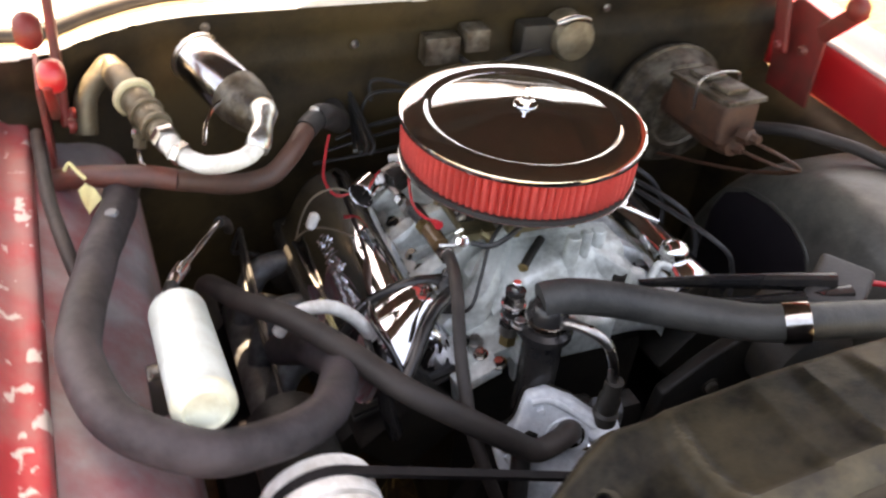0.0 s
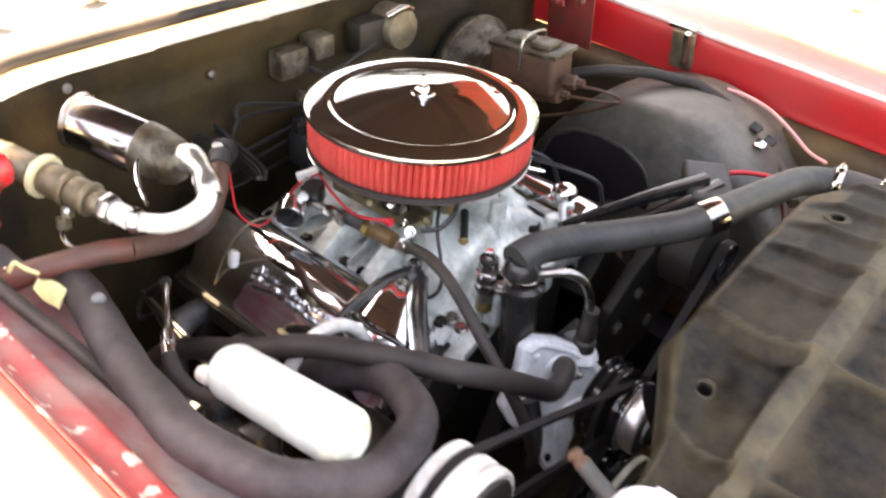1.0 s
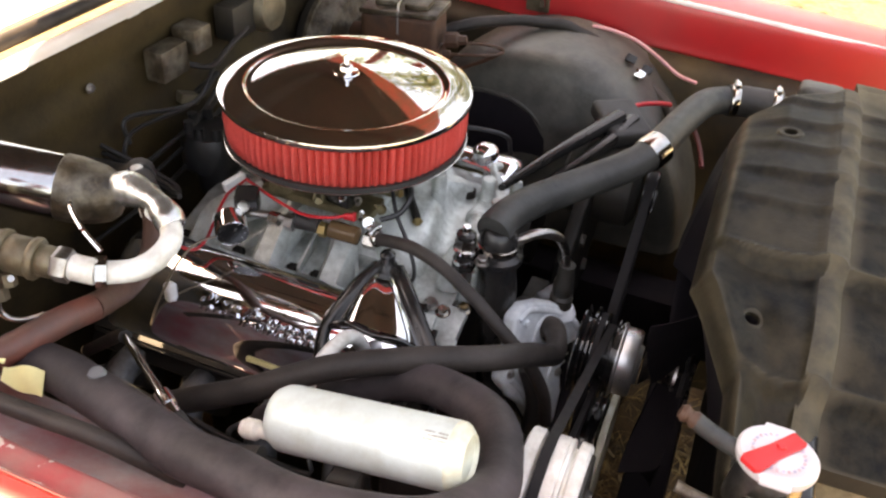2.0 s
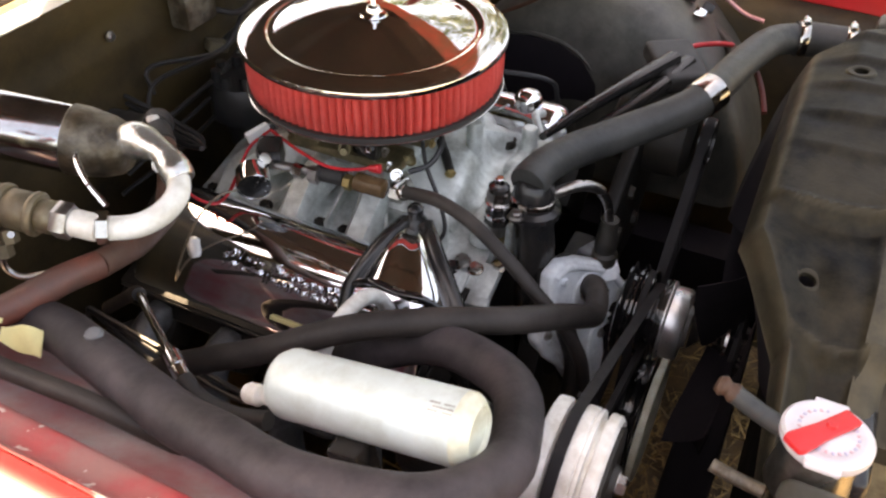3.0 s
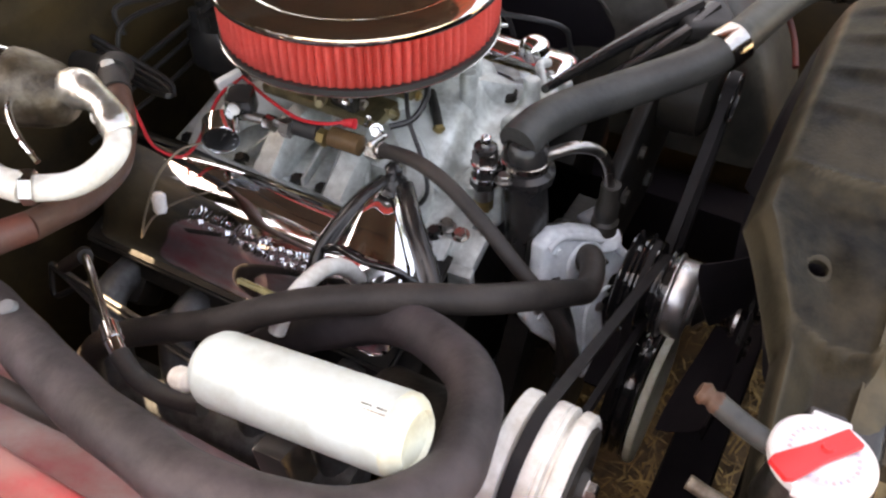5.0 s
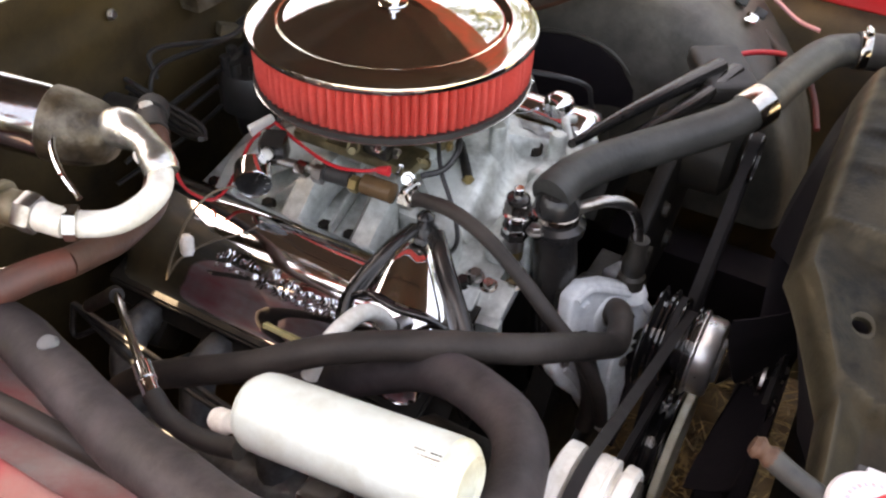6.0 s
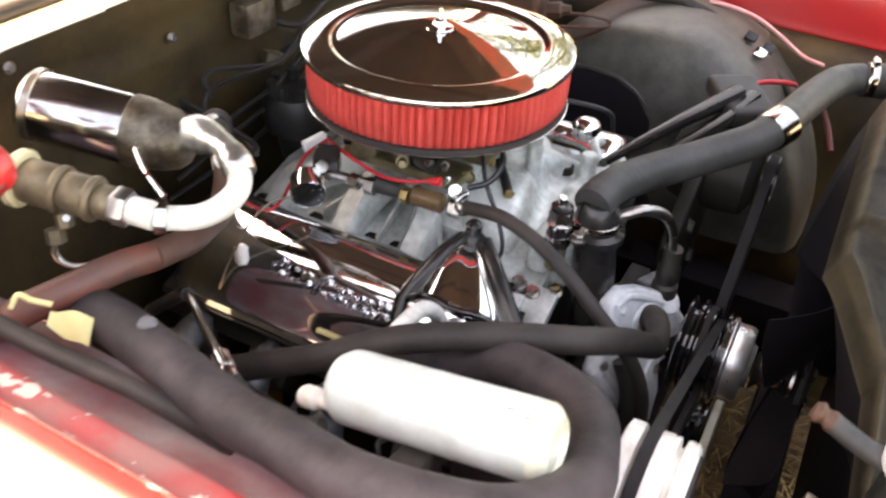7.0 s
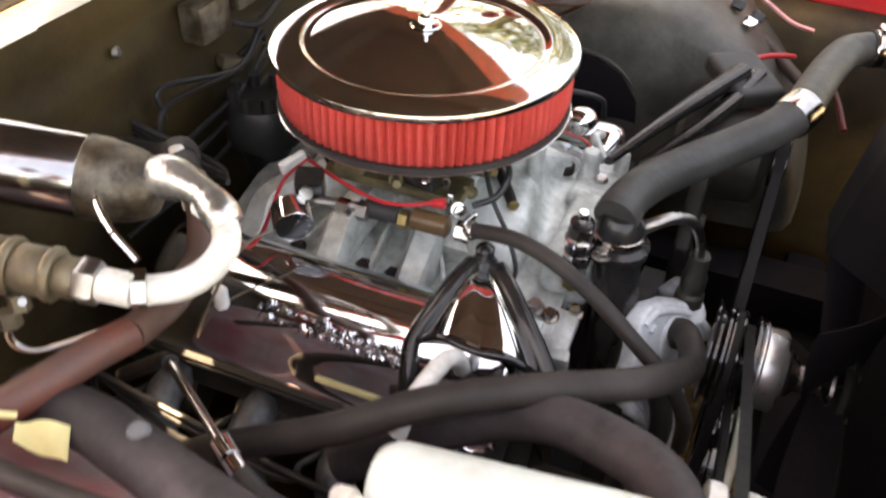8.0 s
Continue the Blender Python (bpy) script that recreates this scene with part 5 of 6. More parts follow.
        part("belt_loop", bm, BELT, b)


def build_fan():
    cx, cz, y = -0.012, 0.670, -0.552
    f = thing("cooling_fan", (cx, y, cz), "black steel engine cooling fan at rest", "fan")
    bm = bmesh.new()
    lathe(bm, [(0, -0.006), (0.050, -0.006), (0.056, 0), (0.050, 0.006), (0, 0.006)], axis_pose((cx, y, cz), (cx, -1, cz)), 32)
    part("hub", bm, BLACK_PAINT, f)
    bm = bmesh.new()
    lathe(bm, [(0.030, 0), (0.024, 0.006), (0.0175, 0.012), (0.0165, 0.034), (0.022, 0.042), (0.032, 0.046), (0.032, 0.050), (0, 0.050)], axis_pose((cx, y + 0.062, cz), (cx, -1, cz)), 28)
    part("shaft", bm, STEEL, f, "bright fan shaft with a flange")
    for k in range(5):
        a = radians(112 + 72 * k)
        d, t = Vector((math.cos(a), 0, math.sin(a))), Vector((-math.sin(a), 0, math.cos(a)))
        bm = bmesh.new()
        def fn(u, v):
            w = (0.036 if k == 0 else 0.020) + 0.022 * u ** 0.8 * (1.0 - 0.40 * u ** 4)
            return Vector((cx, y + 0.014, cz)) + d * (0.006 + 0.174 * u) + t * (v * w * 0.65) + Vector((0, 1, 0)) * (v * w * 0.72 + 0.012 * v * v * u)
        sheet(bm, fn, steps(0, 1, 8), steps(-1, 1, 8), 0.0025, (0, 1, 0))
        part("blade", bm, FLAT_BLACK, f)
        for q in (0.02, 0.035):
            bm = bmesh.new()
            lathe(bm, [(0, 0), (0.005, 0), (0.0035, 0.004), (0, 0.0045)], axis_pose(Vector((cx, y - 0.006, cz)) + d * q * 1.25, Vector((cx, -1, cz)) + d * q * 1.25), 10)
            part("rivet", bm, STEEL, f)


def build_bracket():
    b = thing("compressor_bracket", (-0.22, -0.18, 0.75), "gloss black pressed steel compressor bracket over the valve cover", "bracket")
    top = Vector((-0.160, -0.143, 0.836))
    def tent(u, v):
        c = Vector((-0.160 - 0.108 * v, -0.143 - 0.034 * v, 0.832 - 0.006 * v + 0.022 * math.sin(math.pi * v) * 0.8))
        w = 0.014 + 0.062 * v ** 1.3
        return c + Vector((0.010 * u * u * v, u * w, -0.034 * u * u * v - 0.004 * math.cos(u * 7) * v))
    bm = bmesh.new()
    sheet(bm, tent, steps(-1, 1, 16), steps(0, 1, 14), 0.004, (0.2, 0, -1))
    part("top_plate", bm, CHROME, b, "dark reflecting chrome top plate")
    for u, e in ((-1, [(-0.285, -0.252, 0.775), (-0.270, -0.262, 0.70)]), (1, [(-0.292, -0.112, 0.760), (-0.320, -0.115, 0.70)])):
        bm = bmesh.new()
        tube(bm, [tent(u * 0.9, 0.05), tent(u * 0.95, 0.5), tent(u * 0.97, 1.0)] + e, lambda q: 0.015 - 0.003 * q, 14, 8, flat=0.7)
        part("leg", bm, BLACK_PAINT, b)
    bm = bmesh.new()
    tube(bm, [tent(-0.98, 1.0), tent(-0.5, 1.0) + Vector((-0.006, 0, 0)), tent(0.0, 1.0) + Vector((-0.008, 0, 0)), tent(0.5, 1.0) + Vector((-0.006, 0, 0)), tent(0.98, 1.0)], 0.0045, 10)
    part("rolled_edge", bm, GLOSS_BLACK, b)
    bm = bmesh.new()
    box(bm, pose(-0.278, -0.200, 0.770, 0, -22, -8), 0.010, 0.10, 0.050, 0.003)
    part("web", bm, BLACK_PAINT, b)
    bm = bmesh.new()
    lathe(bm, [(0.017, -0.040), (0.016, 0.000), (0.012, 0.006), (0.010, 0.009), (0.0105, 0.020), (0.006, 0.025), (0, 0.026)], Matrix.Translation(top), 18)
    part("top_stud", bm, BLACK_PAINT, b)
    f = thing("manifold_lug", (-0.12, -0.225, 0.76), "bare aluminium bracket lug with a bright bolt", "lug")
    bm = bmesh.new()
    box(bm, pose(-0.142, -0.232, 0.752, 0, -24, 0), 0.052, 0.034, 0.018, 0.004)
    box(bm, pose(-0.170, -0.238, 0.722, 0, -10, 6), 0.016, 0.030, 0.060, 0.004)
    part("lug", bm, ALUMINIUM, f)
    bolts([(-0.136, -0.218, 0.766), (-0.120, -0.243, 0.768)], (-0.3, 0, 1), 0.008, 0.009, CHROME_OLD, f)
    r = thing("white_pipe", (-0.335, -0.17, 0.80), "short curved white pipe below the bracket", "pipe")
    bm = bmesh.new()
    tube(bm, [(-0.395, -0.150, 0.815), (-0.380, -0.156, 0.842), (-0.358, -0.164, 0.858), (-0.328, -0.168, 0.855), (-0.298, -0.168, 0.828), (-0.275, -0.166, 0.79)], 0.009, 14)
    part("tubing", bm, WHITE_TUBE, r)


# ---- hoses ----
def build_hoses():
    h = thing("upper_radiator_hose", (0.2, -0.42, 0.9), "grey-black upper radiator hose with a wide bright clamp", "hose")
    bm = bmesh.new()
    tube(bm, [(-0.088, -0.262, 0.884), (-0.052, -0.268, 0.890), (-0.005, -0.284, 0.888), (0.045, -0.312, 0.887), (0.092, -0.350, 0.893), (0.135, -0.394, 0.907), (0.172, -0.420, 0.920), (0.22, -0.428, 0.918), (0.31, -0.443, 0.912), (0.385, -0.462, 0.910), (0.428, -0.482, 0.905), (0.447, -0.52, 0.905), (0.456, -0.585, 0.905)], lambda u: 0.0235 + 0.002 * math.exp(-((u - 0.02) / 0.03) ** 2), 22, 8)
    part("tubing", bm, HOSE_GREY, h)
    bm = bmesh.new()
    lathe(bm, [(0.0225, 0), (0.0262, 0.001), (0.0266, 0.004), (0.0266, 0.028), (0.0262, 0.031), (0.0225, 0.032)], axis_pose((0.158, -0.411, 0.914), (0.195, -0.431, 0.926)), 32)
    part("wide_clamp", bm, CHROME_OLD, h, "wide bright band clamp")
    bm = bmesh.new()
    tube(bm, [(0.440, -0.498, 0.9045), (0.450, -0.53, 0.905), (0.456, -0.585, 0.905)], 0.0262, 20)
    part("end_sleeve", bm, RUBBER, h, "black rubber end sleeve")
    screw_clamp((0.4435, -0.508, 0.905), (0.2, -1, 0), 0.0262, h)
    screw_clamp((0.4550, -0.575, 0.905), (0.1, -1, 0), 0.0262, h)

    h = thing("heater_hose", (-0.25, -0.35, 0.8), "dusty black heater hose from the water pump", "hose")
    bm = bmesh.new()
    tube(bm, [(-0.062, -0.346, 0.726), (-0.075, -0.361, 0.745), (-0.096, -0.372, 0.749), (-0.132, -0.379, 0.752), (-0.168, -0.374, 0.777), (-0.238, -0.362, 0.832), (-0.297, -0.328, 0.863), (-0.345, -0.253, 0.870), (-0.390, -0.178, 0.865), (-0.425, -0.105, 0.834), (-0.444, -0.040, 0.806), (-0.455, 0.025, 0.768), (-0.455, 0.085, 0.70), (-0.44, 0.13, 0.60)], lambda u: 0.0150 + 0.003 * math.exp(-(u / 0.06) ** 2), 18)
    part("tubing", bm, RUBBER_DUSTY, h)
    screw_clamp((-0.0655, -0.354, 0.7315), (-0.35, -0.8, 0.5), 0.0175, h, width=0.008)

    h = thing("large_duct_hose", (-0.55, -0.2, 0.9), "thick dusty grey-black hose curled round the drier", "hose")
    bm = bmesh.new()
    tube(bm, [(-0.545, 0.10, 0.905), (-0.556, 0.022, 0.922), (-0.580, -0.07, 0.934), (-0.600, -0.152, 0.942), (-0.612, -0.22, 0.951), (-0.617, -0.289, 0.955), (-0.588, -0.375, 0.951), (-0.505, -0.407, 0.921), (-0.406, -0.370, 0.893), (-0.350, -0.268, 0.847), (-0.355, -0.17, 0.79), (-0.38, -0.08, 0.72)], 0.0225, 20, 8, wobble=0.003)
    part("tubing", bm, HOSE_CHALKY, h)
    bm = bmesh.new()
    lathe(bm, [(0, 0), (0.009, 0), (0.007, 0.004), (0, 0.0045)], axis_pose((-0.566, -0.035, 0.951), (-0.572, -0.036, 0.99)), 14)
    part("patch", bm, HEAD_GREY, h, "pale grey round spot")

    h = thing("rust_heater_hose", (-0.45, 0.05, 0.92), "faded red-brown heater hose to the firewall", "hose")
    bm = bmesh.new()
    tube(bm, [(-0.66, 0.12, 0.915), (-0.597, 0.084, 0.934), (-0.529, 0.055, 0.944), (-0.480, 0.046, 0.936)], 0.0148, 18, 8, wobble=0.002)
    part("tubing", bm, RUST_HOSE, h)
    bm = bmesh.new()
    tube(bm, [(-0.482, 0.046, 0.9362), (-0.455, 0.050, 0.927), (-0.420, 0.062, 0.910), (-0.380, 0.076, 0.899), (-0.345, 0.080, 0.904), (-0.312, 0.098, 0.925), (-0.285, 0.127, 0.940), (-0.262, 0.156, 0.942)], 0.0145, 18, 8, wobble=0.002)
    part("grimy_length", bm, HOSE_BROWN, h, "grimy brown length of the hose")
    bm = bmesh.new()
    tube(bm, [(-0.285, 0.127, 0.940), (-0.270, 0.146, 0.942), (-0.252, 0.166, 0.938)], 0.0165, 16)
    part("end_sleeve", bm, RUBBER, h, "black rubber sleeve")
    e = thing("heater_elbow", (-0.24, 0.20, 0.90), "black rubber elbow at the heater with a painted glint", "hose")
    bm = bmesh.new()
    tube(bm, [(-0.262, 0.155, 0.942), (-0.246, 0.168, 0.938), (-0.220, 0.20, 0.912), (-0.200, 0.24, 0.885), (-0.19, 0.31, 0.87)], 0.019, 18)
    part("tubing", bm, RUBBER, e)
    # white spike stands in for the sun glint on the elbow
    bm = bmesh.new()
    tube(bm, [(-0.296, 0.128, 0.912), (-0.285, 0.138, 0.928), (-0.272, 0.148, 0.944), (-0.260, 0.160, 0.955)], lambda u: 0.0045 + 0.004 * u, 10)
    part("clip", bm, WHITE_TUBE, e, "white spike painted in for a sun glint")
    for k in range(4):
        bm = bmesh.new()
        tube(bm, [(-0.20 + 0.012 * k, 0.15 + 0.01 * k, 0.88 - 0.01 * k), (-0.185 + 0.01 * k, 0.20, 0.865), (-0.16, 0.31, 0.86 + 0.012 * k)], 0.0035, 8, 5)
        part("wire", bm, PLASTIC, e)

    h = thing("small_drain_hose", (-0.62, 0.0, 0.93), "thin dusty black hose lying along the fender", "hose")
    bm = bmesh.new()
    tube(bm, [(-0.640, 0.16, 0.962), (-0.636, 0.07, 0.962), (-0.632, 0.0, 0.956), (-0.622, -0.07, 0.945), (-0.612, -0.115, 0.925), (-0.60, -0.15, 0.90)], 0.0088, 14)
    part("tubing", bm, RUBBER_DUSTY, h)

    l = thing("steel_line", (-0.47, 0.0, 0.83), "thin steel line with a hex end fitting", "pipe")
    bm = bmesh.new()
    tube(bm, [(-0.415, 0.085, 0.835), (-0.429, 0.062, 0.846), (-0.465, 0.006, 0.851), (-0.497, -0.044, 0.855)], 0.0045, 10)
    part("line", bm, CHROME_OLD, l)
    for q0, q1, r in (((-0.490, -0.034, 0.8545), (-0.502, -0.053, 0.8555), 0.0095), ((-0.502, -0.052, 0.8555), (-0.512, -0.070, 0.852), 0.0085)):
        bm = bmesh.new()
        d = (Vector(q1) - Vector(q0)).length
        lathe(bm, [(0, 0), (r, 0.001), (r, d - 0.001), (0, d)], axis_pose(q0, q1), 12)
        part("end_fitting", bm, CHROME, l)
    bm = bmesh.new()
    tube(bm, [(-0.510, -0.066, 0.853), (-0.520, -0.095, 0.848), (-0.522, -0.135, 0.848), (-0.520, -0.175, 0.86)], 0.0095, 12)
    part("rubber_end", bm, RUBBER, l)
    bm = bmesh.new()
    tube(bm, [(-0.428, 0.064, 0.845), (-0.420, 0.078, 0.836), (-0.412, 0.10, 0.815), (-0.40, 0.16, 0.76)], 0.008, 12)
    part("boot", bm, RUBBER_DUSTY, l)


# ---- air conditioning ----
def build_air_conditioning():
    A, B = Vector((-0.517, -0.192, 0.923)), Vector((-0.515, -0.383, 0.955))
    d = thing("receiver_drier", (-0.516, -0.28, 0.90), "chalky white aluminium drier can with a yellowed end", "drier")
    m = axis_pose(A, B)
    L_ = (B - A).length
    bm = bmesh.new()
    lathe(bm, [(0, 0), (0.018, 0.0005), (0.026, 0.004), (0.0305, 0.012), (0.0315, 0.018), (0.0315, L_ - 0.014), (0.0305, L_ - 0.010)], m, 48)
    part("can", bm, DRIER_WHITE, d)
    bm = bmesh.new()
    lathe(bm, [(0.0312, L_ - 0.012), (0.0312, L_ - 0.008), (0.0290, L_ - 0.004), (0.022, L_ + 0.002), (0.020, L_ - 0.002), (0, L_ - 0.003)], m, 48)
    part("end_cap", bm, CAP_CREAM, d, "yellowed domed end")
    bm = bmesh.new()
    lathe(bm, [(0, 0.030), (0.008, 0.030), (0.010, 0.026), (0.010, 0.014), (0.0065, 0.010), (0.0065, -0.006)], axis_pose(A + Vector((-0.013, -0.002, -0.012)), A + Vector((-0.013, 0.1, -0.03))), 16)
    part("outlet", bm, WHITE_TUBE, d)
    bm = bmesh.new()
    rnd = random.Random(8)
    ax_ = (B - A).normalized()
    for k in range(5):
        for q in range(7):
            a_ = radians(101 + 6.5 * k)
            out = Vector((math.cos(a_), 0, math.sin(a_)))
            out = (out - ax_ * out.dot(ax_)).normalized()
            c_ = A + ax_ * (L_ * (0.83 + 0.016 * q)) + out * 0.0316
            if rnd.random() < 0.8:
                box(bm, Matrix.Translation(c_) @ Matrix(((ax_.x, out.cross(ax_).x, out.x, 0), (ax_.y, out.cross(ax_).y, out.y, 0), (ax_.z, out.cross(ax_).z, out.z, 0), (0, 0, 0, 1))), rnd.uniform(0.0016, 0.0030), 0.0012, 0.0005, 0)
    part("label_print", bm, STEEL, d, "faint grey print")
    bm = bmesh.new()
    box(bm, pose(-0.545, -0.285, 0.895, -9, 0, 0), 0.03, 0.03, 0.05, 0.004)
    part("bracket", bm, BLACK_PAINT, d)

    A, B = Vector((-0.419, 0.262, 1.013)), Vector((-0.365, 0.135, 0.985))
    a = thing("accumulator", (-0.40, 0.22, 0.95), "dark chrome accumulator can at the firewall", "accumulator")
    m = axis_pose(A, B)
    L_ = (B - A).length
    bm = bmesh.new()
    lathe(bm, [(0, 0), (0.030, 0), (0.0365, 0.006), (0.0375, 0.012), (0.0375, L_ - 0.034), (0.036, L_ - 0.030)], m, 48)
    part("can", bm, ACC_METAL, a, "dull silver metal can")
    bm = bmesh.new()
    lathe(bm, [(0.0362, L_ - 0.032), (0.0385, L_ - 0.030), (0.0385, L_ - 0.014), (0.0365, L_ - 0.004), (0.034, L_ + 0.012), (0.028, L_ + 0.028), (0.020, L_ + 0.036), (0, L_ + 0.038)], m, 48)
    part("end_cover", bm, DARK_BRONZE, a, "brown corroded end cover")
    bm = bmesh.new()
    lathe(bm, [(0.0378, 0.008), (0.0392, 0.009), (0.0392, 0.016), (0.0378, 0.017)], m, 40)
    part("strap", bm, STEEL, a)
    for ang in (20, 140, 250):
        bm = bmesh.new()
        q = m @ pose(0.027 * math.cos(radians(ang)), 0.027 * math.sin(radians(ang)), L_ - 0.002)
        lathe(bm, [(0, 0), (0.006, 0), (0.006, 0.006), (0, 0.007)], q, 6)
        part("bolt", bm, STEEL, a)

    A, B = Vector((-0.522, 0.195, 1.006)), Vector((-0.478, 0.036, 0.985))
    v = thing("suction_valve", (-0.52, 0.10, 0.96), "corroded bronze-grey suction throttling valve", "valve")
    m = axis_pose(A, B)
    L_ = (B - A).length
    for z0, z1, r, sg, m_, nm in ((-0.03, 0.020, 0.019, 24, VALVE_BRONZE, "inlet"), (0.015, 0.030, 0.0195, 6, VALVE_BRONZE, "hex_nut"), (0.030, 0.040, 0.028, 36, TAN_CAP, "collar"), (0.040, 0.072, 0.0215, 30, VALVE_BRONZE, "body"), (0.072, 0.080, 0.0235, 30, VALVE_BRONZE, "ring"), (0.080, 0.104, 0.020, 30, VALVE_BRONZE, "body"), (0.104, 0.112, 0.022, 30, VALVE_BRONZE, "ring"), (0.112, 0.128, 0.0165, 24, VALVE_BRONZE, "neck"), (0.128, 0.144, 0.0185, 6, STEEL, "hex_nut"), (0.144, L_ + 0.004, 0.0135, 24, WHITE_TUBE, "outlet")):
        bm = bmesh.new()
        lathe(bm, [(0, z0), (r * 0.93, z0), (r, z0 + 0.002), (r, z1 - 0.002), (r * 0.93, z1), (0, z1)], m, sg)
        part(nm, bm, m_, v)
    bm = bmesh.new()
    tube(bm, [m @ Vector((0, 0, -0.02)), m @ Vector((0, 0, -0.05)), (-0.548, 0.236, 1.004), (-0.572, 0.222, 0.978), (-0.580, 0.205, 0.93)], 0.016, 16)
    part("inlet_elbow", bm, VALVE_BRONZE, v)
    p = thing("capillary_line", (-0.5, 0.1, 0.9), "thin bent steel line under the valve", "pipe")
    bm = bmesh.new()
    tube(bm, [(-0.522, 0.098, 0.985), (-0.510, 0.122, 0.962), (-0.514, 0.133, 0.945), (-0.517, 0.136, 0.928), (-0.515, 0.129, 0.918), (-0.508, 0.116, 0.914), (-0.487, 0.095, 0.916), (-0.458, 0.070, 0.922)], 0.0034, 10)
    part("line", bm, CHROME_OLD, p)
    for t_, r in (((-0.516, 0.110, 0.976), 0.0085), ((-0.514, 0.132, 0.948), 0.0095)):
        bm = bmesh.new()
        lathe(bm, [(0, -0.008), (r, -0.007), (r, 0.007), (0, 0.008)], axis_pose(t_, Vector(t_) + Vector((0.2, 0.2, 1))), 6)
        part("flare_nut", bm, VALVE_BRONZE, p)
    s = thing("sensing_bulb", (-0.42, 0.09, 0.95), "thin bright sensing tube on the accumulator", "pipe")
    bm = bmesh.new()
    tube(bm, [(-0.395, 0.135, 1.000), (-0.415, 0.115, 0.998), (-0.430, 0.090, 0.990), (-0.438, 0.062, 0.975)], 0.0032, 8)
    part("line", bm, CHROME, s)
    u = thing("suction_tube", (-0.42, 0.03, 0.97), "white U-shaped aluminium refrigerant tube", "pipe")
    bm = bmesh.new()
    tube(bm, [(-0.478, 0.040, 0.984), (-0.470, 0.028, 0.981), (-0.450, 0.008, 0.978), (-0.425, -0.001, 0.980), (-0.396, 0.004, 0.983), (-0.376, 0.022, 0.988), (-0.368, 0.046, 0.992)], lambda q: 0.0120 + 0.002 * max(0.0, q - 0.8), 18)
    part("tubing", bm, WHITE_TUBE, u)
    bm = bmesh.new()
    tube(bm, [(-0.352, 0.108, 0.990), (-0.354, 0.086, 0.997), (-0.359, 0.064, 1.000), (-0.366, 0.044, 0.999), (-0.374, 0.026, 0.994), (-0.380, 0.014, 0.986)], lambda q: 0.0190 - 0.005 * q + 0.0025 * math.sin(9 * q), 18, 7, wobble=0.003)
    part("manifold_block", bm, BLOCK_ALU, u, "bright cast end block")
    bm = bmesh.new()
    lathe(bm, [(0.0128, 0), (0.0165, 0.001), (0.0165, 0.012), (0.0128, 0.013)], axis_pose((-0.476, 0.037, 0.983), (-0.466, 0.024, 0.981)), 6)
    part("flare_nut", bm, CHROME_OLD, u)
    t = thing("yellow_tag", (-0.60, 0.04, 0.92), "faded yellow cloth tag tied on with string", "tag")
    bm = bmesh.new()
    def tg(i, j):
        c = Vector((-0.589, 0.034, 0.936))
        e, f = Vector((0.3, -0.85, -0.25)).normalized(), Vector((0.62, 0.30, 0.72)).normalized()
        w = 0.008 + 0.006 * (i + 1) / 2
        return c + e * i * 0.019 + f * j * w + Vector((0, 0, 0.003 * math.sin(3 * i + j)))
    sheet(bm, tg, steps(-1, 1, 8), steps(-1, 1, 6), 0.0012, (0.5, 0, -0.5))
    part("cloth", bm, TAG_YELLOW, t)
    bm = bmesh.new()
    tube(bm, [(-0.589, 0.050, 0.952), (-0.598, 0.062, 0.958), (-0.605, 0.068, 0.966), (-0.612, 0.072, 0.955)], 0.0025, 8)
    part("string", bm, TAG_YELLOW, t)


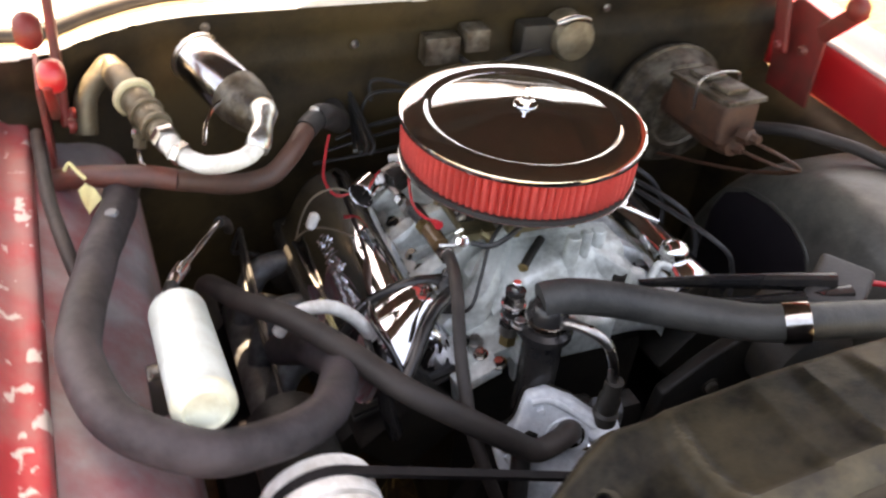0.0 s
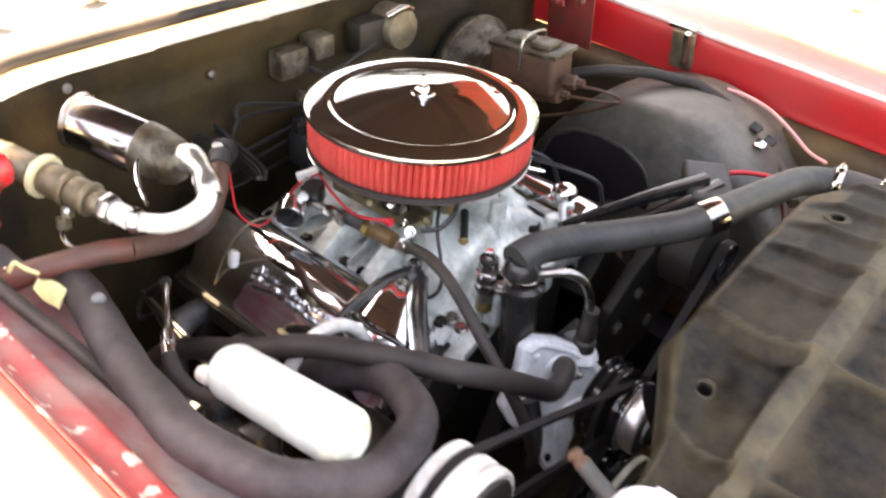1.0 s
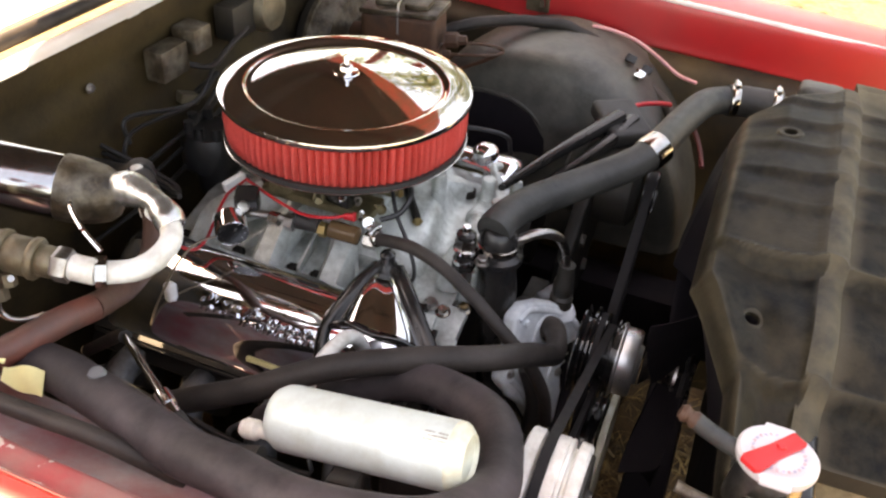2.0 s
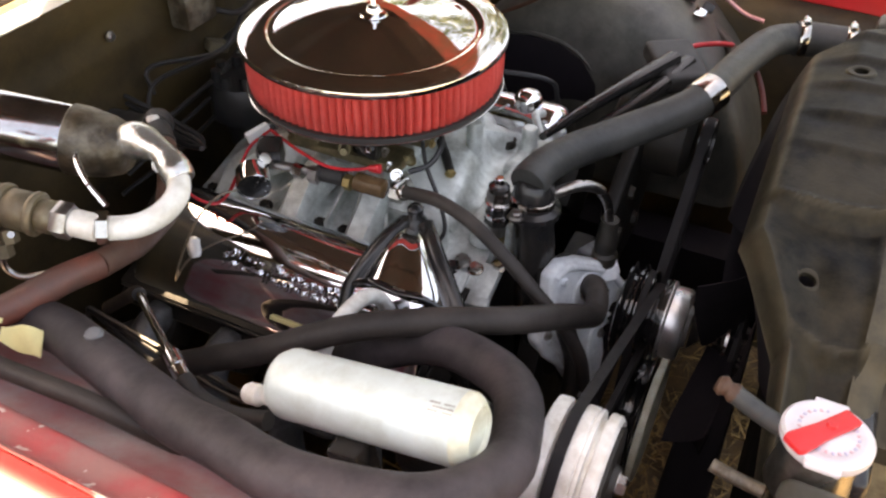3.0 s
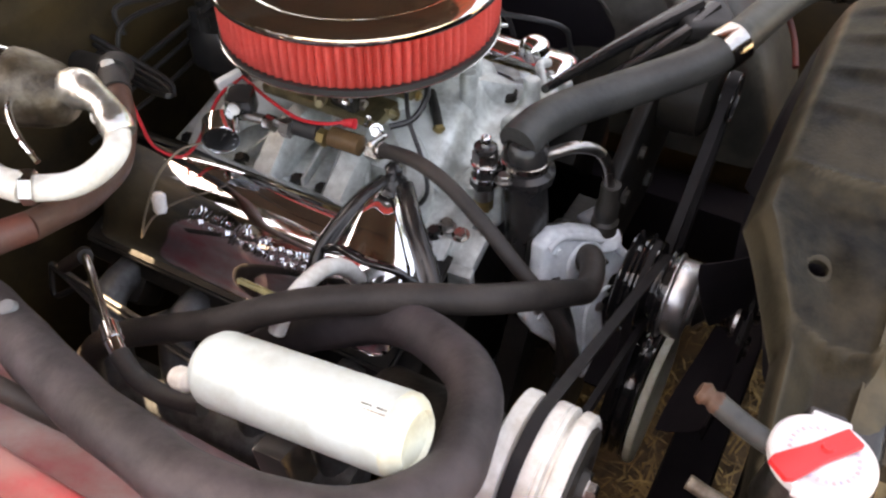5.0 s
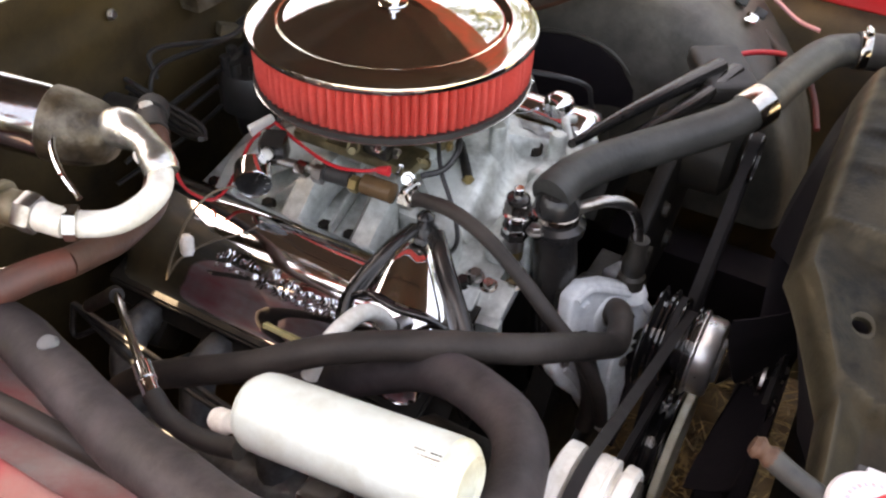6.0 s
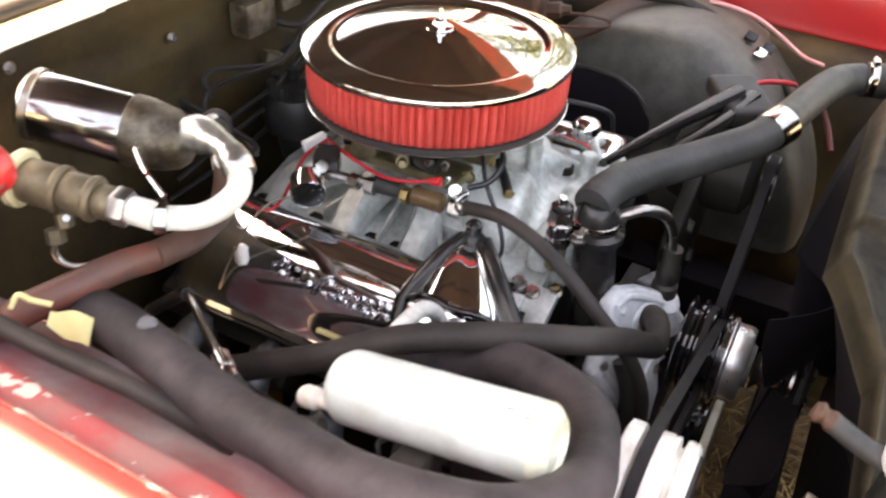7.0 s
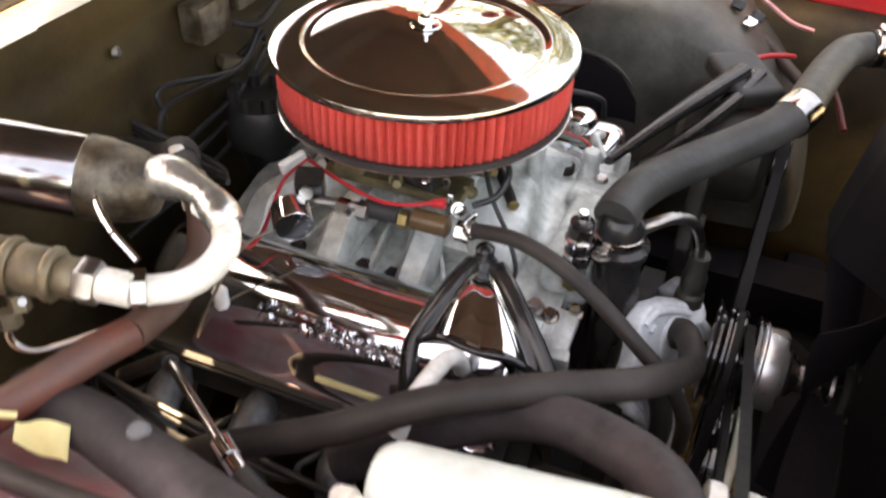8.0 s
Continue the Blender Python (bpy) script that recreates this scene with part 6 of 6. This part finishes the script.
# ---- radiator ----
def build_radiator():
    r = thing("radiator", (0.05, -0.64, 0.40), "black radiator with a brass filler neck", "radiator")
    bm = bmesh.new()
    box(bm, pose(0.065, -0.645, 0.880), 0.90, 0.07, 0.045, 0.012, 3)
    part("top_tank", bm, BLACK_PAINT, r)
    bm = bmesh.new()
    box(bm, pose(0.04, -0.645, 0.54), 0.92, 0.045, 0.68, 0.004)
    part("core", bm, FLAT_BLACK, r)
    for x in (-0.445, 0.525):
        bm = bmesh.new()
        box(bm, pose(x, -0.645, 0.66), 0.05, 0.075, 0.54, 0.014, 3)
        part("side_tank", bm, UNDERCOAT, r)
    bm = bmesh.new()
    lathe(bm, [(0.034, 0.890), (0.030, 0.930), (0.028, 0.950), (0.032, 0.953), (0, 0.953)], Matrix.Translation((-0.392, -0.631, 0)), 32)
    part("filler_neck", bm, STEEL, r)
    bm = bmesh.new()
    tube(bm, [(-0.390, -0.600, 0.942), (-0.388, -0.575, 0.950), (-0.386, -0.556, 0.958)], 0.0085, 12)
    part("overflow_nipple", bm, HOSE_GREY, r, "grey overflow nipple")
    bm = bmesh.new()
    tube(bm, [(-0.3862, -0.558, 0.957), (-0.3855, -0.549, 0.9605), (-0.385, -0.541, 0.963)], lambda u: 0.0078 + 0.0012 * math.sin(u * 11), 10)
    part("nipple_tip", bm, RUSTY, r, "rusty tip")
    bm = bmesh.new()
    tube(bm, [(-0.425, -0.60, 0.90), (-0.423, -0.575, 0.902), (-0.421, -0.556, 0.905)], 0.006, 10)
    part("drain_nipple", bm, DARK_BRONZE, r)
    bm = bmesh.new()
    lathe(bm, [(0.019, 0), (0.019, 0.07), (0, 0.07)], axis_pose((0.458, -0.655, 0.905), (0.456, -0.58, 0.905)), 24)
    part("inlet_neck", bm, STEEL, r)
    M = Matrix.Translation((-0.392, -0.631, 0.953)) @ Matrix.Rotation(radians(3), 4, "Y") @ Matrix.Scale(0.92, 4)
    bm = bmesh.new()
    lathe(bm, [(0.030, -0.006), (0.0385, -0.007), (0.0395, -0.004), (0.0390, 0.002), (0.0365, 0.0045), (0.030, 0.0050), (0.0285, 0.0040), (0.016, 0.0045), (0.012, 0.006), (0, 0.006)], M, 48)
    box(bm, M @ pose(0.037, 0.0, -0.001), 0.012, 0.030, 0.006, 0.003)
    box(bm, M @ pose(-0.037, 0.0, -0.001), 0.012, 0.030, 0.006, 0.003)
    c = part("filler_cap", bm, CAP_TIN, r, "tin cap with faded print and a red lever")
    for k in range(26):
        ang = radians(8 + k * 13.2)
        if abs((math.degrees(ang) % 180) - 142) < 20:
            continue
        bm = bmesh.new()
        box(bm, M @ pose(0.0245 * math.cos(ang), 0.0245 * math.sin(ang), 0.0048, 0, 0, math.degrees(ang)), 0.0030, 0.0022, 0.0008, 0)
        part("print_bar", bm, PRINT_PINK if k % 2 else PRINT_BLUE, c)
    bm = bmesh.new()
    slab(bm, [(-0.046, -0.009), (-0.040, -0.0115), (-0.008, -0.0085), (0.028, -0.0085), (0.028, 0.0085), (-0.008, 0.0085), (-0.040, 0.0115), (-0.046, 0.009)], 0.006, M @ pose(0.0, 0, 0.0065, 0, 0, 322), 0.0015)
    part("lever", bm, RED_LEVER, c, "red plastic pressure lever")
    bm = bmesh.new()
    lathe(bm, [(0, 0), (0.005, 0), (0.004, 0.003), (0, 0.0035)], M @ pose(0.0, 0.0, 0.012), 12)
    part("rivet", bm, RED_LEVER, c)

    s = thing("fan_shroud", (0.05, -0.59, 0.95), "dirty dark stamped metal fan shroud and top panel", "shroud")
    bm = bmesh.new()
    X0, X1 = -0.425, 0.165
    def rear(x):
        if x > -0.177:
            return -0.522 + 0.008 * max(0.0, x + 0.177)
        return -0.522 - 0.060 * min(1.0, (-0.177 - x) / 0.108) - 0.12 * max(0.0, -0.285 - x)
    def top(x, v):
        y0, y1 = rear(x), -0.658
        x = X0 + (x - X0) * (1 + 0.20 * v)
        y = y0 + (y1 - y0) * v
        z = 1.000 - 0.25 * (x - 0.09) ** 2 - 0.16 * max(0.0, 0.09 - x) ** 2
        z -= 0.035 * max(0.0, (0.14 - v) / 0.14) ** 2
        z += 0.004 * math.exp(-((v - 0.93) / 0.05) ** 2)
        for xr, h in ((-0.125, 0.020), (-0.275, 0.020), (-0.035, 0.004), (0.025, 0.007), (0.085, 0.006), (0.145, 0.006), (0.21, 0.006)):
            dx = x - xr - 0.05 * (v - 0.5) ** 2
            z += h * math.tanh(dx / 0.004) * 0.5 * min(1.0, 2.2 * v) + h * 0.4 * math.exp(-(dx / 0.006) ** 2) * min(1.0, 3 * v)
        z += 0.002 * noise.noise(Vector((x * 14, y * 14, 0))) + 0.013 * math.exp(-((x + 0.205) / 0.055) ** 2)
        z -= 0.010 * math.exp(-((x + 0.208) ** 2 + (y + 0.59) ** 2) / 0.0007)
        return Vector((x, y, z))
    us, vs = steps(X0, X1, 170), steps(0, 1, 26)
    layers = sheet(bm, top, us, vs, 0.004, (0, 0.1, -1))
    holes = []
    for x, y in ((-0.208, -0.590), (0.118, -0.588)):
        i, j = min(((p, q) for p in range(2, len(us) - 2) for q in range(2, len(vs) - 2)), key=lambda pq: (top(us[pq[0]], vs[pq[1]]).xy - Vector((x, y))).length)
        nrm = (layers[0][i + 3][j].co - layers[0][i - 3][j].co).cross(layers[0][i][j + 3].co - layers[0][i][j - 3].co).normalized()
        holes.append((layers[0][i][j].co.copy(), nrm if nrm.z > 0 else -nrm))
    gone = [q for q in bm.verts if any((q.co.xy - p.xy).length < 0.0074 for p, _ in holes)]
    bmesh.ops.delete(bm, geom=gone, context="VERTS")
    part("top_panel", bm, SHROUD_MAT, s)
    bm = bmesh.new()
    sheet(bm, lambda x, v: top(x, 0.0) + Vector((0, (-0.060 + 0.088 * max(0.0, min(1.0, (x - 0.0) / 0.08))) * v ** 0.7, -0.17 * v)), us, steps(0, 1, 6), 0.003, (0, -1, 0))
    part("rear_skirt", bm, FLAT_BLACK, s, "black fan shroud wall")
    bm = bmesh.new()
    sheet(bm, lambda x, v: top(x, 1.0) + Vector((0, 0.006 - 0.026 * v, 0.0035 - 0.012 * v ** 4)), us, steps(0, 1, 4), 0.002, (0, 1, 0))
    part("front_lip", bm, LIP_MAT, s, "dusty yellowed front edge")
    for p, nrm in holes:
        bm = bmesh.new()
        lathe(bm, [(0.0084, -0.006), (0.0086, 0.0006), (0.0105, 0.0016), (0.0150, 0.0012), (0.0175, -0.0020)], axis_pose(p, p + nrm), 28, False)
        part("hole_rim", bm, SHROUD_MAT, s)
        # black cup added under the hole to stand in for its shade
        bm = bmesh.new()
        lathe(bm, [(0.0084, -0.005), (0.0084, -0.030), (0, -0.030)], axis_pose(p, p + nrm), 20, False)
        part("hole_well", bm, FLAT_BLACK, s)
    g = thing("radiator_support", (0.05, -0.80, 0.88), "dirty brown sheet metal radiator support", "panel", kind="structure")
    bm = bmesh.new()
    def support(x, v):
        p = top(x, 1.0)
        return Vector((p.x + 0.03 * v, -0.6745 - 0.26 * v, p.z - 0.009 - 0.022 * v + 0.002 * noise.noise(Vector((p.x * 11, v * 3, 1)))))
    sheet(bm, support, steps(-0.34, 0.24, 150), steps(0, 1, 14), 0.02, (0, 0, -1))
    part("panel_top", bm, SHROUD_MAT, g)


# ---- driver side and firewall fittings ----
def build_brake():
    b = thing("brake_booster", (0.46, 0.25, 0.80), "dark grey-brown round brake booster", "brake booster")
    ba, bb = (0.490, 0.316, 0.815), (0.480, 0.0, 0.825)
    bm = bmesh.new()
    lathe(bm, [(0, 0), (0.095, 0.0), (0.118, 0.012), (0.121, 0.030)], axis_pose(ba, bb), 48)
    part("rear_shell", bm, BLACK_CAST, b)
    bm = bmesh.new()
    lathe(bm, [(0.119, 0.030), (0.126, 0.031), (0.126, 0.040), (0.119, 0.041)], axis_pose(ba, bb), 48)
    part("clamp_band", bm, DARK_BRONZE, b)
    bm = bmesh.new()
    lathe(bm, [(0.120, 0.041), (0.118, 0.048), (0.104, 0.076), (0.064, 0.089), (0.058, 0.086), (0.035, 0.095), (0, 0.095)], axis_pose(ba, bb), 48)
    part("front_shell", bm, DARK_BRONZE, b)
    m = thing("master_cylinder", (0.44, 0.10, 0.84), "rusty brown iron brake master cylinder with a steel lid", "master cylinder")
    bm = bmesh.new()
    box(bm, pose(0.440, 0.105, 0.905, -4, 0, 4), 0.080, 0.145, 0.075, 0.010, 3)
    part("reservoir", bm, RUSTY, m)
    bm = bmesh.new()
    lathe(bm, [(0.030, 0), (0.030, 0.13), (0.024, 0.17), (0.018, 0.19), (0, 0.19)], axis_pose((0.452, 0.215, 0.862), (0.440, 0.0, 0.872)), 24)
    part("bore", bm, RUSTY, m)
    bm = bmesh.new()
    box(bm, pose(0.440, 0.105, 0.9475, -4, 0, 4), 0.088, 0.152, 0.010, 0.003)
    box(bm, pose(0.440, 0.135, 0.956, -4, 0, 4), 0.05, 0.045, 0.010, 0.004)
    box(bm, pose(0.440, 0.075, 0.960, -4, 0, 4), 0.05, 0.045, 0.010, 0.004)
    part("lid", bm, DARK_BRONZE, m, "brown corroded lid")
    bm = bmesh.new()
    tube(bm, [(0.396, 0.10, 0.91), (0.394, 0.10, 0.96), (0.42, 0.104, 0.972), (0.46, 0.106, 0.972), (0.486, 0.108, 0.96), (0.485, 0.108, 0.91)], 0.0025, 8)
    part("bail_wire", bm, STEEL, m)
    for y, z in ((0.0, 0.90), (0.03, 0.865)):
        bm = bmesh.new()
        lathe(bm, [(0, 0), (0.015, 0), (0.015, 0.022), (0.010, 0.026), (0.008, 0.04), (0, 0.04)], axis_pose((0.44, y + 0.02, z), (0.46, y - 0.1, z + 0.02)), 6)
        part("port_fitting", bm, RUSTY, m)
    for k in range(2):
        bm = bmesh.new()
        tube(bm, [(0.443, -0.01 + 0.03 * k, 0.90 - 0.03 * k), (0.46, -0.06, 0.90 - 0.02 * k), (0.50, -0.07, 0.87), (0.50, 0.05, 0.80), (0.45, 0.28, 0.72)], 0.0032, 8)
        part("brake_line", bm, RUSTY, m)
    w = thing("wiper_motor", (0.237, 0.28, 0.94), "dusty tan wiper motor on the firewall", "wiper motor")
    bm = bmesh.new()
    lathe(bm, [(0, 0), (0.042, 0), (0.042, 0.045), (0.036, 0.056), (0.018, 0.060), (0, 0.060)], axis_pose((0.240, 0.318, 0.975), (0.232, 0.0, 0.99)), 30)
    part("can", bm, VALVE_BRONZE, w)
    bm = bmesh.new()
    box(bm, pose(0.175, 0.298, 0.975), 0.07, 0.04, 0.06, 0.008)
    part("gearbox", bm, BLACK_CAST, w)
    bm = bmesh.new()
    tube(bm, [(0.20, 0.27, 1.01), (0.23, 0.26, 1.022), (0.262, 0.268, 1.012)], 0.006, 10)
    part("clip", bm, CHROME_OLD, w)
    # relay and connectors on the firewall
    q = thing("firewall_relay", (0.0, 0.30, 0.94), "brown dusty relay box on the firewall", "relay")
    bm = bmesh.new()
    box(bm, pose(-0.005, 0.302, 0.968), 0.065, 0.035, 0.05, 0.006)
    box(bm, pose(0.055, 0.298, 0.985), 0.045, 0.045, 0.04, 0.006)
    part("box", bm, DARK_BRONZE, q)
    bm = bmesh.new()
    tube(bm, [(0.03, 0.30, 0.95), (0.06, 0.27, 0.94), (0.12, 0.275, 0.95), (0.18, 0.28, 0.96)], 0.005, 8)
    part("wire", bm, RUBBER_DUSTY, q)
    q = thing("firewall_connector", (0.03, 0.31, 0.89), "pale plastic wiring connector on a short lead", "connector")
    bm = bmesh.new()
    box(bm, pose(0.03, 0.300, 0.891, 0, 20, -25), 0.034, 0.022, 0.018, 0.004)
    part("plug", bm, VALVE_BRONZE, q)
    bm = bmesh.new()
    tube(bm, [(0.045, 0.296, 0.895), (0.075, 0.29, 0.905), (0.11, 0.30, 0.90), (0.13, 0.312, 0.88)], 0.004, 8)
    part("lead", bm, PLASTIC, q)
    rnd = random.Random(5)
    for k in range(6):
        w = thing("firewall_wire", (-0.1, 0.29, 0.8), "black wire drooping across the firewall", "wire", "firewall wires")
        bm = bmesh.new()
        z = 0.80 + 0.022 * k
        tube(bm, [(-0.23 + 0.02 * k, 0.285, z - 0.02), (-0.12, 0.26 + 0.006 * k, z + rnd.uniform(-0.02, 0.02)), (0.0, 0.265, z + rnd.uniform(-0.01, 0.03)), (0.10, 0.29, z + 0.02)], 0.0035, 8)
        part("insulation", bm, PLASTIC, w)
    # distributor behind the air cleaner
    t = thing("distributor", (0.0, 0.225, 0.80), "black distributor cap behind the carburetor", "distributor")
    bm = bmesh.new()
    lathe(bm, [(0.03, 0.76), (0.035, 0.80), (0.052, 0.81), (0.052, 0.85), (0.044, 0.865), (0.02, 0.87), (0, 0.87)], Matrix.Translation((0.0, 0.235, 0)), 28)
    part("cap", bm, PLASTIC, t)
    for k in range(8):
        a_ = 2 * math.pi * k / 8
        bm = bmesh.new()
        lathe(bm, [(0.008, 0), (0.008, 0.03), (0, 0.03)], Matrix.Translation((0.036 * math.cos(a_), 0.235 + 0.036 * math.sin(a_), 0.855)), 10)
        part("tower", bm, PLASTIC, t)


def build_driver_side():
    h = thing("hinge_bracket", (0.75, -0.07, 0.88), "rust-stained steel clip on the fender flange", "bracket")
    bm = bmesh.new()
    box(bm, pose(0.742, -0.068, 0.915, 0, -12, 0), 0.012, 0.050, 0.085, 0.003)
    part("plate", bm, VALVE_BRONZE, h)
    bm = bmesh.new()
    box(bm, pose(0.728, -0.082, 0.925, 0, -14, 0), 0.014, 0.012, 0.075, 0.003)
    box(bm, pose(0.748, -0.060, 0.962, 0, 0, 0), 0.030, 0.06, 0.008, 0.002)
    part("clip", bm, CHROME_OLD, h)
    w = thing("wiring_harness", (0.65, -0.1, 0.86), "black taped wiring harness over the wheelhouse", "wiring")
    bm = bmesh.new()
    tube(bm, [(0.47, 0.30, 0.84), (0.52, 0.10, 0.868), (0.573, 0.006, 0.892), (0.620, -0.067, 0.898), (0.650, -0.138, 0.892), (0.665, -0.214, 0.872), (0.662, -0.294, 0.835), (0.63, -0.36, 0.80), (0.56, -0.43, 0.78)], 0.011, 14, 8, wobble=0.006)
    part("loom", bm, RUBBER_DUSTY, w)
    for p_ in ((0.598, -0.326, 0.848), (0.630, -0.300, 0.862), (0.622, -0.335, 0.850)):
        bm = bmesh.new()
        box(bm, pose(*p_, 20, 30, 10), 0.018, 0.022, 0.016, 0.004)
        part("plug", bm, CHROME if p_[0] == 0.598 else PLASTIC, w)
    w = thing("pink_wire", (0.68, -0.32, 0.86), "faded pink-red wire along the inner fender", "wire")
    bm = bmesh.new()
    tube(bm, [(0.700, -0.20, 0.885), (0.705, -0.24, 0.882), (0.705, -0.29, 0.872), (0.700, -0.34, 0.85), (0.690, -0.39, 0.825), (0.680, -0.43, 0.82)], 0.0038, 10)
    part("insulation", bm, WIRE_PINK, w)
    w = thing("red_lead", (0.42, -0.38, 0.87), "bright red battery lead", "wire")
    bm = bmesh.new()
    tube(bm, [(0.385, -0.335, 0.868), (0.415, -0.358, 0.872), (0.445, -0.385, 0.868), (0.480, -0.405, 0.855)], 0.0042, 10)
    part("insulation", bm, WIRE_RED, w)
    w = thing("red_lead", (0.36, -0.5, 0.83), "dark red lead beside the shroud", "wire")
    bm = bmesh.new()
    tube(bm, [(0.370, -0.455, 0.880), (0.350, -0.475, 0.855), (0.315, -0.490, 0.835)], 0.0045, 10)
    part("insulation", bm, RED_DULL, w)
    # alternator with its long arm
    a = thing("alternator", (0.30, -0.36, 0.72), "dark alternator on black steel arms", "alternator")
    bm = bmesh.new()
    lathe(bm, [(0, 0), (0.05, 0), (0.066, 0.010), (0.068, 0.05), (0.068, 0.09), (0.06, 0.12), (0.03, 0.13), (0, 0.13)], axis_pose((0.28, -0.405, 0.785), (0.28, 0.5, 0.785)), 36)
    part("case", bm, BLACK_CAST, a)
    bm = bmesh.new()
    lathe(bm, pulley_profile(0.036, 1, 0.018, 0.010), axis_pose((0.28, -0.412, 0.785), (0.28, -1, 0.785)), 36)
    part("pulley", bm, BLACK_PAINT, a)
    for p_ in ([(0.10, -0.215, 0.835), (0.17, -0.25, 0.850), (0.25, -0.295, 0.868), (0.325, -0.335, 0.880)], [(0.13, -0.255, 0.825), (0.20, -0.30, 0.845), (0.27, -0.335, 0.862), (0.335, -0.355, 0.872)]):
        bm = bmesh.new()
        tube(bm, p_, lambda u: 0.011 + 0.016 * u, 12, 8, flat=0.55)
        part("arm", bm, BLACK_PAINT, a)
    bm = bmesh.new()
    box(bm, pose(0.328, -0.345, 0.874, 0, -8, 35), 0.105, 0.075, 0.030, 0.010, 3)
    part("arm_plate", bm, RUBBER, a)
    # made-up black plate and bolts, added where the gap falls into shade
    g = thing("accessory_bracket", (0.20, -0.32, 0.56), "black plate added to darken the gap beside the alternator", "bracket")
    bm = bmesh.new()
    slab(bm, [(0.075, 0.640), (0.130, 0.575), (0.250, 0.590), (0.350, 0.680), (0.372, 0.790), (0.335, 0.850), (0.240, 0.838), (0.150, 0.790), (0.085, 0.740)], 0.022, pose(0, -0.318, 0, 90, 0, 0), 0.006, 3)
    part("plate", bm, OILY_BLACK, g)
    for x, z, r_ in ((0.115, 0.690, 0.012), (0.165, 0.735, 0.010), (0.230, 0.640, 0.012), (0.345, 0.740, 0.010)):
        bm = bmesh.new()
        hexbolt(bm, (x, -0.3405, z), (0, -1, 0), r_, 0.008)
        part("bolt", bm, BLACK_CAST, g)
    b = thing("spark_plug_looms", (0.2, -0.1, 0.8), "black plug leads crossing the valve cover", "wiring")
    for k in range(4):
        bm = bmesh.new()
        y = -0.17 + 0.10 * k
        tube(bm, [(0.34, y, 0.66), (0.335, y + 0.01, 0.76), (0.29, y + 0.04, 0.82), (0.20, 0.10 + 0.03 * k, 0.83), (0.06, 0.22, 0.86)], 0.0042, 8)
        part("lead", bm, PLASTIC, b)
    c = thing("throttle_bracket", (0.12, -0.05, 0.84), "polished throttle cable bracket", "bracket")
    bm = bmesh.new()
    slab(bm, [(0, 0), (0.09, -0.01), (0.10, 0.02), (0.05, 0.035), (0.0, 0.03)], 0.004, pose(0.085, -0.03, 0.872, 12, 8, -20), 0.001)
    tube(bm, [(0.10, -0.05, 0.878), (0.15, -0.08, 0.868), (0.20, -0.11, 0.85)], 0.003, 8)
    part("plate", bm, CHROME, c)


build_ground()
build_tree()
build_body()
build_hinges()
build_block()
build_intake()
build_valve_cover(-1)
build_valve_cover(1)
build_carburettor()
build_fuel_line()
build_air_cleaner()
build_thermostat()
build_water_pump()
build_pulleys()
build_fan()
build_bracket()
build_hoses()
build_air_conditioning()
build_radiator()
build_brake()
build_driver_side()
